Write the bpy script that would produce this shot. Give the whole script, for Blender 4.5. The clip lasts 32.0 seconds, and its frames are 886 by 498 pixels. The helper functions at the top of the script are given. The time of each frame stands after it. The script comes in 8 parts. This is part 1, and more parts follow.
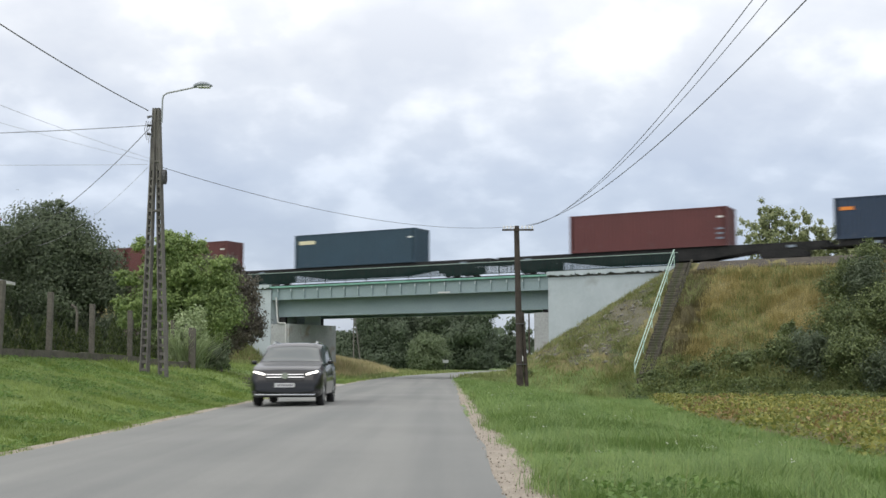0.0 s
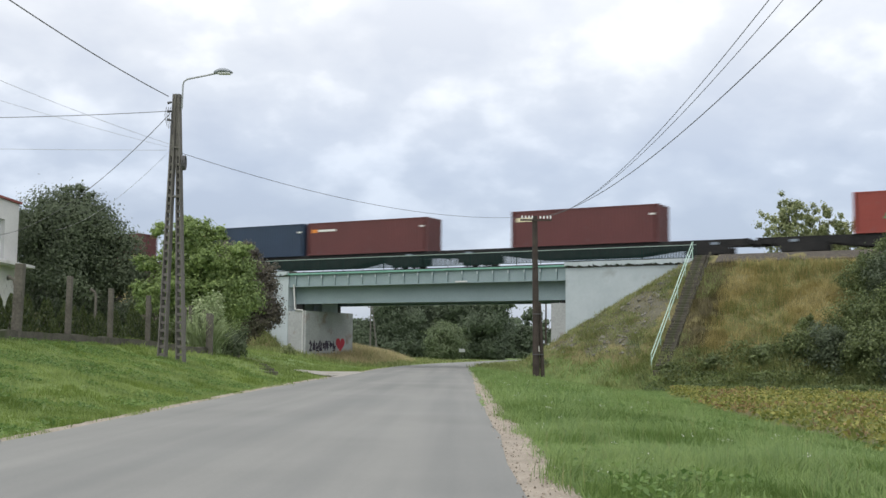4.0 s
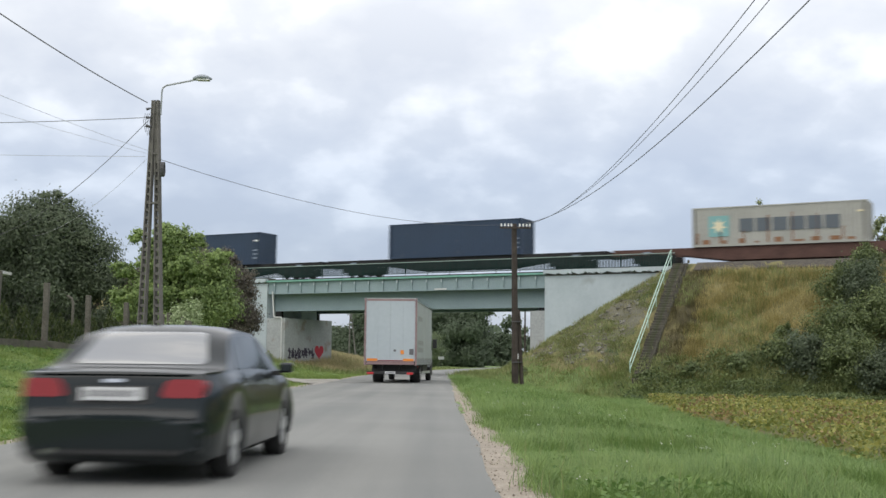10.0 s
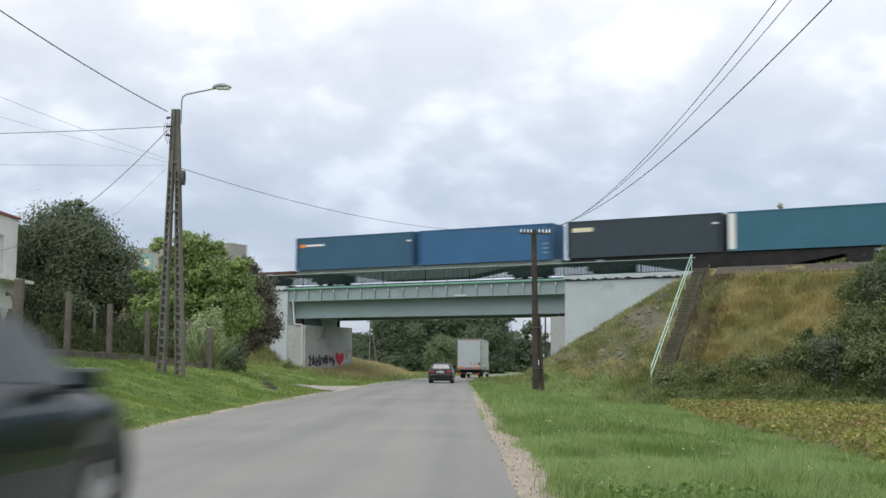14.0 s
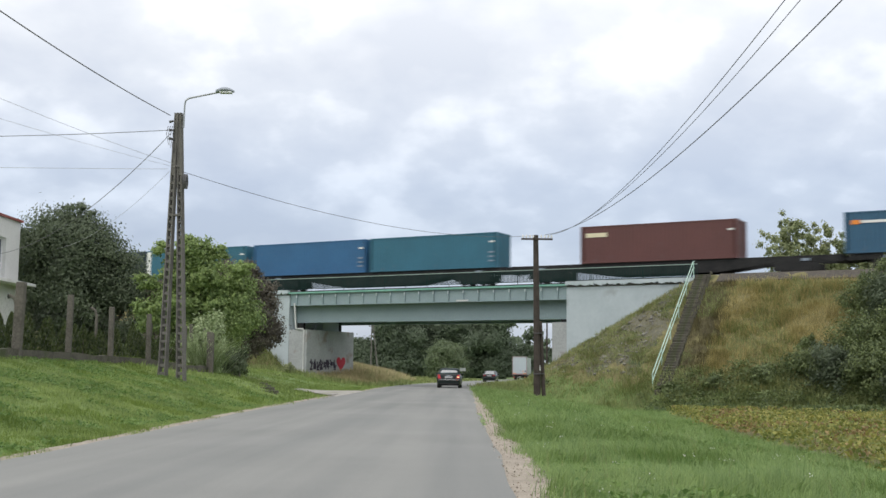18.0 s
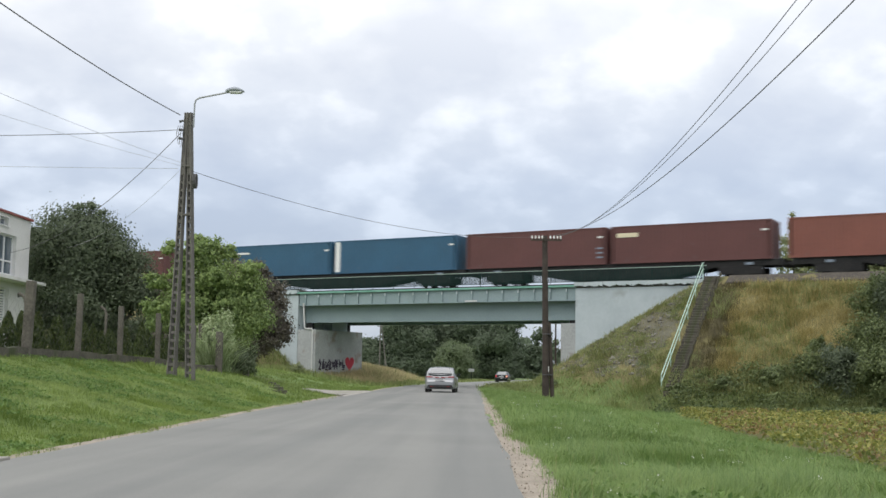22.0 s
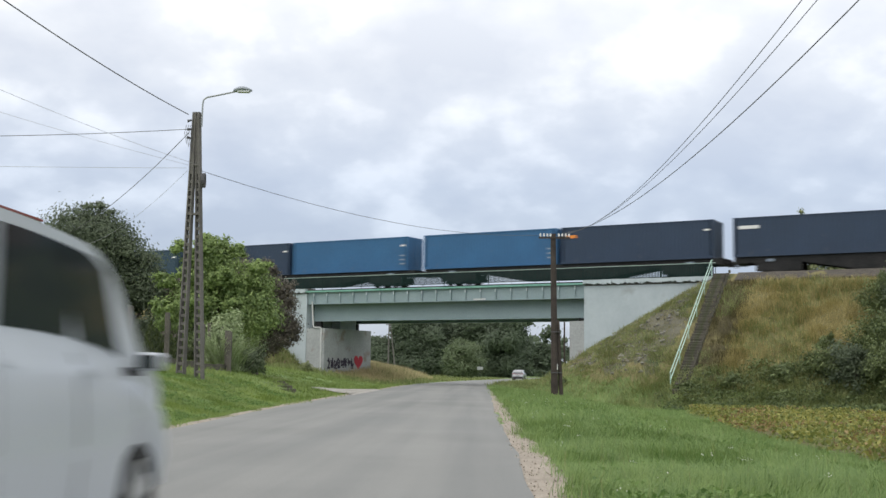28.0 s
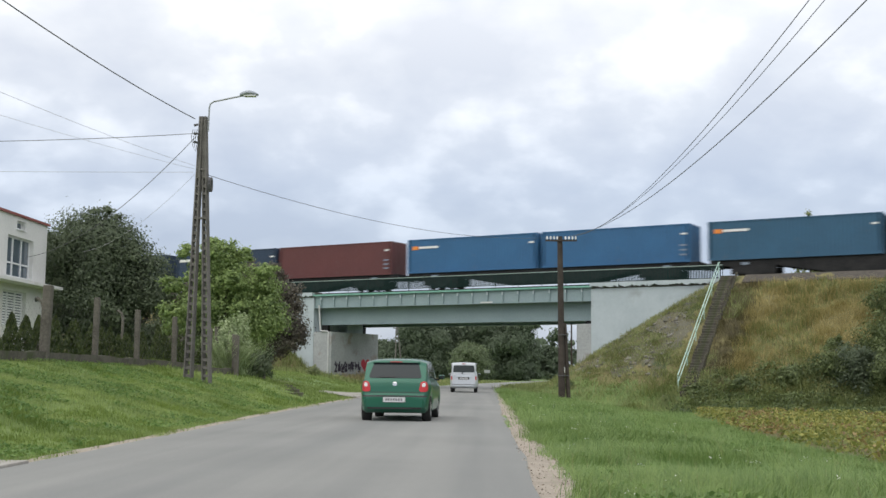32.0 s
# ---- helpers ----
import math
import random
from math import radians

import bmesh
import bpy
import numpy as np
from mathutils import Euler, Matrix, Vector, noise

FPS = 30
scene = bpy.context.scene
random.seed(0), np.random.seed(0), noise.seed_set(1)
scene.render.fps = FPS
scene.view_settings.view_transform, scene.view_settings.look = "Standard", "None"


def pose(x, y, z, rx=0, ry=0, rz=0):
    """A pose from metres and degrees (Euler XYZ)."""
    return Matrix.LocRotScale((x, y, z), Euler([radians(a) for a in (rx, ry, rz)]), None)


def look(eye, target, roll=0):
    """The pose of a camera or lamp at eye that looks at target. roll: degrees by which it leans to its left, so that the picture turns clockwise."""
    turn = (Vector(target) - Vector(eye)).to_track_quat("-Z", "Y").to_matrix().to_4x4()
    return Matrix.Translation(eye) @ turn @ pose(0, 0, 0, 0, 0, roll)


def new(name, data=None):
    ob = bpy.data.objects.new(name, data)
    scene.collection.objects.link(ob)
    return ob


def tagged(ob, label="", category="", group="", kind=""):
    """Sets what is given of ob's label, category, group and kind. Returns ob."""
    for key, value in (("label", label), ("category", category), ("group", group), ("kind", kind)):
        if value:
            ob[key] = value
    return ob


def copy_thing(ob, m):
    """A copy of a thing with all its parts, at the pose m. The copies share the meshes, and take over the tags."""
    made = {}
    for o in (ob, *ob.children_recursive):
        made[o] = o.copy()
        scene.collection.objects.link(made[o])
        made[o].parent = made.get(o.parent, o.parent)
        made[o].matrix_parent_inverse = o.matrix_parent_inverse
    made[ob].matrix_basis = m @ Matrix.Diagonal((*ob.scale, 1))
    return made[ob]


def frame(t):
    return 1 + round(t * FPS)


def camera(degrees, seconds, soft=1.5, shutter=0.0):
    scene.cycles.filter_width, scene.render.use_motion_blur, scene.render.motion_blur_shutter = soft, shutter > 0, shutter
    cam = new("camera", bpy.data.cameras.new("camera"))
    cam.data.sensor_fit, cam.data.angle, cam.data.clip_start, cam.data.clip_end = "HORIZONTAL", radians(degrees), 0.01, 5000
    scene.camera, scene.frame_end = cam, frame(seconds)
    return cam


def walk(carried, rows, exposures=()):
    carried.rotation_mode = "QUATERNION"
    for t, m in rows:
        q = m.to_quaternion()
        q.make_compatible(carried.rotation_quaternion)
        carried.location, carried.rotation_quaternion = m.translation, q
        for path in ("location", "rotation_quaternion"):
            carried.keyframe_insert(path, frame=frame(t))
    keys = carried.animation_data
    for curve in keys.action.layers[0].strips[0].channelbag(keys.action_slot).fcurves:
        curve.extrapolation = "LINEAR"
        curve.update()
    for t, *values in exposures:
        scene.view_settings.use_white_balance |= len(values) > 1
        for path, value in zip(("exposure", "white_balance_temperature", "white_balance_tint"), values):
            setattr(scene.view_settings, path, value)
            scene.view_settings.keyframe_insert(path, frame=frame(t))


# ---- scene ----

# camera: held by hand inside a car that is parked on the road's edge; it only turns
EYE = (0.0, 0.0, 1.11)


def eye(rx, ry, rz):
    return pose(EYE[0], EYE[1], EYE[2], rx, ry, rz)


cam = camera(42.0, 32.0, soft=1.5, shutter=0.8)
walk(cam, [
    (0, eye(95.733, 0.249, 0.025)),
    (0.5, eye(95.488, 0.129, 0.223)),
    (1, eye(95.288, 0.066, 0.396)),
    (1.5, eye(95.263, 0.153, 0.465)),
    (2, eye(95.228, 0.424, 0.642)),
    (2.5, eye(95.235, 0.111, 0.710)),
    (3, eye(95.270, -0.299, 0.740)),
    (3.5, eye(95.230, -0.528, 0.795)),
    (5.5, eye(94.922, -0.492, 0.969)),
    (6, eye(94.767, -0.333, 1.103)),
    (6.5, eye(94.757, -0.257, 1.062)),
    (7, eye(94.875, -0.163, 0.813)),
    (7.5, eye(94.978, -0.146, 0.487)),
    (8, eye(95.146, -0.238, 0.188)),
    (8.5, eye(95.317, -0.275, 0.007)),
    (9, eye(95.457, -0.265, -0.141)),
    (9.5, eye(95.575, -0.486, -0.262)),
    (10, eye(95.573, -0.621, -0.200)),
    (10.5, eye(95.578, -0.592, -0.074)),
    (11, eye(95.621, -0.437, 0.047)),
    (11.5, eye(95.620, -0.438, 0.130)),
    (12, eye(95.618, -0.396, 0.333)),
    (12.5, eye(95.621, -0.376, 0.545)),
    (13, eye(95.649, -0.419, 0.715)),
    (13.5, eye(95.768, -0.411, 0.823)),
    (14, eye(95.878, -0.329, 0.810)),
    (14.5, eye(95.892, -0.284, 0.699)),
    (16.5, eye(96.235, -0.647, 0.468)),
    (17, eye(96.131, -0.642, 0.731)),
    (17.5, eye(96.094, -0.566, 0.880)),
    (18, eye(96.130, -0.646, 0.874)),
    (18.5, eye(96.104, -0.541, 0.847)),
    (19, eye(96.051, -0.517, 0.884)),
    (19.5, eye(96.044, -0.696, 0.936)),
    (20, eye(96.105, -0.603, 1.058)),
    (20.5, eye(96.174, -0.593, 1.087)),
    (21, eye(96.312, -0.652, 1.072)),
    (21.5, eye(96.316, -0.666, 1.169)),
    (22, eye(96.147, -0.904, 1.294)),
    (22.5, eye(95.990, -1.120, 1.433)),
    (23, eye(95.869, -1.038, 1.566)),
    (23.5, eye(95.915, -0.982, 1.487)),
    (24, eye(95.923, -0.956, 1.563)),
    (24.5, eye(95.904, -1.053, 1.647)),
    (25, eye(95.929, -0.958, 1.687)),
    (25.5, eye(96.021, -0.958, 1.596)),
    (27.5, eye(96.096, -0.782, 1.652)),
    (28, eye(96.055, -0.732, 1.727)),
    (28.5, eye(95.995, -0.643, 1.826)),
    (29, eye(95.964, -0.746, 1.891)),
    (29.5, eye(95.937, -0.833, 1.904)),
    (30, eye(95.949, -0.723, 1.929)),
    (30.5, eye(96.018, -0.787, 1.898)),
    (31, eye(96.060, -0.605, 1.944)),
    (31.5, eye(96.091, -0.547, 1.999)),
    (32, eye(96.211, -0.555, 2.080)),
], exposures=((0, 0.0), (5.8, 0.0), (6.8, -0.06), (8.0, -0.06), (9.2, 0.0), (32, 0.0)))

# ---- light: an overcast sky with a soft sun ----
def make_world():
    world = bpy.data.worlds.new("overcast_sky")
    scene.world = world
    world.use_nodes = True
    nt = world.node_tree
    nt.nodes.clear()
    n, l = nt.nodes.new, nt.links.new
    out, bg = n("ShaderNodeOutputWorld"), n("ShaderNodeBackground")
    sky = n("ShaderNodeTexSky")
    sky.sky_type, sky.sun_disc = "NISHITA", False
    sky.sun_elevation, sky.sun_rotation = radians(48), radians(-150)
    sky.air_density, sky.dust_density = 1.0, 2.0
    geo = n("ShaderNodeTexCoord")
    sep = n("ShaderNodeSeparateXYZ")
    l(geo.outputs["Generated"], sep.inputs[0])
    # the cloud deck is a level sheet: divide by the height of the direction
    zz = n("ShaderNodeMath"); zz.operation = "MAXIMUM"; zz.inputs[1].default_value = 0.0
    l(sep.outputs["Z"], zz.inputs[0])
    za = n("ShaderNodeMath"); za.operation = "ADD"; za.inputs[1].default_value = 0.46
    l(zz.outputs[0], za.inputs[0])
    dx = n("ShaderNodeMath"); dx.operation = "DIVIDE"
    dy = n("ShaderNodeMath"); dy.operation = "DIVIDE"
    l(sep.outputs["X"], dx.inputs[0]); l(za.outputs[0], dx.inputs[1])
    l(sep.outputs["Y"], dy.inputs[0]); l(za.outputs[0], dy.inputs[1])
    com = n("ShaderNodeCombineXYZ")
    l(dx.outputs[0], com.inputs[0]); l(dy.outputs[0], com.inputs[1])
    big = n("ShaderNodeTexNoise"); big.inputs["Scale"].default_value = 4.3
    big.inputs["Detail"].default_value = 3.5; big.inputs["Roughness"].default_value = 0.45
    big.inputs["Distortion"].default_value = 0.12
    fine = n("ShaderNodeTexNoise"); fine.inputs["Scale"].default_value = 11.0
    fine.inputs["Detail"].default_value = 4; fine.inputs["Roughness"].default_value = 0.5
    l(com.outputs[0], big.inputs["Vector"]); l(com.outputs[0], fine.inputs["Vector"])
    mixn = n("ShaderNodeMix"); mixn.data_type = "FLOAT"; mixn.inputs[0].default_value = 0.4
    l(big.outputs["Fac"], mixn.inputs[2]); l(fine.outputs["Fac"], mixn.inputs[3])
    ramp = n("ShaderNodeValToRGB")
    e = ramp.color_ramp.elements
    e[0].position, e[0].color = 0.40, (0.775, 0.79, 0.83, 1)
    e[1].position, e[1].color = 0.62, (1.16, 1.14, 1.11, 1)
    m = e.new(0.51); m.color = (0.885, 0.89, 0.905, 1)
    l(mixn.outputs[0], ramp.inputs[0])
    # towards the horizon the deck thickens to a blue grey with a pale rim
    hz = n("ShaderNodeValToRGB")
    h = hz.color_ramp.elements
    h[0].position, h[0].color = 0.0, (0.62, 0.67, 0.75, 1)
    h[1].position, h[1].color = 1.0, (1.26, 1.24, 1.22, 1)
    k = h.new(0.09); k.color = (0.50, 0.56, 0.68, 1)
    k = h.new(0.16); k.color = (0.60, 0.655, 0.76, 1)
    k = h.new(0.26); k.color = (0.90, 0.915, 0.94, 1)
    k = h.new(0.34); k.color = (1.15, 1.14, 1.12, 1)
    l(sep.outputs["Z"], hz.inputs[0])
    mul = n("ShaderNodeMix"); mul.data_type = "RGBA"; mul.blend_type = "MULTIPLY"; mul.inputs[0].default_value = 1.0
    l(ramp.outputs[0], mul.inputs[6]); l(hz.outputs[0], mul.inputs[7])
    skm = n("ShaderNodeMix"); skm.data_type = "RGBA"; skm.blend_type = "ADD"; skm.inputs[0].default_value = 0.03
    l(mul.outputs[2], skm.inputs[6]); l(sky.outputs[0], skm.inputs[7])
    l(skm.outputs[2], bg.inputs["Color"])
    bg.inputs["Strength"].default_value = 1.0
    l(bg.outputs[0], out.inputs[0])


make_world()
sun = new("sun", bpy.data.lights.new("sun", "SUN"))
sun.data.energy, sun.data.angle, sun.data.color = 1.1, radians(70), (1.0, 0.96, 0.9)
sun.matrix_world = look((-20, -35, 60), (0, 0, 0))
scene.view_settings.exposure = 0.0


# ---- materials ----
def material(name, rough=0.7, metal=0.0):
    mat = bpy.data.materials.new(name)
    mat.use_nodes = True
    b = mat.node_tree.nodes["Principled BSDF"]
    b.inputs["Roughness"].default_value, b.inputs["Metallic"].default_value = rough, metal
    return mat, mat.node_tree, b


def varied(name, dark, light, scale=2.0, fine=25.0, rough=0.7, metal=0.0, bump=0.0, spread=0.5, random_amount=0.0, island=0.0, stain=None, stain_scale=0.6, stain_at=0.58):
    """Colour between two tones by noise at two scales, with relief; world-size coordinates of the object."""
    mat, nt, b = material(name, rough, metal)
    n, l = nt.nodes.new, nt.links.new
    tc = n("ShaderNodeTexCoord")
    n1, n2 = n("ShaderNodeTexNoise"), n("ShaderNodeTexNoise")
    n1.inputs["Scale"].default_value, n1.inputs["Detail"].default_value = scale, 5
    n2.inputs["Scale"].default_value, n2.inputs["Detail"].default_value = fine, 4
    l(tc.outputs["Object"], n1.inputs["Vector"]); l(tc.outputs["Object"], n2.inputs["Vector"])
    mx = n("ShaderNodeMix"); mx.data_type = "FLOAT"; mx.inputs[0].default_value = spread
    l(n1.outputs["Fac"], mx.inputs[2]); l(n2.outputs["Fac"], mx.inputs[3])
    fac = mx.outputs[0]
    if random_amount or island:
        src = n("ShaderNodeObjectInfo").outputs["Random"] if random_amount else n("ShaderNodeNewGeometry").outputs["Random Per Island"]
        amount = random_amount or island
        sub = n("ShaderNodeMath"); sub.operation = "MULTIPLY_ADD"; sub.inputs[1].default_value, sub.inputs[2].default_value = amount, -amount / 2
        l(src, sub.inputs[0])
        add = n("ShaderNodeMath"); add.operation = "ADD"
        l(fac, add.inputs[0]); l(sub.outputs[0], add.inputs[1])
        fac = add.outputs[0]
    ramp = n("ShaderNodeValToRGB")
    e = ramp.color_ramp.elements
    e[0].position, e[0].color = 0.33, (*dark, 1)
    e[1].position, e[1].color = 0.67, (*light, 1)
    l(fac, ramp.inputs[0])
    col = ramp.outputs[0]
    if stain:
        ns = n("ShaderNodeTexNoise"); ns.inputs["Scale"].default_value, ns.inputs["Detail"].default_value = stain_scale, 8
        l(tc.outputs["Object"], ns.inputs["Vector"])
        rs = n("ShaderNodeValToRGB")
        rs.color_ramp.elements[0].position, rs.color_ramp.elements[1].position = stain_at, stain_at + 0.12
        l(ns.outputs["Fac"], rs.inputs[0])
        ms = n("ShaderNodeMix"); ms.data_type = "RGBA"; ms.inputs[7].default_value = (*stain, 1)
        l(rs.outputs[0], ms.inputs[0]); l(col, ms.inputs[6])
        col = ms.outputs[2]
    l(col, b.inputs["Base Color"])
    if bump:
        bp = n("ShaderNodeBump"); bp.inputs["Strength"].default_value = bump; bp.inputs["Distance"].default_value = 0.02
        l(n2.outputs["Fac"], bp.inputs["Height"]); l(bp.outputs[0], b.inputs["Normal"])
    return mat


def plain(name, color, rough=0.5, metal=0.0, coat=0.0, glow=0.0):
    mat, nt, b = material(name, rough, metal)
    b.inputs["Base Color"].default_value = (*color, 1)
    b.inputs["Coat Weight"].default_value = coat
    if glow:
        b.inputs["Emission Color"].default_value = (*color, 1)
        b.inputs["Emission Strength"].default_value = glow
    return mat


def leafy(name, dark, light, island=0.4):
    mat = varied(name, dark, light, scale=0.5, fine=3.0, rough=0.6, island=island)
    nt = mat.node_tree
    b = nt.nodes["Principled BSDF"]
    out = nt.nodes["Material Output"]
    tr = nt.nodes.new("ShaderNodeBsdfTranslucent")
    mix = nt.nodes.new("ShaderNodeMixShader"); mix.inputs[0].default_value = 0.35
    src = b.inputs["Base Color"].links[0].from_socket
    nt.links.new(src, tr.inputs[0])
    nt.links.new(b.outputs[0], mix.inputs[1]); nt.links.new(tr.outputs[0], mix.inputs[2])
    nt.links.new(mix.outputs[0], out.inputs[0])
    return mat


def worn_asphalt():
    """Grey asphalt with fine grain, faint patches and streaks worn lengthwise by wheels."""
    mat = varied("worn_asphalt", (0.182, 0.187, 0.180), (0.232, 0.237, 0.226), scale=0.22, fine=45, rough=1.0, bump=0.12, spread=0.35, stain=(0.200, 0.208, 0.202), stain_scale=0.07, stain_at=0.52)
    nt = mat.node_tree
    n, l = nt.nodes.new, nt.links.new
    b = nt.nodes["Principled BSDF"]
    col = b.inputs["Base Color"].links[0].from_socket
    tc, mp, ns = n("ShaderNodeTexCoord"), n("ShaderNodeMapping"), n("ShaderNodeTexNoise")
    mp.inputs["Scale"].default_value = (1.1, 0.03, 1.0)
    ns.inputs["Scale"].default_value, ns.inputs["Detail"].default_value = 1.0, 4
    l(tc.outputs["Object"], mp.inputs["Vector"]); l(mp.outputs[0], ns.inputs["Vector"])
    rp = n("ShaderNodeValToRGB")
    rp.color_ramp.elements[0].position, rp.color_ramp.elements[0].color = 0.36, (0.87, 0.88, 0.89, 1)
    rp.color_ramp.elements[1].position, rp.color_ramp.elements[1].color = 0.64, (1.1, 1.09, 1.08, 1)
    l(ns.outputs["Fac"], rp.inputs[0])
    mx = n("ShaderNodeMix"); mx.data_type, mx.blend_type = "RGBA", "MULTIPLY"; mx.inputs[0].default_value = 1.0
    l(col, mx.inputs[6]); l(rp.outputs[0], mx.inputs[7])
    l(mx.outputs[2], b.inputs["Base Color"])
    return mat


ASPHALT = worn_asphalt()
GRASS_GROUND = varied("grass_ground", (0.095, 0.165, 0.05), (0.20, 0.28, 0.09), scale=0.4, fine=9, rough=0.95, bump=0.9, spread=0.5, stain=(0.16, 0.14, 0.06), stain_scale=0.12, stain_at=0.57)
BANK_GRASS = varied("mown_bank_grass", (0.085, 0.14, 0.03), (0.19, 0.26, 0.063), scale=0.5, fine=12, rough=0.95, bump=0.8, spread=0.5, stain=(0.20, 0.20, 0.07), stain_scale=0.3, stain_at=0.58)
DRY_SLOPE = varied("dry_grass_slope", (0.12, 0.112, 0.046), (0.25, 0.22, 0.10), scale=0.5, fine=8, rough=0.95, bump=0.9, stain=(0.06, 0.07, 0.025), stain_scale=0.5, stain_at=0.55)
STONY_SLOPE = varied("stony_slope", (0.075, 0.08, 0.05), (0.16, 0.152, 0.115), scale=0.7, fine=7, rough=0.95, bump=1.0, stain=(0.06, 0.08, 0.03), stain_scale=0.6, stain_at=0.5)
FIELD_SOIL = varied("field_soil", (0.07, 0.075, 0.025), (0.16, 0.14, 0.05), scale=0.6, fine=8, rough=0.95, bump=0.9)
GRAVEL = varied("sandy_gravel", (0.235, 0.205, 0.165), (0.40, 0.352, 0.29), scale=2, fine=35, rough=0.95, bump=0.7)
CONCRETE_WHITE = varied("white_painted_concrete", (0.40, 0.46, 0.485), (0.49, 0.55, 0.575), scale=0.4, fine=5, rough=0.9, bump=0.08, spread=0.3, stain=(0.34, 0.37, 0.38), stain_scale=0.5, stain_at=0.6)
CONCRETE = varied("weathered_concrete", (0.085, 0.082, 0.075), (0.20, 0.19, 0.175), scale=1.2, fine=25, rough=0.9, bump=0.4)
CONCRETE_RAW = varied("stained_concrete", (0.29, 0.305, 0.305), (0.43, 0.45, 0.45), scale=0.8, fine=7, rough=0.9, bump=0.15, stain=(0.27, 0.235, 0.2), stain_scale=0.9, stain_at=0.6)
STEEL_GREY = varied("grey_painted_steel", (0.215, 0.285, 0.30), (0.27, 0.345, 0.36), scale=0.6, fine=8, rough=0.55, bump=0.05)
STEEL_GREEN = varied("faded_green_painted_steel", (0.12, 0.31, 0.25), (0.24, 0.46, 0.38), scale=1.5, fine=15, rough=0.55)
STEEL_DARK = varied("dark_green_steel", (0.006, 0.02, 0.018), (0.015, 0.038, 0.034), scale=2, fine=15, rough=0.6)
WAGON_STEEL = varied("dusty_wagon_steel", (0.014, 0.015, 0.016), (0.042, 0.042, 0.041), scale=0.8, fine=10, rough=0.75)
for dull in (STEEL_DARK, WAGON_STEEL):
    dull.node_tree.nodes["Principled BSDF"].inputs["Specular IOR Level"].default_value = 0.15
BALLAST = varied("rail_ballast", (0.044, 0.039, 0.032), (0.115, 0.102, 0.085), scale=4, fine=30, rough=0.95, bump=1.0)
WOOD_POLE = varied("tarred_wood", (0.024, 0.019, 0.016), (0.075, 0.06, 0.05), scale=2, fine=30, rough=0.85, bump=0.4)
WIRE = plain("dark_wire", (0.09, 0.09, 0.095), 0.6)
# faintness of the thinnest wires against the sky, put into their colour
WIRE_PALE = plain("faint_pale_wire", (0.46, 0.47, 0.49), 0.5)
PORCELAIN = plain("white_porcelain", (0.8, 0.8, 0.78), 0.2)


# ---- building helpers ----
def box(bm, x0, x1, y0, y1, z0, z1, m=None):
    v = [bm.verts.new((x, y, z)) for z in (z0, z1) for y in (y0, y1) for x in (x0, x1)]
    if m is not None:
        for q in v:
            q.co = m @ q.co
    for f in ((0, 2, 3, 1), (4, 5, 7, 6), (0, 1, 5, 4), (2, 6, 7, 3), (0, 4, 6, 2), (1, 3, 7, 5)):
        bm.faces.new([v[i] for i in f])
    return v


def tube(bm, a, b, ra, rb=None, seg=8, cap=True):
    rb = ra if rb is None else rb
    a, b = Vector(a), Vector(b)
    way = (b - a).normalized()
    side = way.orthogonal().normalized()
    up = way.cross(side)
    rings = []
    for p, r in ((a, ra), (b, rb)):
        rings.append([bm.verts.new(p + r * (math.cos(2 * math.pi * i / seg) * side + math.sin(2 * math.pi * i / seg) * up)) for i in range(seg)])
    for i in range(seg):
        j = (i + 1) % seg
        bm.faces.new((rings[0][i], rings[0][j], rings[1][j], rings[1][i]))
    if cap:
        bm.faces.new(rings[0][::-1])
        bm.faces.new(rings[1])


def pipe(bm, points, r, seg=6):
    """A bent round bar through the points."""
    pts = [Vector(p) for p in points]
    rings = []
    side = None
    for i, p in enumerate(pts):
        way = (pts[min(i + 1, len(pts) - 1)] - pts[max(i - 1, 0)]).normalized()
        side = (way.orthogonal() if side is None else side - way * side.dot(way)).normalized()
        up = way.cross(side)
        rings.append([bm.verts.new(p + r * (math.cos(2 * math.pi * k / seg) * side + math.sin(2 * math.pi * k / seg) * up)) for k in range(seg)])
    for q, s in zip(rings, rings[1:]):
        for i in range(seg):
            j = (i + 1) % seg
            bm.faces.new((q[i], q[j], s[j], s[i]))
    bm.faces.new(rings[0][::-1])
    bm.faces.new(rings[-1])


def prism(bm, outline, x0, x1):
    """An outline in (y, z) drawn out along x."""
    a = [bm.verts.new((x0, y, z)) for y, z in outline]
    b = [bm.verts.new((x1, y, z)) for y, z in outline]
    n = len(outline)
    for i in range(n):
        j = (i + 1) % n
        bm.faces.new((a[i], a[j], b[j], b[i]))
    bm.faces.new(a[::-1])
    bm.faces.new(b)


def bevelled(bm, width, segments=2):
    bmesh.ops.bevel(bm, geom=list(bm.edges), offset=width, segments=segments, affect="EDGES", profile=0.6)
    return bm


def finish(name, bm, mat, smooth=False):
    bmesh.ops.recalc_face_normals(bm, faces=bm.faces)
    me = bpy.data.meshes.new(name)
    bm.to_mesh(me)
    bm.free()
    for mt in (mat if isinstance(mat, (list, tuple)) else [mat]):
        me.materials.append(mt)
    if smooth:
        me.shade_smooth()
        me.set_sharp_from_angle(angle=radians(smooth if smooth is not True else 40))
    return me


def part(name, bm, mat, parent, label="", smooth=False, at=None):
    ob = new(name, finish(name, bm, mat, smooth))
    ob.parent = parent
    if at is not None:
        ob.matrix_basis = at
    if label:
        ob["label"] = label
    return ob


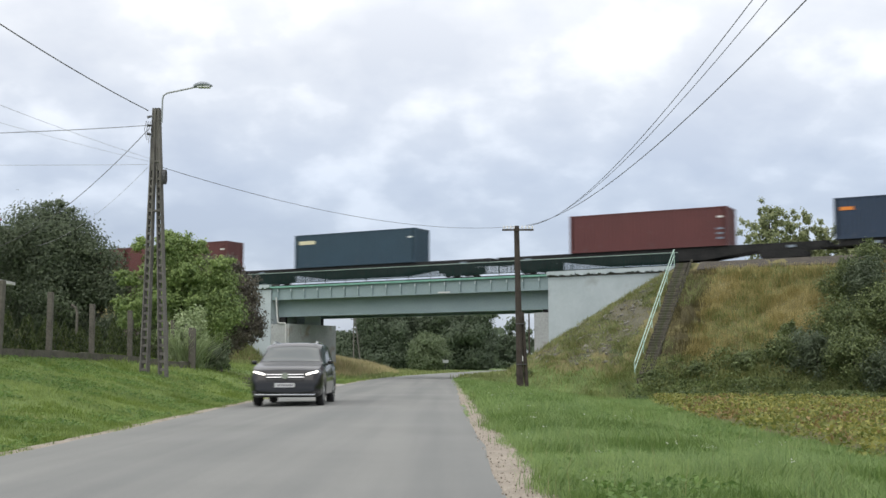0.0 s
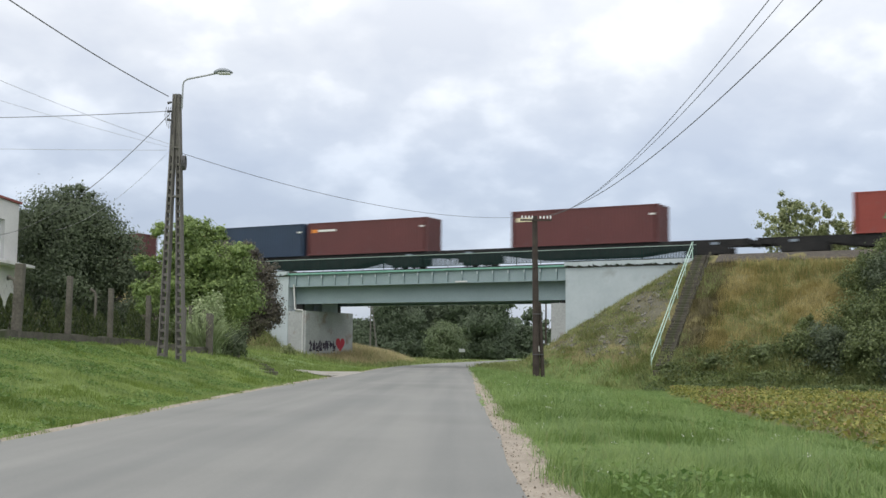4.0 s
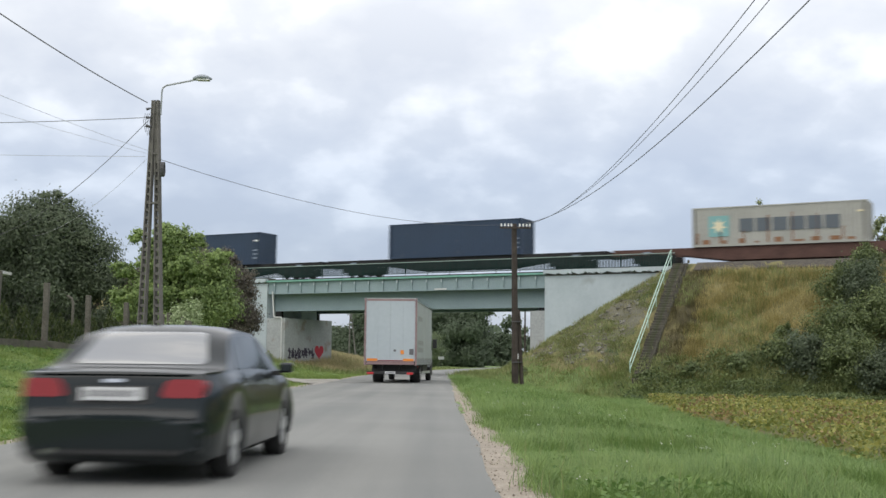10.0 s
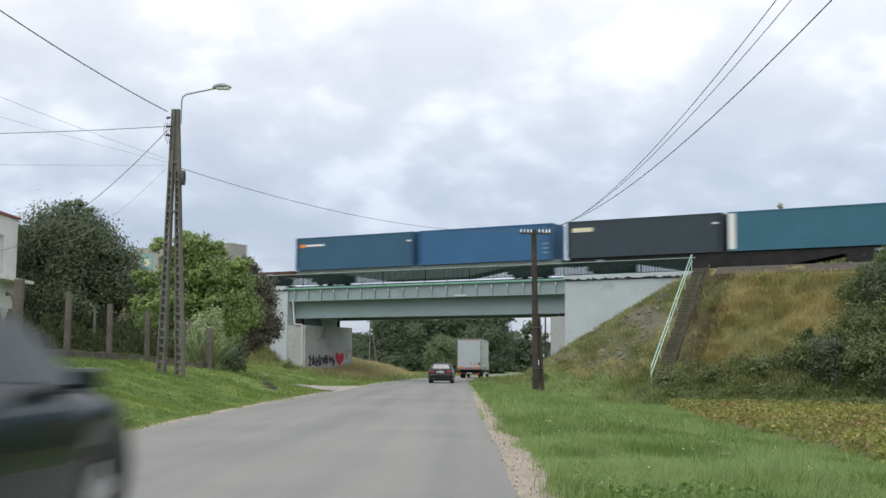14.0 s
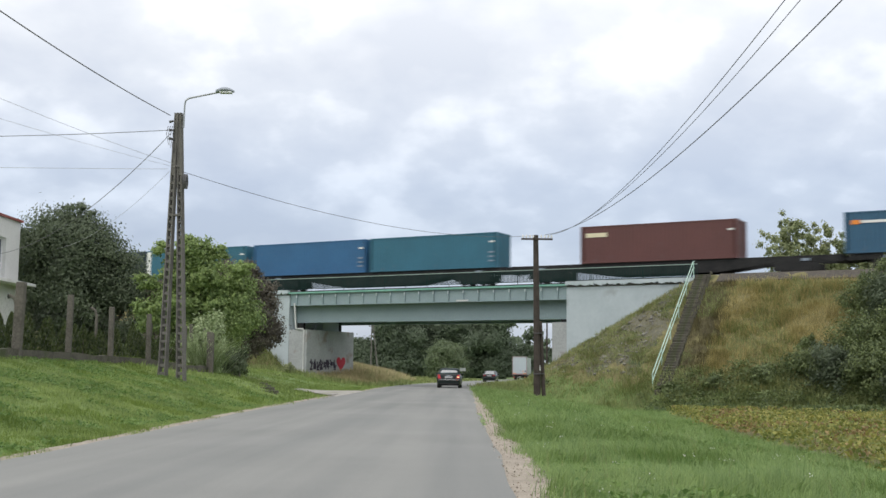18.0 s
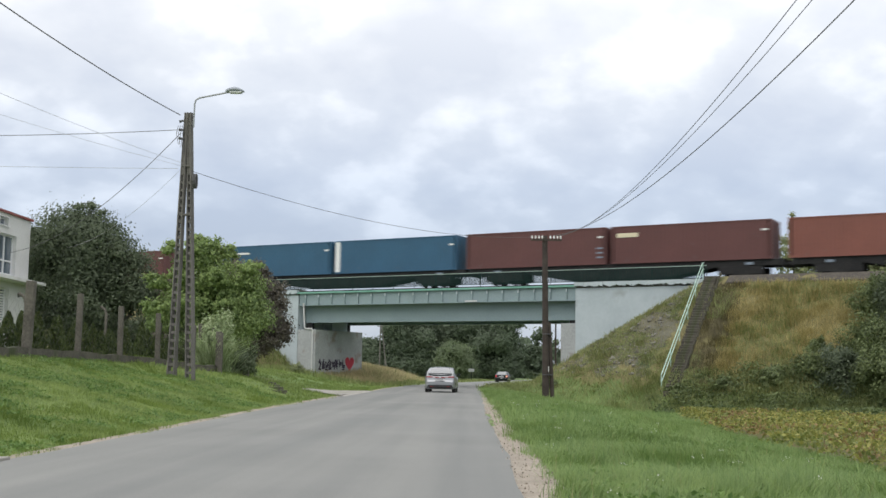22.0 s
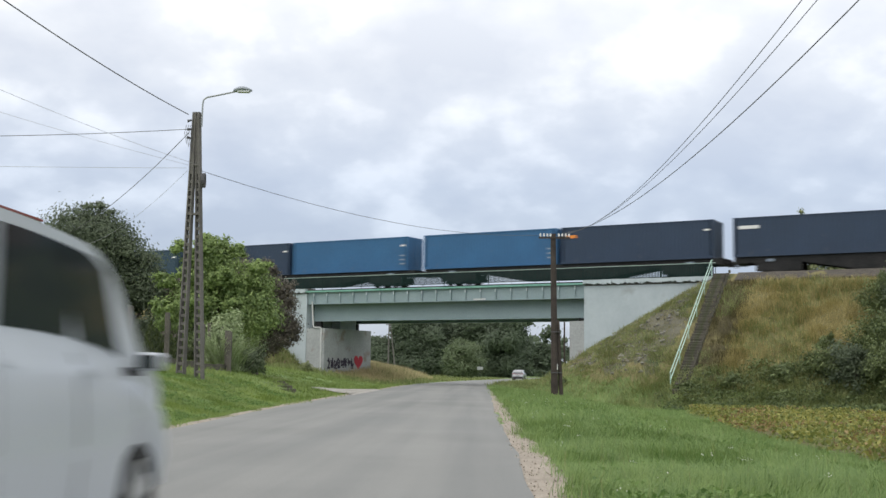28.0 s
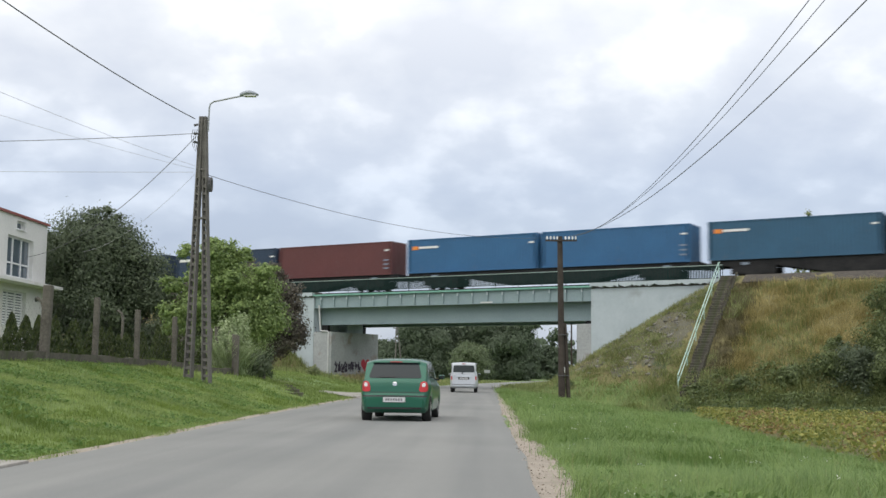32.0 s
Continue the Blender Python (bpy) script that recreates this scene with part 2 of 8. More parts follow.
def piece(name, me, parent, at=None, label=""):
    """One more object on an existing mesh, under a thing."""
    ob = new(name, me)
    ob.parent = parent
    if at is not None:
        ob.matrix_basis = at
    if label:
        ob["label"] = label
    return ob


def thing(name, at=None, label="", category="", group="", kind=""):
    ob = new(name)
    ob.empty_display_size = 0.3
    if at is not None:
        ob.matrix_basis = at
    return tagged(ob, label, category, group, kind)


def structure(name, bm, mat, label="", category="", smooth=False, kind="structure", at=None):
    ob = new(name, finish(name, bm, mat, smooth))
    if at is not None:
        ob.matrix_basis = at
    return tagged(ob, label, category, "", kind)


# ---- the plan ----
# the railway crosses the road's line at a slant; its own frame: u along the track, n away from the camera, z up
SLANT = radians(28.6)
TRACK = Matrix.Translation((0, 93.8, 0)) @ Matrix.Rotation(-SLANT, 4, "Z")
TRACK_INV = TRACK.inverted()
AXIS = 1.25            # the track's middle in n
FACE = -2.5            # the bridge's near face in n
BACK = 5.05
U_LEFT, U_RIGHT = -15.5, 10.35     # back walls of the abutments
TOP = 8.15             # shoulder of the embankment


def road_middle(y):
    """The road's middle: straight, then a bend to the right behind the bridge."""
    pts = ((-600, -2.7), (10, -2.68), (33, -2.72), (67, -2.5), (95, -2.3), (110, -1.45), (125, -0.3), (150, 2.4), (180, 6.4), (220, 11.5), (280, 20.0), (400, 43.0), (900, 190.0))
    for (y0, x0), (y1, x1) in zip(pts, pts[1:]):
        if y <= y1:
            k = (y - y0) / (y1 - y0)
            break
    else:
        return x1
    i = [p[0] for p in pts].index(y0)
    ya, xa = pts[max(i - 1, 0)]
    yb, xb = pts[min(i + 2, len(pts) - 1)]
    m0 = (x1 - xa) / (y1 - ya) * (y1 - y0)
    m1 = (xb - x0) / (yb - y0) * (y1 - y0)
    k2, k3 = k * k, k * k * k
    return (2 * k3 - 3 * k2 + 1) * x0 + (k3 - 2 * k2 + k) * m0 + (-2 * k3 + 3 * k2) * x1 + (k3 - k2) * m1


HALF_ROAD = 3.22


def left_half(y):
    """The grass bank grows over the road's far edge where it is nearest."""
    return HALF_ROAD - 0.50 * (1 - ease(y, 8, 44))


def ease(x, a, b):
    k = min(1.0, max(0.0, (x - a) / (b - a)))
    return k * k * (3 - 2 * k)


def embankment(u, n):
    """Height of the railway's embankment over the plain, or less than nothing."""
    if n > FACE and U_LEFT < u < U_RIGHT:
        return -5.0
    back = 9.0 * ease(n, 1.0, BACK)
    end = max(0.0, 20.8 + back - u) if u > -3 else max(0.0, u + 24.1 + back)
    front = max(0.0, -3.2 - n, n - 5.8)
    trough = 0.3 if abs(n - AXIS) < 2.6 else 0.0
    return TOP - trough - (math.hypot(0.625 * end, 0.665 * front) if u > -3 else 0.83 * math.hypot(end, front))


def ground_height(x, y, rough=True):
    off = x - road_middle(y)
    z = 0.0
    if off > HALF_ROAD:
        z = -0.95 * ease(off, HALF_ROAD + 1.5, HALF_ROAD + 9) * ease(y, -5, 20) * (1 - ease(y, 95, 130))
        z -= 0.04 * ease(off, HALF_ROAD, HALF_ROAD + 0.3)
    elif off < -left_half(y):
        o = -off - left_half(y)
        far = ease(y, 46, 62)
        z = (0.85 * ease(o, 0.3, 4.2) + 0.55 * ease(o, 3.6, 6.2)) * (1 - far) + far * 1.25 * ease(o, 1.5, 11.0) * (1 - 0.8 * ease(y, 110, 160))
        # a grassy hump beside the road behind the bridge
        z += 1.0 * ease(o, 0.8, 4.0) * ease(y, 99, 106) * (1 - ease(y, 116, 140))
    else:
        z = -0.06
    side = HALF_ROAD if off > 0 else left_half(y)
    if rough and abs(off) > side:
        k = ease(abs(off), side, side + 2)
        z += k * (0.10 * noise.noise((x * 0.22, y * 0.22, 3.1)) + 0.05 * noise.noise((x * 0.9, y * 0.9, 7.7)))
    w = TRACK_INV @ Vector((x, y, 0))
    e = embankment(w.x, w.y)
    if e > z - 0.5:
        b = e + (0.16 * noise.noise((x * 0.3, y * 0.3, 1.0)) + 0.08 * noise.noise((x, y, 5.0)) if rough and e < TOP - 0.1 else 0.0)
        z = max(z, b)
    return z


def spaced(fine0, fine1, step, lo, hi, grow=1.16):
    mid = list(np.arange(fine0, fine1 + step / 2, step))
    s, v, right = step, fine1, []
    while v < hi:
        s *= grow
        v += s
        right.append(v)
    s, v, left = step, fine0, []
    while v > lo:
        s *= grow
        v -= s
        left.append(v)
    return left[::-1] + mid + right


def ground_slot(x, y):
    """Which ground cover lies at a place: 0 verge, 1 dry slope, 2 stony slope, 3 field, 4 mown bank."""
    w = TRACK_INV @ Vector((x, y, 0))
    e = embankment(w.x, w.y)
    jag = noise.noise((x * 0.4, y * 0.4, 11.0))
    if e > 1.2 + jag and w.x < 0:
        return 1
    if e > 0.6 + jag and w.x > 0:
        return 2 if w.x < 20.2 + 0.4 * jag and e > 1.6 + 1.5 * jag else 1
    if is_field(x, y, jag):
        return 3
    if x < road_middle(y) and y < 60:
        return 4
    return 0


def is_field(x, y, jag=0.0):
    """The crop field lies between the verge and the embankment."""
    edge = 9.5 + 1.1 * jag
    return 12 < y < 75 and x > edge + 0.07 * max(0.0, y - 40) and embankment(*(TRACK_INV @ Vector((x, y, 0))).xy) < -2.9 + 1.2 * jag and x < 60


def make_ground():
    xs = spaced(-22, 34, 0.45, -2600, 2600)
    ys = spaced(2, 112, 0.45, -600, 4200)
    verts = [(x, y, ground_height(x, y)) for y in ys for x in xs]
    w = len(xs)
    faces = [(j * w + i, j * w + i + 1, (j + 1) * w + i + 1, (j + 1) * w + i) for j in range(len(ys) - 1) for i in range(w - 1)]
    me = bpy.data.meshes.new("ground")
    me.from_pydata(verts, [], faces)
    for m in (GRASS_GROUND, DRY_SLOPE, STONY_SLOPE, FIELD_SOIL, BANK_GRASS):
        me.materials.append(m)
    slots = []
    for j in range(len(ys) - 1):
        for i in range(w - 1):
            x, y = (xs[i] + xs[i + 1]) / 2, (ys[j] + ys[j + 1]) / 2
            slots.append(ground_slot(x, y))
    me.polygons.foreach_set("material_index", slots)
    me.shade_smooth()
    return tagged(new("ground", me), "grassy ground with a bank and a railway embankment", "ground", "", "structure")


def make_road():
    ys = [-600 + 20.0 * i for i in range(29)] + [-20 + 2.0 * i for i in range(60)] + [100 + 2.5 * i for i in range(160)]
    bm = bmesh.new()
    rows = []
    for i, y in enumerate(ys):
        c = road_middle(y)
        row = []
        for k in range(9):
            o = -left_half(y) + (HALF_ROAD + left_half(y)) * k / 8
            wob = (0.10 * noise.noise((y * 0.35, 0 if k == 0 else 9, 0)) + 0.05 * noise.noise((y * 1.7, 4 if k == 0 else 2, 0))) if k in (0, 8) else 0
            row.append(bm.verts.new((c + o + wob, y, 0.035 * (1 - (o / HALF_ROAD) ** 2) + 0.005)))
        rows.append(row)
    for a, b in zip(rows, rows[1:]):
        for k in range(8):
            bm.faces.new((a[k], a[k + 1], b[k + 1], b[k]))
    structure("road", bm, ASPHALT, "narrow worn grey asphalt road", "road", smooth=True)
    # sandy shoulder on the near side
    bm = bmesh.new()
    prev = None
    for i in range(330):
        y = 2 + 0.4 * i
        c = road_middle(y) + HALF_ROAD
        wide = (0.44 + 0.12 * noise.noise((y * 0.3, 1, 0)) + 0.12 * noise.noise((y * 1.3, 5, 0))) * (1 - 0.75 * ease(y, 30, 75))
        cur = [bm.verts.new((c - 0.2, y, -0.012)), bm.verts.new((c + wide * 0.5, y, -0.004 + 0.01 * noise.noise((y, 0, 3)))), bm.verts.new((c + wide, y, ground_height(c + wide, y, False) - 0.012 + 0.03))]
        if prev:
            for k in (0, 1):
                bm.faces.new((prev[k], prev[k + 1], cur[k + 1], cur[k]))
        prev = cur
    structure("road_shoulder", bm, GRAVEL, "sandy gravel shoulder beside the asphalt", "road shoulder", smooth=True)
    # thin dusty edge on the far side
    bm = bmesh.new()
    prev = None
    for i in range(210):
        y = 8 + 0.4 * i
        c = road_middle(y) - left_half(y)
        wide = 0.16 + 0.10 * noise.noise((y * 0.4, 8, 0)) + 0.08 * noise.noise((y * 1.6, 6, 0))
        cur = [bm.verts.new((c + 0.14, y, -0.012)), bm.verts.new((c - wide * 0.5, y, 0.012)), bm.verts.new((c - wide, y, ground_height(c - wide, y, False) + 0.03))]
        if prev:
            for k in (0, 1):
                bm.faces.new((prev[k], prev[k + 1], cur[k + 1], cur[k]))
        prev = cur
    structure("road_edge", bm, GRAVEL, "thin dusty edge of the asphalt under the grass bank", "road edge", smooth=True)


make_ground()
make_road()


# ---- bridge ----
PIPE_WHITE = varied("dirty_white_plastic", (0.48, 0.49, 0.48), (0.62, 0.63, 0.62), scale=2, fine=12, rough=0.6)


def make_bridge():
    lab = thing("railway_bridge", TRACK, "grey steel girder railway bridge on white-painted abutments", "bridge")
    # abutments
    for name, u0, u1, shelf, base in (("abutment", U_RIGHT, 21.0, 9.15, -1.0), ("abutment", -25.5, U_LEFT, -13.6, -1.0)):
        bm = bmesh.new()
        box(bm, u0, u1, FACE, BACK, base, 7.6)
        ab = part(name, bm, CONCRETE_WHITE, lab, "white-painted concrete abutment with wing wall")
        bm = bmesh.new()
        lo, hi = (shelf, u0) if shelf < u0 and u0 > 0 else (u1, shelf)
        box(bm, lo, hi, FACE + 0.05, BACK if u0 > 0 else 4.67, base, 5.0 if u0 > 0 else 4.65)
        part("bearing_shelf", bm, CONCRETE_RAW, lab, "stained concrete bearing shelf")
        # coping with a ragged, flaked edge
        n = 14
        for i in range(n):
            a, b = u0 + (u1 - u0) * i / n, u0 + (u1 - u0) * (i + 1) / n
            bm = bmesh.new()
            k = 5
            out = FACE - 0.22 - 0.06 * random.random()
            lows = [7.96 - 0.10 - 0.20 * random.random() for _ in range(k + 1)]
            top = 8.02 + 0.03 * random.random()
            ring = [(a + (b - a) * j / k - (0.01 if j == k else 0), lows[j]) for j in range(k + 1)] + [(b - 0.01, top), (a, top)]
            fr = [bm.verts.new((u, out, z)) for u, z in ring]
            bk = [bm.verts.new((u, FACE + 0.5, z)) for u, z in ring]
            for j in range(len(ring)):
                q = (j + 1) % len(ring)
                bm.faces.new((fr[j], fr[q], bk[q], bk[j]))
            bm.faces.new(fr[::-1]); bm.faces.new(bk)
            part("coping_slab", bm, CONCRETE_WHITE, ab, "flaked white coping slab")
        bm = bmesh.new()
        box(bm, u0, u1, FACE + 0.1, FACE + 1.2, 7.6, 8.1)
        part("parapet_slab", bm, CONCRETE, ab)
    # block on the far bearing shelf, and the white drain pipe at its corner
    bm = bmesh.new()
    box(bm, U_LEFT, -14.6, 1.3, 3.7, 4.65, 6.2)
    part("bearing_block", bm, CONCRETE_WHITE, lab, "pale concrete block under the girder ends")
    bm = bmesh.new()
    pipe(bm, [(-14.9, FACE - 0.03, 6.9), (-14.87, FACE - 0.03, 6.5), (-14.72, FACE - 0.03, 4.85), (-14.6, FACE - 0.03, 4.72), (-13.95, FACE - 0.03, 4.70), (-13.87, FACE - 0.03, 4.6), (-13.87, FACE - 0.03, 0.6)], 0.065, 8)
    part("drain_pipe", bm, PIPE_WHITE, lab, "white drain pipe down the abutment", smooth=True)
    bm = bmesh.new()
    box(bm, 0.9, 1.97, FACE - 0.04, FACE + 0.02, 6.74, 6.86)
    part("clearance_plate", bm, PIPE_WHITE, lab, "small white plate on the edge beam")
    # girders and deck
    for n0 in (FACE + 0.9, BACK - 1.15):
        bm = bmesh.new()
        c = n0 + 0.125
        prism(bm, ((c - 0.18, 5.27), (c + 0.18, 5.27), (c + 0.18, 5.32), (c + 0.015, 5.32), (c + 0.015, 6.95), (c + 0.18, 6.95), (c + 0.18, 7.0), (c - 0.18, 7.0), (c - 0.18, 6.95), (c - 0.015, 6.95), (c - 0.015, 5.32), (c - 0.18, 5.32)), U_LEFT + 0.1, U_RIGHT - 0.1)
        part("main_girder", bm, STEEL_GREY, lab, "grey steel main girder")
    bm = bmesh.new()
    box(bm, U_LEFT + 0.05, U_RIGHT - 0.05, FACE + 0.14, FACE + 0.17, 6.72, 7.72)
    box(bm, U_LEFT + 0.05, U_RIGHT - 0.05, FACE + 0.02, FACE + 0.29, 6.69, 6.74)
    fascia = part("fascia_beam", bm, STEEL_GREY, lab, "grey steel edge beam with stiffeners")
    bm = bmesh.new()
    box(bm, U_LEFT - 0.2, U_RIGHT + 0.1, FACE - 0.10, FACE + 0.4, 7.72, 7.86)
    part("edge_flange", bm, STEEL_GREEN, lab, "faded green edge flange")
    bm = bmesh.new()
    box(bm, U_LEFT, U_RIGHT, FACE + 0.4, BACK - 0.4, 7.3, 7.7)
    part("deck", bm, STEEL_GREY, lab)
    me = None
    for i in range(19):
        u = U_LEFT + 0.75 + i * (U_RIGHT - U_LEFT - 1.5) / 18
        if me is None:
            bm = bmesh.new()
            box(bm, -0.03, 0.03, -0.12, 0.0, 6.75, 7.72)
            me = finish("stiffener", bm, STEEL_GREY)
            bm = bmesh.new()
            box(bm, -0.05, 0.05, -0.15, -0.121, 7.38, 7.60)
            me2 = finish("bracket_plate", bm, CONCRETE_WHITE)
        stiff = piece("stiffener", me, lab, Matrix.Translation((u, FACE + 0.14, 0)))
        piece("bracket_plate", me2, stiff, None, "small pale bracket plate")
    # bearings
    for u in (U_LEFT + 0.55, U_RIGHT - 0.55):
        for n0 in (FACE + 0.95, BACK - 1.1):
            bm = bmesh.new()
            box(bm, u - 0.3, u + 0.3, n0 - 0.05, n0 + 0.3, 4.6, 5.27)
            part("bearing", bm, WAGON_STEEL, lab)
    # railing: top rail, bottom rail, posts and close bars
    rail = thing("bridge_railing", TRACK, "dark green steel railing along the bridge edge", "railing")
    r0, r1 = -26.0, 20.4
    bm = bmesh.new()
    box(bm, r0, r1, FACE - 0.03, FACE + 0.03, 8.985, 9.03)
    part("top_rail", bm, varied("bleached_green_paint", (0.26, 0.36, 0.32), (0.42, 0.50, 0.46), scale=2, fine=15, rough=0.6), rail, "bleached pale green top rail")
    bm = bmesh.new()
    box(bm, r0, r1, FACE - 0.02, FACE + 0.02, 8.08, 8.12)
    part("bottom_rail", bm, STEEL_DARK, rail)
    bm = bmesh.new()
    for k in range(int((r1 - r0) / 0.115)):
        u = r0 + 0.115 * k
        box(bm, u - 0.031, u + 0.031, FACE - 0.012, FACE + 0.012, 8.12, 8.98)
    tagged(part("railing_infill", bm, STEEL_DARK, rail), kind="stuff")
    me = None
    for k in range(24):
        u = r0 + (r1 - r0) * k / 23
        if me is None:
            bm = bmesh.new()
            box(bm, -0.016, 0.016, FACE - 0.02, FACE + 0.02, 7.86, 8.98)
            me = finish("post", bm, STEEL_DARK)
        piece("post", me, rail, Matrix.Translation((u, 0, 0)))


make_bridge()


# ---- track ----
def make_track():
    bm = bmesh.new()
    prism(bm, ((AXIS - 3.6, 7.6), (AXIS - 1.9, 8.03), (AXIS + 1.9, 8.03), (AXIS + 3.6, 7.6)), 20, 420)
    prism(bm, ((AXIS - 3.6, 7.6), (AXIS - 1.9, 8.03), (AXIS + 1.9, 8.03), (AXIS + 3.6, 7.6)), -420, -25)
    prism(bm, ((AXIS - 2.2, 7.6), (AXIS - 1.9, 8.03), (AXIS + 1.9, 8.03), (AXIS + 2.2, 7.6)), -25, U_LEFT)
    prism(bm, ((AXIS - 2.2, 7.6), (AXIS - 1.9, 8.03), (AXIS + 1.9, 8.03), (AXIS + 2.2, 7.6)), U_RIGHT, 20)
    # bare stony shoulder at the embankment's edge
    prism(bm, ((-4.1, 7.3), (-4.1, 7.62), (-3.1, 8.2), (-1.5, 8.21), (-1.2, 7.85)), 22.2, 420)
    structure("track_ballast", bm, BALLAST, "grey stone ballast under the rails", "ballast", at=TRACK)
    for n in (AXIS - 0.75, AXIS + 0.75):
        bm = bmesh.new()
        prism(bm, ((n - 0.07, 8.02), (n - 0.07, 8.04), (n - 0.012, 8.06), (n - 0.012, 8.15), (n - 0.036, 8.16), (n - 0.036, 8.2), (n + 0.036, 8.2), (n + 0.036, 8.16), (n + 0.012, 8.15), (n + 0.012, 8.06), (n + 0.07, 8.04), (n + 0.07, 8.02)), -420, 420)
        rail = structure("rail", bm, WAGON_STEEL, "rusty steel rail", "rail", at=TRACK)
        # over the bridge the rail stands on steel chairs
        bm = bmesh.new()
        box(bm, -0.1, 0.1, n - 0.12, n + 0.12, 7.69, 8.03)
        me = finish("rail_chair", bm, WAGON_STEEL)
        for k in range(13):
            piece("rail_chair", me, rail, Matrix.Translation((U_LEFT + 1.0 + 2.0 * k, 0, 0)))


make_track()

RAIL = 8.2


# ---- the freight train ----
def train_shift(t):
    """Metres that the train has gone to the left since 16 s; it slows a little."""
    k = t - 16
    return 14.175 * k - 0.01697 * k * k + 0.0000776 * k ** 3


def make_wagon(belly, steel):
    """A long flat wagon for two forty-foot containers; its left end is at u = 0."""
    w = thing("flat_wagon", None, "dark steel container flat wagon on the rails", "wagon", "wagons of the freight train")
    bm = bmesh.new()
    for n in (-1.05, 0.98):
        # side sill, deeper in the middle
        prism_pts = ((0.6, 1.39), (25.4, 1.39), (25.4, 0.95), (20.9, 0.93), (17.0, belly), (9.0, belly), (5.1, 0.93), (0.6, 0.95))
        a = [bm.verts.new((u, n, z)) for u, z in prism_pts]
        b = [bm.verts.new((u, n + 0.07, z)) for u, z in prism_pts]
        for i in range(8):
            j = (i + 1) % 8
            bm.faces.new((a[i], a[j], b[j], b[i]))
        bm.faces.new(a[::-1]); bm.faces.new(b)
    for u in (0.6, 5.2, 9, 13, 17, 20.6, 25.1):
        box(bm, u, u + 0.3, -0.98, 0.98, 1.0, 1.36)
    part("underframe", bm, steel, w, "dark fish-bellied underframe")
    # upright ribs and container spigots along the sills
    rib = None
    for k in range(13):
        if rib is None:
            bm = bmesh.new()
            box(bm, -0.05, 0.05, -1.09, -1.051, 0.98, 1.36)
            rib = finish("sill_rib", bm, steel)
        piece("sill_rib", rib, w, Matrix.Translation((1.4 + 1.93 * k, 0, 0)))
    for u in (2.6, 22.9):
        bm = bmesh.new()
        box(bm, u, u + 0.55, -1.12, -1.09, 1.02, 1.2)
        part("code_board", bm, LOGO_FADED, w, "small pale code board")
    for u in (0.3, 25.4):
        bm = bmesh.new()
        box(bm, u, u + 0.3, -1.2, 1.2, 0.9, 1.39)
        part("headstock", bm, steel, w)
    for u in (0.0, 25.7):
        for n in (-0.88, 0.88):
            bm = bmesh.new()
            tube(bm, (u, n, 1.0), (u + 0.3, n, 1.0), 0.1, 0.1, 10)
            tube(bm, (u if u < 1 else u + 0.26, n, 1.0), (u + 0.04 if u < 1 else u + 0.3, n, 1.0), 0.23, 0.23, 12)
            part("buffer", bm, steel, w)
    for u in (3.45, 22.55):
        bm = bmesh.new()
        for n in (-1.08, 0.96):
            box(bm, u - 1.62, u + 1.62, n, n + 0.12, 0.34, 0.92)
            box(bm, u - 0.45, u + 0.45, n - 0.03, n + 0.15, 0.22, 1.0)
            for a in (-0.9, 0.9):
                box(bm, u + a - 0.2, u + a + 0.2, n - 0.06, n + 0.18, 0.36, 0.62)
        box(bm, u - 0.3, u + 0.3, -1.0, 1.0, 0.5, 1.2)
        bogie = part("bogie", bm, WAGON_STEEL, w, "dark two-axle bogie")
        for a in (-0.9, 0.9):
            bm = bmesh.new()
            for n in (-0.78, 0.70):
                tube(bm, (u + a, n, 0.46), (u + a, n + 0.09, 0.46), 0.46, 0.46, 20)
            tube(bm, (u + a, -0.75, 0.46), (u + a, 0.75, 0.46), 0.08, 0.08, 8)
            part("wheelset", bm, WAGON_STEEL, bogie)
    return w


def container_paint(name, color):
    d = tuple(c * 0.78 for c in color)
    return varied(name, d, color, scale=0.35, fine=5, rough=0.5, spread=0.4, stain=tuple(0.5 * c + 0.05 for c in color), stain_scale=1.3, stain_at=0.64)


PAINT = {}
for key, col in dict(navy=(0.022, 0.045, 0.088), slate=(0.03, 0.05, 0.066), petrol=(0.026, 0.062, 0.096), blue=(0.03, 0.11, 0.195), bright=(0.03, 0.13, 0.28),
                     teal=(0.03, 0.145, 0.215), burgundy=(0.125, 0.035, 0.034), brown=(0.125, 0.046, 0.041), red=(0.30, 0.055, 0.04), orange=(0.225, 0.078, 0.055),
                     white=(0.40, 0.40, 0.365)).items():
    PAINT[key] = container_paint("container_paint_" + key, col)
LOGO_WHITE = plain("marking_white", (0.75, 0.75, 0.73), 0.6)
LOGO_CREAM = plain("marking_cream", (0.70, 0.64, 0.45), 0.6)
LOGO_ORANGE = plain("marking_orange", (0.75, 0.25, 0.04), 0.6)
LOGO_FADED = plain("marking_faded", (0.22, 0.27, 0.33), 0.6)
LOGO_GREEN = plain("marking_green", (0.04, 0.42, 0.22), 0.6)
LOGO_SKY = plain("marking_pale_blue", (0.20, 0.40, 0.40), 0.6)
LOGO_DARK = plain("marking_dark_grey", (0.10, 0.12, 0.14), 0.6)
RUST = varied("rust_streak", (0.18, 0.08, 0.04), (0.32, 0.18, 0.1), scale=3, fine=12, rough=0.9)
LONG, HIGH, WIDE = 12.19, 2.87, 2.44
CONTAINER_MESH = {}


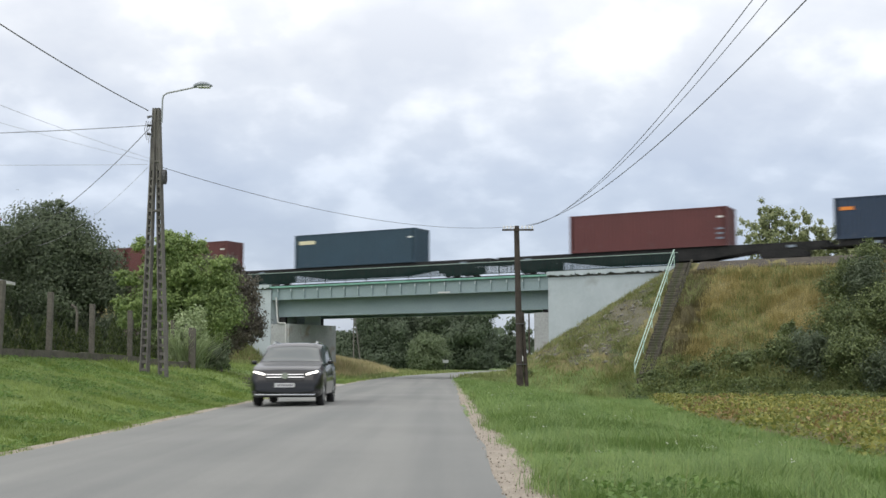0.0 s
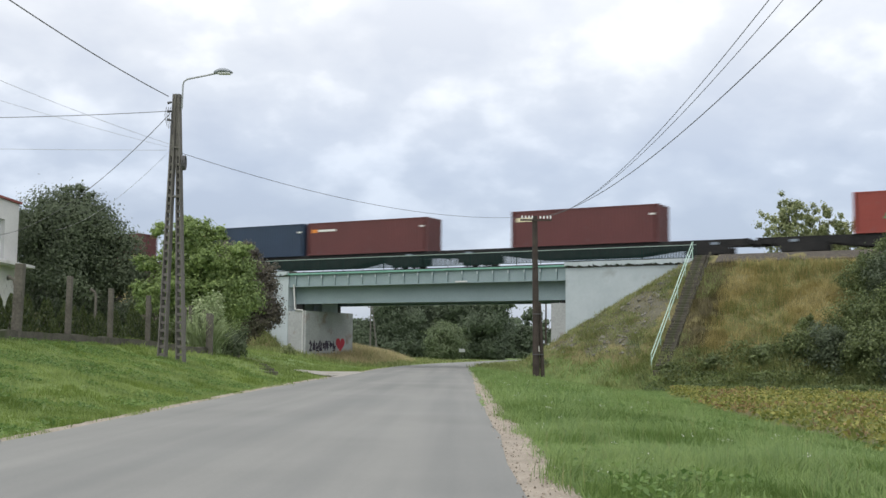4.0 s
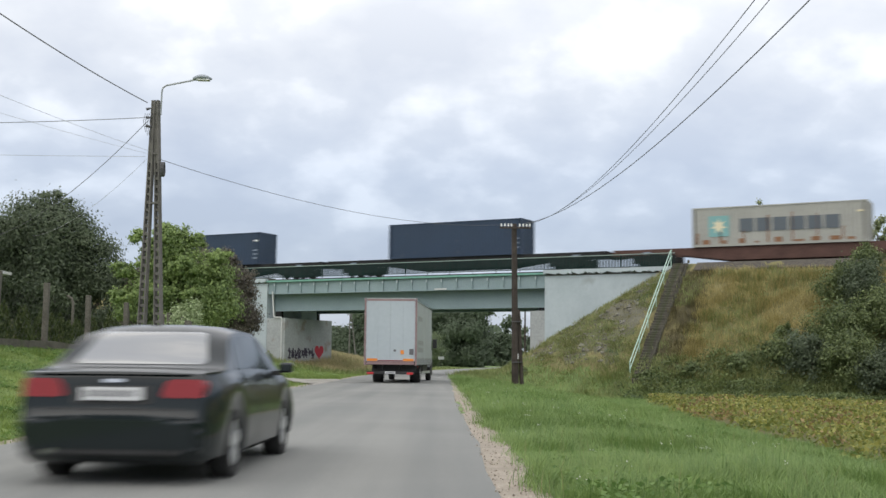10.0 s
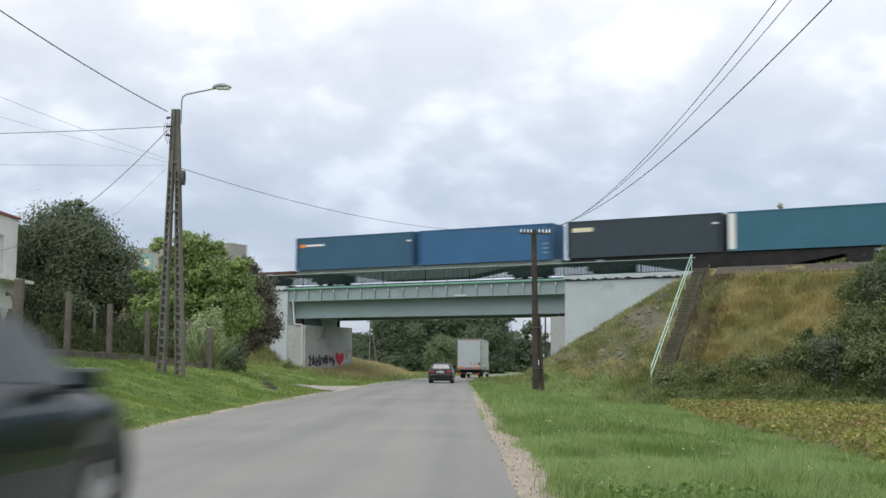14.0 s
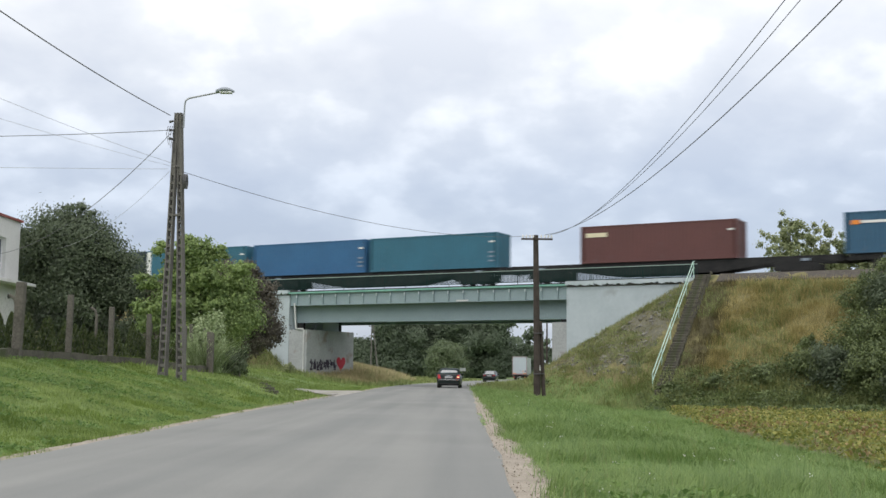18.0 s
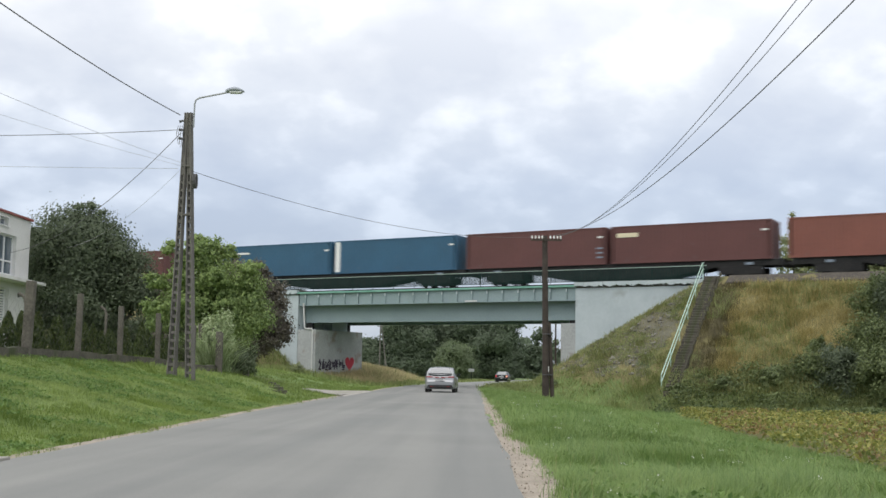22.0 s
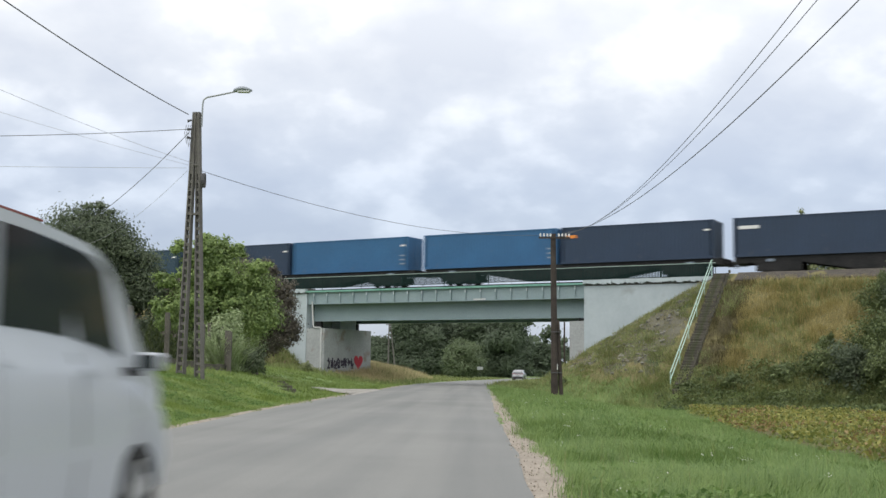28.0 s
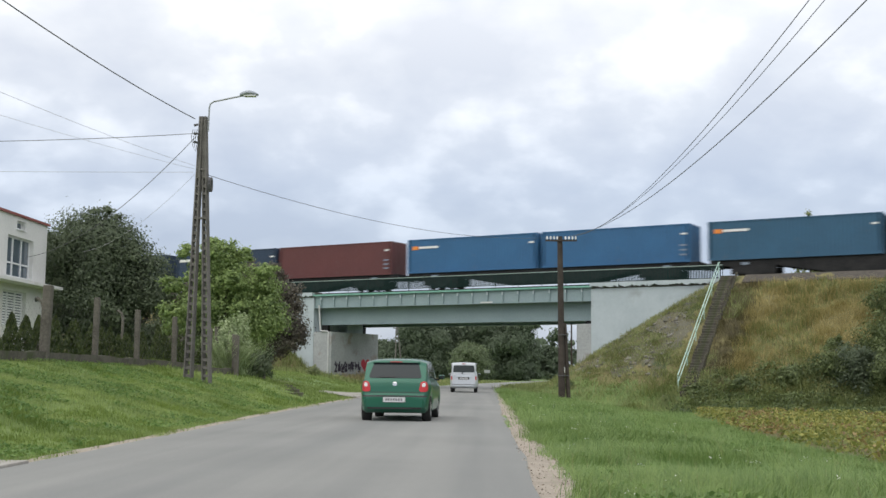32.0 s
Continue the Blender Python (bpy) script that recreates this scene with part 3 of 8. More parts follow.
def container_parts(key):
    """Meshes shared by containers of one paint: corrugated side walls, ends, frame, roof."""
    if key in CONTAINER_MESH:
        return CONTAINER_MESH[key]
    paint = PAINT[key]
    out = {}
    # corrugated long wall in the plane n = 0, proud part towards -n
    bm = bmesh.new()
    pitch, n = 0.278, 42
    start = (LONG - n * pitch) / 2
    pts = []
    for i in range(n):
        a = start + i * pitch
        pts += [(a, 0.0), (a + 0.072, 0.0), (a + 0.14, 0.036), (a + 0.21, 0.036)]
    pts += [(start + n * pitch, 0.0)]
    lo = [bm.verts.new((u, y + 0.02, 0.16)) for u, y in pts]
    hi = [bm.verts.new((u, y + 0.02, HIGH - 0.1)) for u, y in pts]
    for i in range(len(pts) - 1):
        bm.faces.new((lo[i], lo[i + 1], hi[i + 1], hi[i]))
    out["side_wall"] = finish("side_wall", bm, paint)
    bm = bmesh.new()
    for n0, n1 in ((0.0, 0.16), (WIDE - 0.16, WIDE)):
        box(bm, 0.16, LONG - 0.16, n0, n1, 0.0, 0.16)
        box(bm, 0.16, LONG - 0.16, n0, n1 if n0 else 0.06, HIGH - 0.1, HIGH - 0.01)
    for u0 in (0.0, LONG - 0.16):
        for n0 in (0.0, WIDE - 0.16):
            box(bm, u0, u0 + 0.16, n0, n0 + 0.16, 0.118, HIGH - 0.118)
        box(bm, u0, u0 + 0.16, 0.16, WIDE - 0.16, 0.0, 0.14)
        box(bm, u0, u0 + 0.16, 0.16, WIDE - 0.16, HIGH - 0.12, HIGH - 0.01)
    out["frame"] = finish("frame", bm, paint)
    bm = bmesh.new()
    box(bm, -0.004, 0.174, -0.004, 0.166, 0, 0.118)
    out["corner_casting"] = finish("corner_casting", bm, paint)
    bm = bmesh.new()
    box(bm, 0.1, LONG - 0.1, 0.05, WIDE - 0.05, HIGH - 0.05, HIGH - 0.02)
    out["roof"] = finish("roof", bm, paint)
    bm = bmesh.new()
    for i in range(8):
        a = 0.16 + i * (WIDE - 0.32) / 8
        box(bm, 0.03 + 0.03 * (i % 2), 0.08, a, a + (WIDE - 0.32) / 8, 0.14, HIGH - 0.12)
    out["end_wall"] = finish("end_wall", bm, paint)
    bm = bmesh.new()
    for i in range(2):
        a = 0.17 + i * 1.06
        box(bm, LONG - 0.08, LONG - 0.03, a, a + 1.04, 0.15, HIGH - 0.13)
    for i in range(4):
        a = 0.45 + 0.51 * i
        tube(bm, (LONG - 0.01, a, 0.15), (LONG - 0.01, a, HIGH - 0.13), 0.02, 0.02, 6)
    out["door"] = finish("door", bm, paint)
    bm = bmesh.new()
    box(bm, 0.1, LONG - 0.1, 0.05, WIDE - 0.05, 0.05, 0.12)
    out["floor_panel"] = finish("floor_panel", bm, WAGON_STEEL)
    CONTAINER_MESH[key] = out
    return out


def marks(kind, c):
    """Painted markings on the near wall: small plates and plain bars for the names."""
    def slab(name, u0, u1, z0, z1, mat, label):
        bm = bmesh.new()
        box(bm, u0, u1, -0.006, 0.018, z0, z1)
        part(name, bm, mat, c, label)
    slab("code_plate", LONG - 0.72, LONG - 0.28, 2.05, 2.18, LOGO_CREAM if kind == "letters" else LOGO_WHITE, "small row of pale code marks")
    if kind == "cream":
        slab("name_mark", 0.45, 2.15, 2.0, 2.32, LOGO_CREAM, "small cream name bar")
    elif kind == "white":
        slab("name_mark", 0.4, 1.9, 2.02, 2.26, LOGO_WHITE, "small white name bar")
    elif kind == "orange":
        slab("emblem", 0.45, 1.05, 1.98, 2.28, LOGO_ORANGE, "small orange emblem")
        slab("name_mark", 1.1, 3.0, 2.06, 2.24, LOGO_WHITE, "small white name bar")
    elif kind == "badge":
        slab("emblem", 0.4, 1.3, 1.98, 2.22, LOGO_ORANGE, "small orange emblem")
    elif kind == "strip":
        slab("strip", 0.05, 0.55, 0.15, HIGH - 0.12, LOGO_WHITE, "white vertical end strip")
    elif kind == "codes":
        for k in range(3):
            slab("code_plate", LONG - 0.8, LONG - 0.3, 0.5 + 0.35 * k, 0.62 + 0.35 * k, LOGO_FADED, "row of small faded code marks")
    elif kind == "triangle":
        bm = bmesh.new()
        a = [bm.verts.new((u, -0.006, z)) for u, z in ((2.0, 0.95), (3.0, 0.95), (2.5, 1.75))]
        b = [bm.verts.new((u, 0.018, z)) for u, z in ((2.0, 0.95), (3.0, 0.95), (2.5, 1.75))]
        bm.faces.new(a); bm.faces.new(b[::-1])
        for i in range(3):
            bm.faces.new((a[i], a[(i + 1) % 3], b[(i + 1) % 3], b[i]))
        part("emblem", bm, LOGO_GREEN, c, "green triangular emblem")
        for k in range(7):
            slab("letter_bar", 3.3 + 0.88 * k, 4.0 + 0.88 * k, 1.0, 1.62, LOGO_WHITE, "white block standing for a letter")
    elif kind == "letters":
        bm = bmesh.new()
        box(bm, 1.2, 2.7, -0.006, 0.018, 0.72, 2.22)
        emblem = part("emblem", bm, LOGO_SKY, c, "pale blue square emblem with a star")
        bm = bmesh.new()
        ring = [(1.95 + (0.58 if k % 2 == 0 else 0.27) * math.sin(math.pi * k / 7), 1.47 + (0.58 if k % 2 == 0 else 0.27) * math.cos(math.pi * k / 7)) for k in range(14)]
        fr = [bm.verts.new((u, -0.012, z)) for u, z in ring]
        bk = [bm.verts.new((u, -0.004, z)) for u, z in ring]
        for i in range(14):
            bm.faces.new((fr[i], fr[(i + 1) % 14], bk[(i + 1) % 14], bk[i]))
        bm.faces.new(fr[::-1]); bm.faces.new(bk)
        part("star", bm, LOGO_CREAM, emblem, "pale seven-pointed star")
        for k in range(6):
            slab("letter_bar", 3.45 + 1.18 * k, 4.45 + 1.18 * k, 1.0, 1.95, LOGO_DARK, "dark grey block standing for a letter")
        for k in range(7):
            slab("rust_streak", 0.3 + 1.7 * k, 0.36 + 1.7 * k + 0.1 * random.random(), 0.2, 1.0 + 1.3 * random.random(), RUST, "vertical rust streak")
        for k in range(9):
            u = 0.7 + 1.25 * k + 0.3 * random.random()
            slab("rust_patch", u, u + 0.25 + 0.5 * random.random(), 0.18, 0.3 + 0.25 * random.random(), RUST, "rust patch along the lower edge")


def make_container(key, kind, words):
    m = container_parts(key)
    c = thing("shipping_container", None, words, "container", "containers on the freight train")
    piece("side_wall", m["side_wall"], c)
    piece("side_wall", m["side_wall"], c, Matrix.Translation((LONG, WIDE, 0)) @ Matrix.Rotation(math.pi, 4, "Z"))
    for name in ("frame", "roof", "end_wall", "door", "floor_panel"):
        piece(name, m[name], c)
    for u in (0, LONG - 0.17):
        for n in (0, WIDE - 0.162):
            for z in (0, HIGH - 0.118):
                piece("corner_casting", m["corner_casting"], c, Matrix.Translation((u, n, z)))
    marks(kind, c)
    return c


# wagon by wagon, from the head of the train: what stands on it (a single box stands in the middle, two fill it)
LOADS = (
    (("brown", "white"),),
    (("burgundy", "white"), ("burgundy", "codes")),
    (("petrol", "cream"),),
    (("burgundy", "codes"),),
    (("navy", "badge"), ("burgundy", "orange")),
    (("burgundy", "cream"),),
    (("red", "triangle"),),
    (("navy", "codes"),),
    (("navy", "codes"),),
    (("white", "letters"),),
    (("blue", "orange"), ("bright", "codes")),
    (("slate", "cream"), ("teal", "strip")),
    (("bright", "codes"), ("teal", "codes")),
    (("brown", "cream"),),
    (("blue", "orange"), ("blue", "strip")),
    (("brown", "codes"), ("brown", "cream")),
    (("orange", "codes"), ("petrol", "cream")),
    (("navy", "white"), ("bright", "codes")),
    (("bright", "codes"), ("navy", "badge")),
    (("navy", "white"), ("burgundy", "codes")),
    (("bright", "orange"), ("bright", "codes")),
    (("blue", "orange"), ("brown", "codes")),
    (("navy", "codes"), ("blue", "codes")),
)
COLOUR_WORDS = dict(navy="dark navy blue", slate="dark slate grey", petrol="dark petrol blue", blue="medium blue", bright="bright blue", teal="teal blue", burgundy="dark burgundy red",
                    brown="reddish brown", red="bright red", orange="faded orange-red", white="rust-streaked greyish white")
MOVING = []
# where each wagon's end stands at 16 s, and how far in its first box begins
WAGONS = ((-304.9, 6.5), (-278.87, 0.15), (-252.87, 6.56), (-226.86, 6.54), (-200.85, 0.15), (-174.9, 6.8), (-148.95, 6.95), (-123.0, 6.8), (-97.05, 6.47), (-71.1, 6.38), (-45.16, 0.15),
          (-19.15, 0.2), (6.6, 0.1), (32.45, 6.27), (58.25, 0.05), (84.0, 0.05), (109.9, 0.1), (135.95, 0.15), (162.3, 0.2), (188.5, 0.25), (214.95, 0.25), (241.15, 0.2), (267.2, 0.2))
RUSTY_WAGON = varied("rust_brown_wagon_steel", (0.055, 0.026, 0.02), (0.12, 0.062, 0.048), scale=0.8, fine=10, rough=0.8)
GREY_WAGON = varied("faded_grey_green_wagon_steel", (0.10, 0.125, 0.115), (0.19, 0.22, 0.205), scale=0.8, fine=10, rough=0.75)


def make_train():
    firsts = {}
    for k, (load, (start, inset)) in enumerate(zip(LOADS, WAGONS)):
        belly = 0.42 if len(load) == 1 else 0.27
        steel = {9: RUSTY_WAGON, 10: GREY_WAGON}.get(k, WAGON_STEEL)
        key = (belly, steel.name)
        if key in firsts:
            w = copy_thing(firsts[key], Matrix())
        else:
            w = firsts[key] = make_wagon(belly, steel)
            if steel is RUSTY_WAGON:
                w["label"] = "rust-brown steel container flat wagon on the rails"
            elif steel is GREY_WAGON:
                w["label"] = "faded grey-green container flat wagon on the rails"
        MOVING.append((w, start, AXIS, RAIL))
        for j, (paint, kind) in enumerate(load):
            where = "alone on a flat wagon" if len(load) == 1 else "paired on a flat wagon"
            c = make_container(paint, kind, COLOUR_WORDS[paint] + " corrugated container " + where)
            MOVING.append((c, start + inset + 12.6 * j, AXIS - WIDE / 2, RAIL + 1.4))


make_train()


# ---- poles, lamp and wires ----
def make_lattice_pole():
    """Two perforated concrete poles that lean together, with a street lamp arm."""
    base_z = ground_height(-9.4, 37.8)
    p = thing("utility_pole", Matrix.Translation((-9.45, 37.8, base_z - 0.3)), "tall grey concrete A-frame utility pole with ladder-like openings", "utility pole")
    top = 9.66 - base_z + 0.3
    for x0, x1 in ((-0.30, -0.12), (0.33, -0.02)):
        bm = bmesh.new()
        n = 22

        def at(k):
            return x0 + (x1 - x0) * k
        # two flanges that taper upward and the rungs between them
        for s in (-1, 1):
            ring = []
            for k in range(n + 1):
                q = k / n
                half = 0.145 - 0.078 * q
                y = s * (half - 0.022)
                c = at(q)
                ring.append([bm.verts.new((c + dx * (0.10 - 0.025 * q), y + dy * 0.022, top * q)) for dx, dy in ((-1, -1), (1, -1), (1, 1), (-1, 1))])
            for a, b in zip(ring, ring[1:]):
                for i in range(4):
                    j = (i + 1) % 4
                    bm.faces.new((a[i], a[j], b[j], b[i]))
            bm.faces.new(ring[0][::-1]); bm.faces.new(ring[-1])
        for k in range(26):
            q = 0.02 + 0.745 * k / 26
            half = 0.145 - 0.078 * q
            c, z = at(q), top * q
            tall = 0.09
            box(bm, c - 0.055, c + 0.055, -half + 0.02, half - 0.02, z, z + tall)
        # solid head
        c0, c1 = at(0.77), at(1.0)
        v = []
        for c, z, h in ((c0, top * 0.77, 0.09), (c1, top * 0.995, 0.08)):
            v.append([bm.verts.new((c + dx * 0.06, dy * h * 0.9, z)) for dx, dy in ((-1, -1), (1, -1), (1, 1), (-1, 1))])
        for i in range(4):
            j = (i + 1) % 4
            bm.faces.new((v[0][i], v[0][j], v[1][j], v[1][i]))
        bm.faces.new(v[0][::-1]); bm.faces.new(v[1])
        turn = Matrix.Rotation(radians(72), 3, "Z")
        for v in bm.verts:
            c = at(v.co.z / top)
            w = turn @ Vector((v.co.x - c, v.co.y, 0))
            v.co.x, v.co.y = c + w.x, w.y
        part("leg", bm, CONCRETE, p, "perforated concrete leg")
    for z, x0, x1 in ((0.62, -0.24, 0.17), (0.80, -0.19, 0.07)):
        bm = bmesh.new()
        box(bm, x0, x1, -0.09, 0.09, top * z, top * z + 0.06)
        part("clamp_band", bm, CONCRETE, p)
    # cable coil
    bm = bmesh.new()
    for k in range(4):
        ring = [(0.22 + 0.03 * k, -0.12 + 0.14 * math.cos(a * math.pi / 6), top * 0.745 + 0.24 * math.sin(a * math.pi / 6)) for a in range(13)]
        pipe(bm, ring, 0.016, 5)
    part("cable_coil", bm, WIRE, p, "black coiled spare cable")
    for k in range(3):
        bm = bmesh.new()
        tube(bm, (-0.16 - 0.03 * k, -0.05, top * (0.9 + 0.035 * k)), (-0.36, -0.08, top * (0.905 + 0.03 * k)), 0.03, 0.05, 7)
        part("cable_clamp", bm, WIRE, p)
    # hanging loose cable ends
    bm = bmesh.new()
    for k in range(4):
        x = -0.38 + 0.07 * k
        pipe(bm, [(x, -0.1, top * 0.95), (x - 0.05, -0.12, top * 0.92), (x + 0.03, -0.1, top * 0.88 - 0.1 * k)], 0.010, 4)
    part("loose_cable", bm, WIRE, p)
    # lamp arm and lantern
    arm = thing("street_lamp", p.matrix_basis.copy(), "grey street lamp on a bent pipe arm", "street lamp")
    bm = bmesh.new()
    pipe(bm, [(0.12, -0.05, top * 0.945), (0.13, -0.05, top + 0.28), (0.16, -0.05, top + 0.42), (0.28, -0.06, top + 0.5), (1.0, -0.1, top + 0.64), (1.3, -0.12, top + 0.7)], 0.028, 8)
    part("bracket_arm", bm, plain("lamp_arm_grey", (0.32, 0.34, 0.34), 0.45, 0.6), arm)
    bm = bmesh.new()
    rings = []
    for k in range(9):
        q = k / 8
        wide = 0.16 * math.sin(math.pi * (0.12 + 0.84 * q)) ** 0.7
        high = 0.10 * math.sin(math.pi * (0.15 + 0.8 * q)) ** 0.7
        c = Vector((1.18 + 0.62 * q, -0.12, top + 0.72 + 0.05 * math.sin(math.pi * q)))
        rings.append([bm.verts.new(c + Vector((0, wide * math.cos(a * math.pi / 6), high * math.sin(a * math.pi / 6)))) for a in range(12)])
    for a, b in zip(rings, rings[1:]):
        for i in range(12):
            j = (i + 1) % 12
            bm.faces.new((a[i], a[j], b[j], b[i]))
    bm.faces.new(rings[0][::-1]); bm.faces.new(rings[-1])
    part("lantern", bm, plain("lantern_shell", (0.30, 0.33, 0.37), 0.55, 0.0), arm, "grey oval lantern head", smooth=True)
    bm = bmesh.new()
    box(bm, 1.32, 1.72, -0.23, -0.01, top + 0.66, top + 0.70)
    part("lens", bm, plain("lantern_lens", (0.7, 0.72, 0.7), 0.2), arm)
    return Vector((-9.45, 37.8, base_z - 0.3)), top


def make_wood_pole():
    p = thing("wooden_pole", Matrix.Translation((4.35, 66, -0.3)), "dark tarred wooden telephone pole with a short braced foot", "utility pole")
    bm = bmesh.new()
    pipe(bm, [(0.0, 0, 0), (-0.03, 0, 3), (-0.07, 0, 6), (-0.11, 0, 9.35)], 0.21, 12)
    for v in bm.verts:
        k = 1 - 0.03 * v.co.z
        v.co.x = -0.012 * v.co.z + (v.co.x + 0.012 * v.co.z) * k
        v.co.y *= k
    part("shaft", bm, WOOD_POLE, p, smooth=True)
    bm = bmesh.new()
    tube(bm, (0.38, 0.06, 0), (0.17, 0.05, 4.4), 0.125, 0.10, 10)
    part("foot_brace", bm, WOOD_POLE, p, "dark stub post strapped to the foot")
    for z in (1.4, 3.7):
        bm = bmesh.new()
        tube(bm, (0.12 - 0.02 * z, 0.03, z), (0.12 - 0.02 * z, 0.03, z + 0.05), 0.36 - 0.02 * z, 0.36 - 0.02 * z, 14)
        part("strap", bm, WIRE, p)
    bm = bmesh.new()
    box(bm, -0.95, 0.85, -0.24, -0.16, 9.05, 9.15)
    arm = part("crossarm", bm, WOOD_POLE, p, "short wooden crossarm")
    for x in (-0.85, -0.65, -0.45, -0.27, 0.2, 0.4, 0.6, 0.78):
        bm = bmesh.new()
        tube(bm, (x, -0.2, 9.15), (x, -0.2, 9.22), 0.02, 0.02, 6)
        tube(bm, (x, -0.2, 9.2), (x, -0.2, 9.34), 0.06, 0.04, 8)
        part("insulator", bm, PORCELAIN, arm, "white porcelain insulator")
    bm = bmesh.new()
    box(bm, 0.12, 0.16, -0.22, -0.17, 1.6, 1.9)
    part("number_plate", bm, LOGO_WHITE, p, "small white plate")


def wire(points, sag, r=0.009, name="overhead_wire", words="thin dark overhead wire", n=24, mat=None):
    a, b = Vector(points[0]), Vector(points[1])
    bm = bmesh.new()
    pipe(bm, [a.lerp(b, k / n) - Vector((0, 0, sag * 4 * (k / n) * (1 - k / n))) for k in range(n + 1)], r, 5)
    tagged(new(name, finish(name, bm, mat or WIRE)), words, "wire", "overhead wires", "")


POLE, POLE_TOP = make_lattice_pole()
make_wood_pole()
PT = POLE.z + POLE_TOP
wire(((-9.3, 37.7, PT - 2.0), (4.1, 65.8, 9.0)), 0.75, 0.010)
wire(((-9.75, 37.6, PT - 0.12), (-12.2, 4.0, PT + 0.9)), 0.72, 0.016, words="thick twisted black overhead cable")
wire(((-9.75, 37.6, PT - 0.62), (-34, 34.0, PT - 0.8)), 0.55, 0.011)
wire(((-9.75, 37.6, PT - 1.93), (-34, 36.0, PT - 1.9)), 0.1, 0.007, words="thin pale overhead wire", mat=WIRE_PALE)
wire(((-9.6, 37.6, PT - 1.75), (-14.6, 8.0, PT - 1.3)), 0.45, 0.006, words="thin pale overhead wire", mat=WIRE_PALE)
wire(((-9.6, 37.6, PT - 1.85), (-16.5, 12.0, PT - 2.0)), 0.3, 0.005, words="thin pale overhead wire", mat=WIRE_PALE)
wire(((-9.7, 37.6, PT - 0.72), (-23.6, 58.2, 6.9)), 0.8, 0.012, words="black service cable to the house")
wire(((-9.7, 37.6, PT - 2.0), (-22.0, 62.0, 7.6)), 0.5, 0.006, words="thin pale overhead wire", mat=WIRE_PALE)
for x, x2, z2, s, r in ((0.53, 8.45, 10.1, 1.67, 0.014), (0.8, 6.87, 9.45, 1.5, 0.009), (0.78, 6.56, 9.65, 1.63, 0.010)):
    wire(((4.25 + x, 65.8, 9.05), (x2, 9.0, z2)), s, r, n=40)


# ---- fence on the bank ----
FENCE_MESH = varied("wire_mesh_grey", (0.10, 0.10, 0.09), (0.2, 0.2, 0.18), rough=0.6)


MOSSY = varied("mossy_concrete", (0.05, 0.048, 0.038), (0.13, 0.12, 0.095), scale=1.5, fine=14, rough=0.95, bump=0.4, stain=(0.05, 0.065, 0.025), stain_scale=1.2, stain_at=0.55)


POST_DARK = varied("dark_brown_concrete", (0.065, 0.06, 0.05), (0.16, 0.148, 0.125), scale=1.5, fine=16, rough=0.95, bump=0.4)


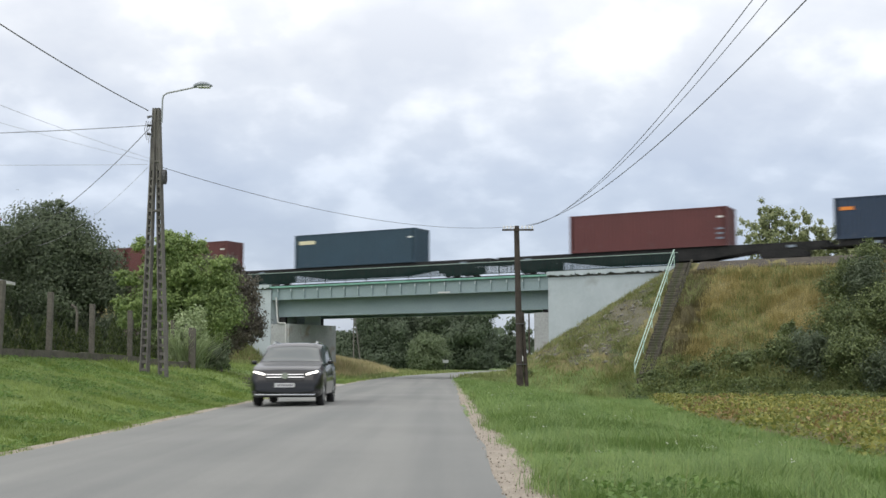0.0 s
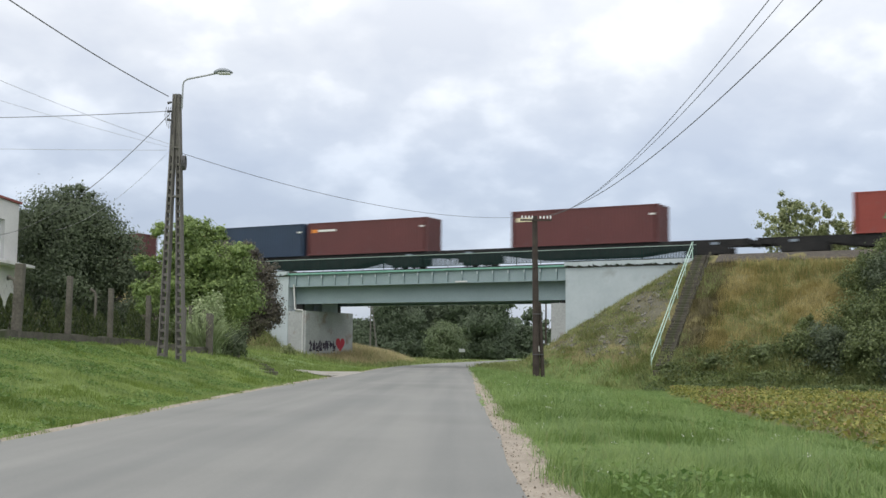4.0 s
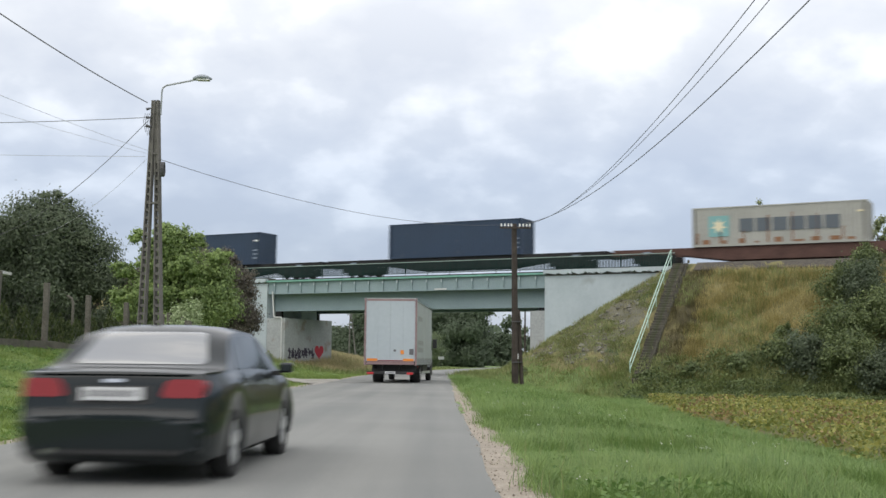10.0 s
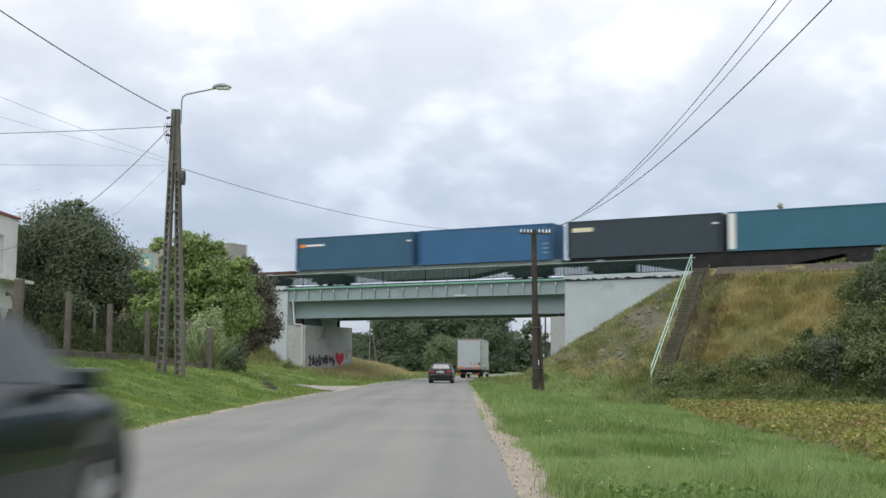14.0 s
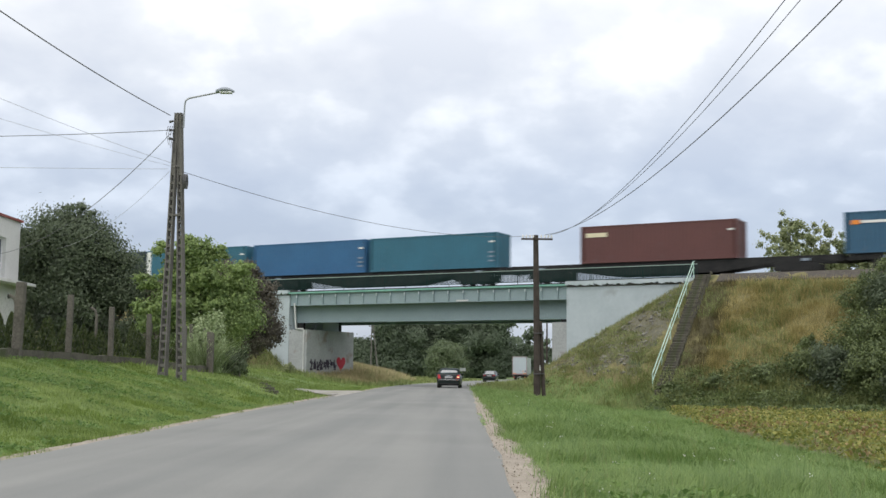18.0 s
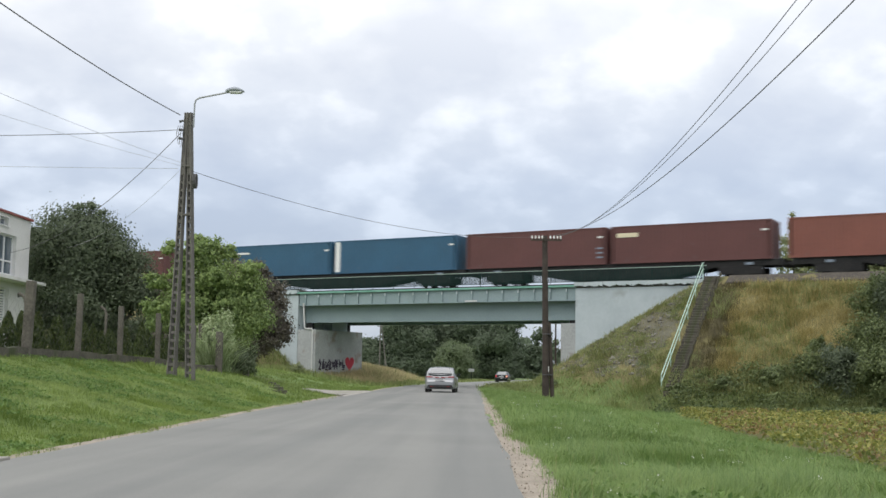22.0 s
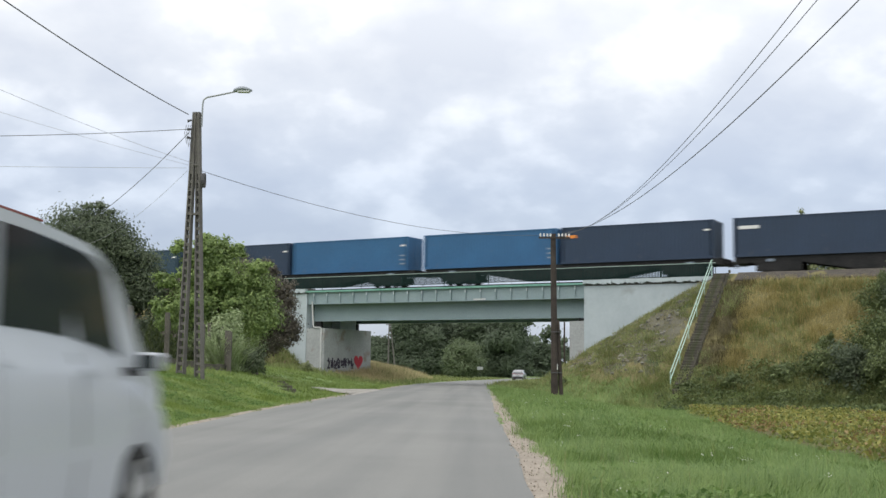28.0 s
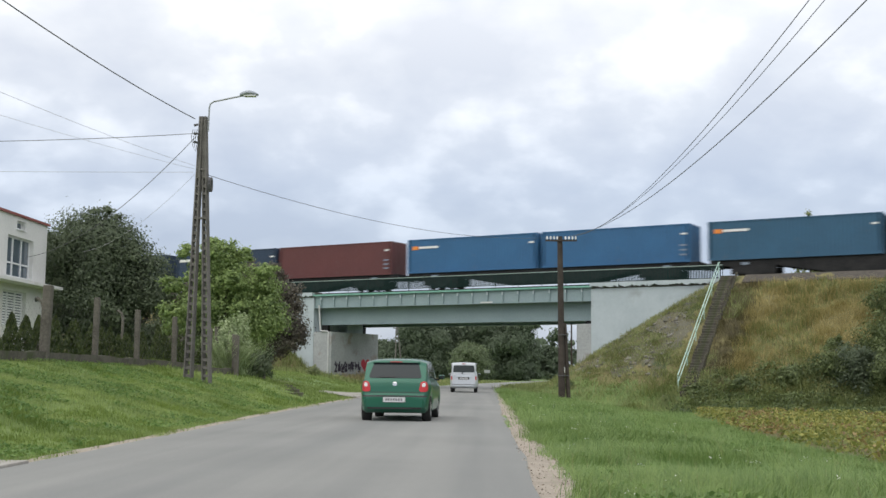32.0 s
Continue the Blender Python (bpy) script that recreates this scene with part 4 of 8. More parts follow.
def make_fence():
    f = thing("garden_fence", None, "old garden fence with grey concrete posts on a low wall", "fence")
    line = [(-11.9, 18.5), (-11.75, 22.2), (-11.6, 26.0), (-11.5, 29.8), (-11.45, 33.6), (-11.3, 37.2), (-11.1, 41.0), (-10.75, 44.8), (-10.5, 48.3)]
    for i, (x, y) in enumerate(line):
        g = ground_height(x, y)
        bm = bmesh.new()
        wide = 0.22 if i in (3, len(line) - 1) else 0.155
        box(bm, -wide / 2, wide / 2, -wide / 2, wide / 2, -0.4, 2.05 - 0.05 * i + 0.08 * random.random())
        bevelled(bm, 0.015, 1)
        part("post", bm, POST_DARK, f, "weathered square concrete post", at=Matrix.Translation((x, y, g)) @ Matrix.Rotation(radians(random.uniform(-1.5, 1.5)), 4, "Y"))
        if i < len(line) - 1:
            x1, y1 = line[i + 1]
            n = 6
            bm = bmesh.new()
            gb = ground_height(x1, y1)
            rings = []
            for k in range(n + 1):
                a = k / n
                px, py, z = x + (x1 - x) * a, y + (y1 - y) * a, g + (gb - g) * a + 0.2 + 0.05 * random.random()
                rings.append([bm.verts.new((px + dx, py, zz)) for dx, zz in ((-0.09, z - 0.9), (0.09, z - 0.9), (0.09, z), (-0.09, z))])
            for q, s in zip(rings, rings[1:]):
                for j in range(4):
                    bm.faces.new((q[j], q[(j + 1) % 4], s[(j + 1) % 4], s[j]))
            bm.faces.new(rings[0][::-1]); bm.faces.new(rings[-1])
            part("base_wall", bm, MOSSY, f, "low mossy concrete base wall")
            # woven mesh: crossing diagonal wires
            bm = bmesh.new()
            ln = math.hypot(x1 - x, y1 - y)
            way = Vector(((x1 - x) / ln, (y1 - y) / ln, 0))
            z0 = g + 0.25
            for k in range(int(ln / 0.3) + 5):
                for s in (1, -1):
                    a0 = -1.3 + 0.3 * k if s > 0 else 0.3 * k
                    a1 = a0 + 1.3 * s
                    c0, c1 = max(0, min(ln, a0)), max(0, min(ln, a1))
                    if abs(c1 - c0) < 0.05:
                        continue
                    h0, h1 = 1.3 * (c0 - a0) / (a1 - a0), 1.3 * (c1 - a0) / (a1 - a0)
                    tube(bm, Vector((x, y, z0 + h0)) + way * c0, Vector((x, y, z0 + h1)) + way * c1, 0.0012, 0.0012, 3, cap=False)
            tagged(part("wire_mesh", bm, FENCE_MESH, f), kind="stuff")
    for x, y, tall in ((-10.85, 48.9, 1.75), (-11.5, 49.2, 1.8), (-10.3, 47.7, 1.65), (-13.5, 50.0, 1.8)):
        bm = bmesh.new()
        box(bm, -0.085, 0.085, -0.085, 0.085, -0.3, tall)
        part("post", bm, POST_DARK, f, "weathered square concrete post", at=Matrix.Translation((x, y, ground_height(x, y))))
    for x, y in ((-13.2, 34.0), (-13.0, 41.0)):
        bm = bmesh.new()
        pipe(bm, [(0, 0, -0.3), (0, 0, 1.55), (-0.05, 0, 1.75), (-0.22, 0, 1.86)], 0.05, 7)
        part("bent_post", bm, POST_DARK, f, "concrete post with a bent tip", at=Matrix.Translation((x, y, ground_height(x, y))))


make_fence()

# ---- house behind the trees ----
PLASTER = varied("white_plaster", (0.62, 0.62, 0.61), (0.74, 0.74, 0.73), scale=0.6, fine=8, rough=0.85, stain=(0.55, 0.54, 0.52), stain_scale=0.5)
GLASS = plain("window_glass", (0.10, 0.13, 0.16), 0.06, 0.0, 0.5)
FRAME_WHITE = plain("white_window_frame", (0.75, 0.76, 0.77), 0.4)
ROOF_RED = varied("red_roof_edge", (0.20, 0.05, 0.045), (0.30, 0.08, 0.06), rough=0.6)
PLINTH = varied("grey_plinth", (0.20, 0.19, 0.18), (0.34, 0.33, 0.31), scale=2, fine=10)


def make_house():
    X, y0, y1, g = -24.08, 47.0, 62.1, 1.2
    h = thing("house", Matrix.Translation((X, 0, 0)), "white plastered two-storey house with a flat red-edged roof", "house")

    # road-side wall pieces round three openings: (y from, y to, z from, z to)
    holes = ((56.95, 60.25, 5.85, 7.95), (58.0, 59.1, 8.35, 8.8), (56.7, 59.6, 3.4, 5.15), (50.0, 52.6, 5.9, 7.8), (50.0, 52.6, 3.3, 5.1))
    ys = sorted({y0, y1, *[v for q in holes for v in q[:2]]})
    zs = sorted({g - 0.6, 9.0, *[v for q in holes for v in q[2:]]})
    bm = bmesh.new()
    for a, b in zip(ys, ys[1:]):
        run = None
        for c, d in zip(zs, zs[1:]):
            inside = any(q[0] <= (a + b) / 2 <= q[1] and q[2] <= (c + d) / 2 <= q[3] for q in holes)
            if not inside:
                box(bm, -0.35, 0.0, a, b, c, d)
    bmesh.ops.remove_doubles(bm, verts=bm.verts, dist=0.001)
    part("wall", bm, PLASTER, h, "white plastered wall facing the road")
    for a, b, c, d in ((-9.0, 0, y1 - 0.35, y1), (-9.0, 0, y0, y0 + 0.35), (-9.0, -8.65, y0 + 0.35, y1 - 0.35)):
        bm = bmesh.new()
        box(bm, a, b - (0.35 if c != y0 + 0.35 and b == 0 else 0), c, d, g - 0.6, 9.0)
        part("wall", bm, PLASTER, h, "white plastered wall")
    bm = bmesh.new()
    box(bm, -9.3, 0.12, y0 - 0.35, y1 + 0.12, 9.0, 9.12)
    roof = part("roof", bm, ROOF_RED, h, "flat roof with a red edge")
    bm = bmesh.new()
    box(bm, 0.003, 0.06, y0, y1 + 0.02, g - 0.6, 2.7)
    part("plinth", bm, PLINTH, h, "grey stone-clad plinth")
    bm = bmesh.new()
    box(bm, 0.0, 0.9, 48.0, 62.4, 5.5, 5.66)
    balcony = part("balcony", bm, PLASTER, h, "white balcony slab")
    for a, b, c, d in holes:
        bm = bmesh.new()
        box(bm, -0.30, -0.24, a, b, c, d)
        win = part("window", bm, GLASS, h, "dark reflecting window")
        bars = [(a, a + 0.09, c, d), (b - 0.09, b, c, d), (a + 0.09, b - 0.09, c, c + 0.09), (a + 0.09, b - 0.09, d - 0.09, d)]
        if b - a > 1.5:
            bars += [(a + (b - a) * k / 3 - 0.06, a + (b - a) * k / 3 + 0.06, c + 0.09, d - 0.09) for k in (1, 2)]
            if c > 5.2:
                bars += [(a + 0.09 + 0.0, b - 0.09, c + 0.7, c + 0.78)]
        bm = bmesh.new()
        for i, (p, q, r, s) in enumerate(bars):
            box(bm, -0.24, -0.19 + 0.004 * (i == 6), p, q, r, s)
        part("window_frame", bm, FRAME_WHITE, win, "white window frame")
        if c < 5.2:
            n = 11
            for k in range(n):
                z = c + 0.12 + (d - c - 0.24) * k / n
                bm = bmesh.new()
                box(bm, -0.19, -0.165, a + 0.1, b - 0.1, z, z + 0.09)
                part("blind_slat", bm, FRAME_WHITE, win, "white blind slat")
        bm = bmesh.new()
        box(bm, -0.19, 0.08, a - 0.05, b + 0.05, c - 0.05, c - 0.005)
        part("window_sill", bm, FRAME_WHITE, win)
    bm = bmesh.new()
    tube(bm, (0.0, 60.9, 4.9), (0.12, 60.9, 4.9), 0.14, 0.1, 8)
    part("wall_lamp", bm, WIRE, h, "small dark wall lamp")


make_house()


# ---- stairs and handrail on the embankment ----
def make_stairs():
    s = thing("embankment_stairs", TRACK, "narrow weathered concrete stairs up the railway embankment", "stairs")
    n = 46
    bm = bmesh.new()
    box(bm, -0.44, 0.44, -0.22, 0.20, -0.34, 0.0)
    bevelled(bm, 0.03, 1)
    me = finish("step", bm, varied("dirty_step_concrete", (0.058, 0.053, 0.043), (0.10, 0.092, 0.074), scale=1.5, fine=12, rough=0.95, bump=0.8, random_amount=0.35, stain=(0.05, 0.06, 0.025), stain_scale=1.5, stain_at=0.55))
    for k in range(n):
        q = k / (n - 1)
        piece("step", me, s, Matrix.Translation((21.0 + 1.15 * q + 0.03 * random.uniform(-1, 1), -3.4 - 12.0 * q, TOP + 0.03 + random.uniform(-0.03, 0.03) - 7.95 * q)) @ Matrix.Rotation(radians(random.uniform(-5, 5)), 4, "X"))
    bm = bmesh.new()
    box(bm, -0.07, 0.07, -0.08, 0.06, -0.08, 0.13)
    bevelled(bm, 0.02, 1)
    me = finish("kerb_block", bm, MOSSY)
    for k in range(n):
        q = k / (n - 1)
        piece("kerb_block", me, s, Matrix.Translation((21.66 + 0.8 * q + random.uniform(-0.04, 0.04), -3.45 - 12.0 * q, TOP + 0.08 + random.uniform(-0.05, 0.03) - 7.95 * q)) @ Matrix.Rotation(radians(random.uniform(-4, 4)), 4, "X"))
    r = thing("stair_handrail", TRACK, "pale green double tube handrail beside the embankment stairs", "handrail")
    rail_paint = varied("pale_green_paint", (0.30, 0.50, 0.42), (0.55, 0.68, 0.60), scale=2, fine=20, rough=0.5)
    for lift in (1.0, 0.55):
        bm = bmesh.new()
        pipe(bm, [(20.35, -3.0, TOP + lift), (20.35, -3.3, TOP + lift - 0.05), (21.45, -15.2, TOP + lift - 7.95)], 0.034, 8)
        part("tube_rail", bm, rail_paint, r, smooth=True)
    for k in range(6):
        q = k / 5
        bm = bmesh.new()
        z = TOP - 7.95 * q
        tube(bm, (20.36 + 1.08 * q, -3.25 - 11.9 * q, z - 0.3), (20.36 + 1.08 * q, -3.25 - 11.9 * q, z + 0.98), 0.035, 0.035, 8)
        part("post", bm, rail_paint, r)


make_stairs()

# graffiti on the inner wall of the far abutment: a red heart and dark unreadable scrawl
PAINT_RED = plain("spray_red", (0.42, 0.03, 0.05), 0.8)
PAINT_BLACK = plain("spray_black", (0.04, 0.03, 0.05), 0.8)


def make_graffiti():
    u = -13.6 + 0.012
    outline = []
    for k in range(28):
        a = 2 * math.pi * k / 28
        outline.append((16 * math.sin(a) ** 3, 13 * math.cos(a) - 5 * math.cos(2 * a) - 2 * math.cos(3 * a) - math.cos(4 * a)))
    bm = bmesh.new()
    bm.faces.new([bm.verts.new((u, 2.72 + 0.044 * x, 1.86 + 0.045 * z)) for x, z in outline])
    g = new("heart_graffiti", finish("heart_graffiti", bm, PAINT_RED))
    g.matrix_basis = TRACK
    tagged(g, "red spray-painted heart on the concrete abutment", "graffiti")
    bm = bmesh.new()
    rng = random.Random(5)
    for k in range(8):
        a = -1.95 + 0.5 * k
        for s in range(6):
            y0, z0 = a + rng.uniform(0, 0.42), rng.choice((1.3, 1.5, 1.75))
            y1, z1 = a + rng.uniform(0, 0.48), rng.choice((1.7, 1.95, 2.15))
            if s % 3 == 2:
                z1 = z0 + rng.uniform(-0.1, 0.15)
                y0, y1 = a, a + 0.42
            d = Vector((0, y1 - y0, z1 - z0))
            if d.length < 0.2:
                continue
            w = d.cross(Vector((1, 0, 0))).normalized() * rng.uniform(0.05, 0.085)
            p, q = Vector((u + 0.001 * s, y0, z0)), Vector((u + 0.001 * s, y1, z1))
            bm.faces.new([bm.verts.new(v) for v in (p - w, q - w, q + w, p + w)])
    g = new("scrawl_graffiti", finish("scrawl_graffiti", bm, PAINT_BLACK))
    g.matrix_basis = TRACK
    tagged(g, "dark unreadable spray scrawl on the concrete abutment", "graffiti")


make_graffiti()


# ---- driveway to the houses on the far side of the road ----
PALE_CONCRETE = varied("pale_worn_concrete", (0.26, 0.25, 0.225), (0.40, 0.38, 0.345), scale=0.8, fine=10, rough=0.95, bump=0.3, stain=(0.2, 0.2, 0.13), stain_scale=0.7, stain_at=0.56)


def make_driveway():
    # a worn apron that leaves the road's edge and turns towards the garden gate
    bm = bmesh.new()
    rows = []
    for k in range(19):
        q = k / 18
        y0, y1 = 52.0 + 8.2 * q, 66.5 - 2.2 * q
        x = -5.55 - 3.4 * q
        row = []
        for j in range(9):
            o = j / 8
            yy = y0 + (y1 - y0) * o + 0.35 * noise.noise((k * 0.5, j, 4.0))
            xx = x + 0.25 * noise.noise((k * 0.7, j * 0.8, 9.0)) * (1 if k else 0)
            row.append(bm.verts.new((xx, yy, max(0.0, ground_height(xx, yy, False)) + (0.06 if q > 0 else 0.0))))
        rows.append(row)
    for a, b in zip(rows, rows[1:]):
        for j in range(8):
            bm.faces.new((a[j], a[j + 1], b[j + 1], b[j]))
    structure("driveway", bm, PALE_CONCRETE, "pale worn concrete driveway beside the road", "driveway", smooth=True)
    bm = bmesh.new()
    box(bm, -5.95, -5.42, 12.3, 13.75, -0.05, 0.05)
    bevelled(bm, 0.02, 2)
    g = new("kerb_slab", finish("kerb_slab", bm, PALE_CONCRETE))
    tagged(g, "small pale concrete slab at the road's edge", "slab")


make_driveway()


# worn stone steps that climb the bank to the garden gate
def make_bank_steps():
    t = thing("bank_steps", None, "worn grey stone steps sunk in the grass bank", "steps")
    rng = random.Random(9)
    bm = bmesh.new()
    box(bm, -0.38, 0.38, -0.24, 0.24, -0.14, 0.03)
    bevelled(bm, 0.025, 2)
    me = finish("step", bm, MOSSY)
    for k in range(5):
        q = k / 4
        x, y = -7.75 - 1.25 * q, 46.6 + 3.9 * q
        piece("step", me, t, Matrix.Translation((x, y, ground_height(x, y) + 0.025)) @ Matrix.Rotation(0.6 + rng.uniform(-0.15, 0.15), 4, "Z"))


make_bank_steps()


# ---- plants ----
LEAF_DARK = leafy("dark_tree_leaves", (0.070, 0.096, 0.057), (0.138, 0.178, 0.096), 0.25)
LEAF_WALNUT = leafy("light_walnut_leaves", (0.13, 0.20, 0.064), (0.325, 0.425, 0.145))
LEAF_RED = leafy("dark_purple_leaves", (0.08, 0.073, 0.058), (0.165, 0.148, 0.112), 0.3)
LEAF_GREEN = leafy("green_bush_leaves", (0.09, 0.125, 0.05), (0.21, 0.26, 0.10))
LEAF_YELLOW = leafy("yellowish_tree_leaves", (0.18, 0.22, 0.10), (0.36, 0.39, 0.20))
LEAF_WOODS = leafy("far_wood_leaves", (0.098, 0.134, 0.085), (0.142, 0.186, 0.112), 0.12)
LEAF_ROUND = leafy("round_tree_leaves", (0.115, 0.158, 0.08), (0.185, 0.238, 0.12), 0.2)
LEAF_THUJA = leafy("thuja_leaves", (0.036, 0.058, 0.018), (0.105, 0.138, 0.04))
LEAF_REED = leafy("pale_striped_leaves", (0.26, 0.34, 0.16), (0.52, 0.60, 0.36))
LEAF_CROP = leafy("yellowing_crop_leaves", (0.13, 0.17, 0.04), (0.35, 0.34, 0.09))
CROP_BROWN = leafy("withered_crop_leaves", (0.18, 0.125, 0.05), (0.36, 0.27, 0.12))
BLADE_FRESH = leafy("fresh_grass_blades", (0.12, 0.205, 0.058), (0.245, 0.342, 0.108))
BLADE_BANK = leafy("mown_grass_blades", (0.125, 0.19, 0.045), (0.25, 0.33, 0.085))
BLADE_DRY = leafy("dry_grass_blades", (0.19, 0.172, 0.08), (0.38, 0.34, 0.165))
BLADE_SORREL = leafy("withered_sorrel_blades", (0.09, 0.078, 0.04), (0.175, 0.155, 0.072))
BLADE_GOLD = leafy("golden_dry_grass_blades", (0.245, 0.21, 0.078), (0.49, 0.42, 0.175))
BLADE_STRAW = leafy("straw_grass_blades", (0.33, 0.285, 0.15), (0.58, 0.50, 0.29))
LEAF_HERB = leafy("herb_leaves", (0.105, 0.19, 0.05), (0.20, 0.31, 0.085))
LEAF_BRAMBLE = leafy("bramble_leaves", (0.08, 0.115, 0.045), (0.185, 0.235, 0.088))
BLADE_WEED = leafy("weed_blades", (0.15, 0.185, 0.065), (0.29, 0.325, 0.12))
BARK = varied("grey_bark", (0.05, 0.045, 0.04), (0.14, 0.12, 0.10), scale=3, fine=25, rough=0.9, bump=0.6)
RNG = np.random.default_rng(4)


def cards(name, centres, size, mat, flat=0.0, long=1.6, lean=None, facing=None):
    """Many small leaf blades at the centres, turned at random or, with facing, roughly square to the given ways."""
    n = len(centres)
    c = np.asarray(centres, dtype=float)
    a = RNG.normal(size=(n, 3))
    a[:, 2] *= 1 - flat
    if lean is not None:
        a = a * 0.6 + lean
    a /= np.linalg.norm(a, axis=1, keepdims=True)
    b = RNG.normal(size=(n, 3))
    if facing is not None:
        f = facing + RNG.normal(size=(n, 3)) * 0.42
        f /= np.linalg.norm(f, axis=1, keepdims=True)
        a -= f * np.sum(a * f, axis=1, keepdims=True)
        a /= np.linalg.norm(a, axis=1, keepdims=True)
        b = np.cross(f, a)
    b -= a * np.sum(a * b, axis=1, keepdims=True)
    b /= np.linalg.norm(b, axis=1, keepdims=True)
    s = size * RNG.uniform(0.6, 1.4, size=(n, 1))
    v = np.empty((n, 4, 3))
    v[:, 0] = c - a * s * long / 2
    v[:, 1] = c + b * s / 2
    v[:, 2] = c + a * s * long / 2
    v[:, 3] = c - b * s / 2
    me = bpy.data.meshes.new(name)
    me.vertices.add(4 * n)
    me.vertices.foreach_set("co", v.reshape(-1))
    me.loops.add(4 * n)
    me.loops.foreach_set("vertex_index", np.arange(4 * n, dtype=np.int32))
    me.polygons.add(n)
    me.polygons.foreach_set("loop_start", np.arange(0, 4 * n, 4, dtype=np.int32))
    me.update(calc_edges=True)
    me.materials.append(mat)
    return me


def crown_points(lobes, count, shell=0.55, clump=0.0, seed=1):
    """Leaf centres in uneven lobes (x, y, z, rx, ry, rz): gathered in clumps near the surface, with gaps."""
    rng = np.random.default_rng(seed)
    vol = np.array([l[3] * l[4] * l[5] for l in lobes]) ** 0.67
    share = vol / vol.sum()
    out, ways = [], []
    for l, s in zip(lobes, share):
        n = int(count * s)
        clumps = min(64, max(6, n // 60))
        d = rng.normal(size=(clumps, 3))
        d /= np.linalg.norm(d, axis=1, keepdims=True)
        r = shell + (1 - shell) * rng.random((clumps, 1)) ** 0.6
        r *= 1 + 0.22 * np.sin(d[:, :1] * 5 + l[0]) * np.cos(d[:, 1:2] * 6 + l[2])
        centre = d * r
        pick = rng.integers(0, clumps, n)
        off = rng.normal(size=(n, 3)) * (clump or 0.115) * np.array([1, 1, 0.8])
        p = centre[pick] + off
        out.append(np.array(l[:3]) + p * np.array(l[3:]))
        w = 0.7 * d[pick] + 0.8 * off / (np.linalg.norm(off, axis=1, keepdims=True) + 1e-6) + np.array([0, 0, 0.25])
        ways.append(w / (np.linalg.norm(w, axis=1, keepdims=True) + 1e-6))
    return np.concatenate(out), np.concatenate(ways)


def make_tree(name, x, y, trunk_height, lobes, count, leaf, mat, words, seed=1, trunk=0.22, base=None, clump=0.0):
    z = ground_height(x, y) if base is None else base
    t = thing(name, Matrix.Translation((x, y, z - 0.2)), words, "tree" if "tree" in name else "bush")
    bm = bmesh.new()
    rng = random.Random(seed)
    top = max(l[2] for l in lobes) - z
    pipe(bm, [(0, 0, 0), (0.05, 0.03, trunk_height * 0.5), (rng.uniform(-0.2, 0.2), 0, trunk_height), (rng.uniform(-0.3, 0.3), 0, top * 0.8)], trunk, 9)
    for v in bm.verts:
        k = max(0.2, 1 - v.co.z / (top + 0.1))
        v.co.x *= k + 0.15
        v.co.y *= k + 0.15
    tr = part("trunk", bm, BARK, t, "grey-brown trunk", smooth=True)
    for k, l in enumerate(lobes[:7]):
        bm = bmesh.new()
        end = Vector((l[0] - x, l[1] - y, l[2] - z + 0.2))
        start = Vector((0, 0, min(trunk_height, end.z * 0.6)))
        mid = start.lerp(end, 0.5) + Vector((0, 0, 0.15))
        pipe(bm, [start, mid, end], trunk * 0.32, 6)
        part("limb", bm, BARK, t, smooth=True)
    pts, ways = crown_points([(l[0] - x, l[1] - y, l[2] - z + 0.2, *l[3:]) for l in lobes], count, clump=clump, seed=seed)
    ob = new("crown", cards("crown", pts, leaf, mat, facing=ways))
    ob.parent = t
    return t


# dark broad tree beside the house
make_tree("dark_tree", -20.9, 66.0, 3.0, [(l[0] * 1.1, l[1] * 1.1, 1.11 + 1.15 * (l[2] - 1.11), l[3] * 1.1, l[4] * 1.1, l[5] * 1.1) for l in [(-21.2, 60, 6.6, 2.6, 2.6, 2.3), (-19.9, 60, 6.9, 2.1, 2.5, 2.2), (-18.2, 60.5, 5.6, 1.6, 2.2, 1.8), (-20.5, 59.5, 4.3, 2.9, 2.5, 2.2), (-17.7, 60, 3.8, 2.0, 2.2, 2.1), (-22.6, 60.5, 7.6, 0.9, 1, 0.8), (-20.3, 60.3, 8.9, 0.8, 0.8, 0.6)]], 82000, 0.10, LEAF_DARK, "dense dark green broadleaf tree beside the white house", 3, 0.3, clump=0.17)
make_tree("dark_tree", -24.5, 68.0, 3.0, [(-24.8, 68, 7.6, 2.2, 2.4, 2.0), (-23.5, 68, 6.2, 2.2, 2.4, 2.4), (-24.5, 68, 4.3, 2.6, 2.5, 2.3)], 26000, 0.11, LEAF_DARK, "dark green tree behind the white house", 13, 0.25)
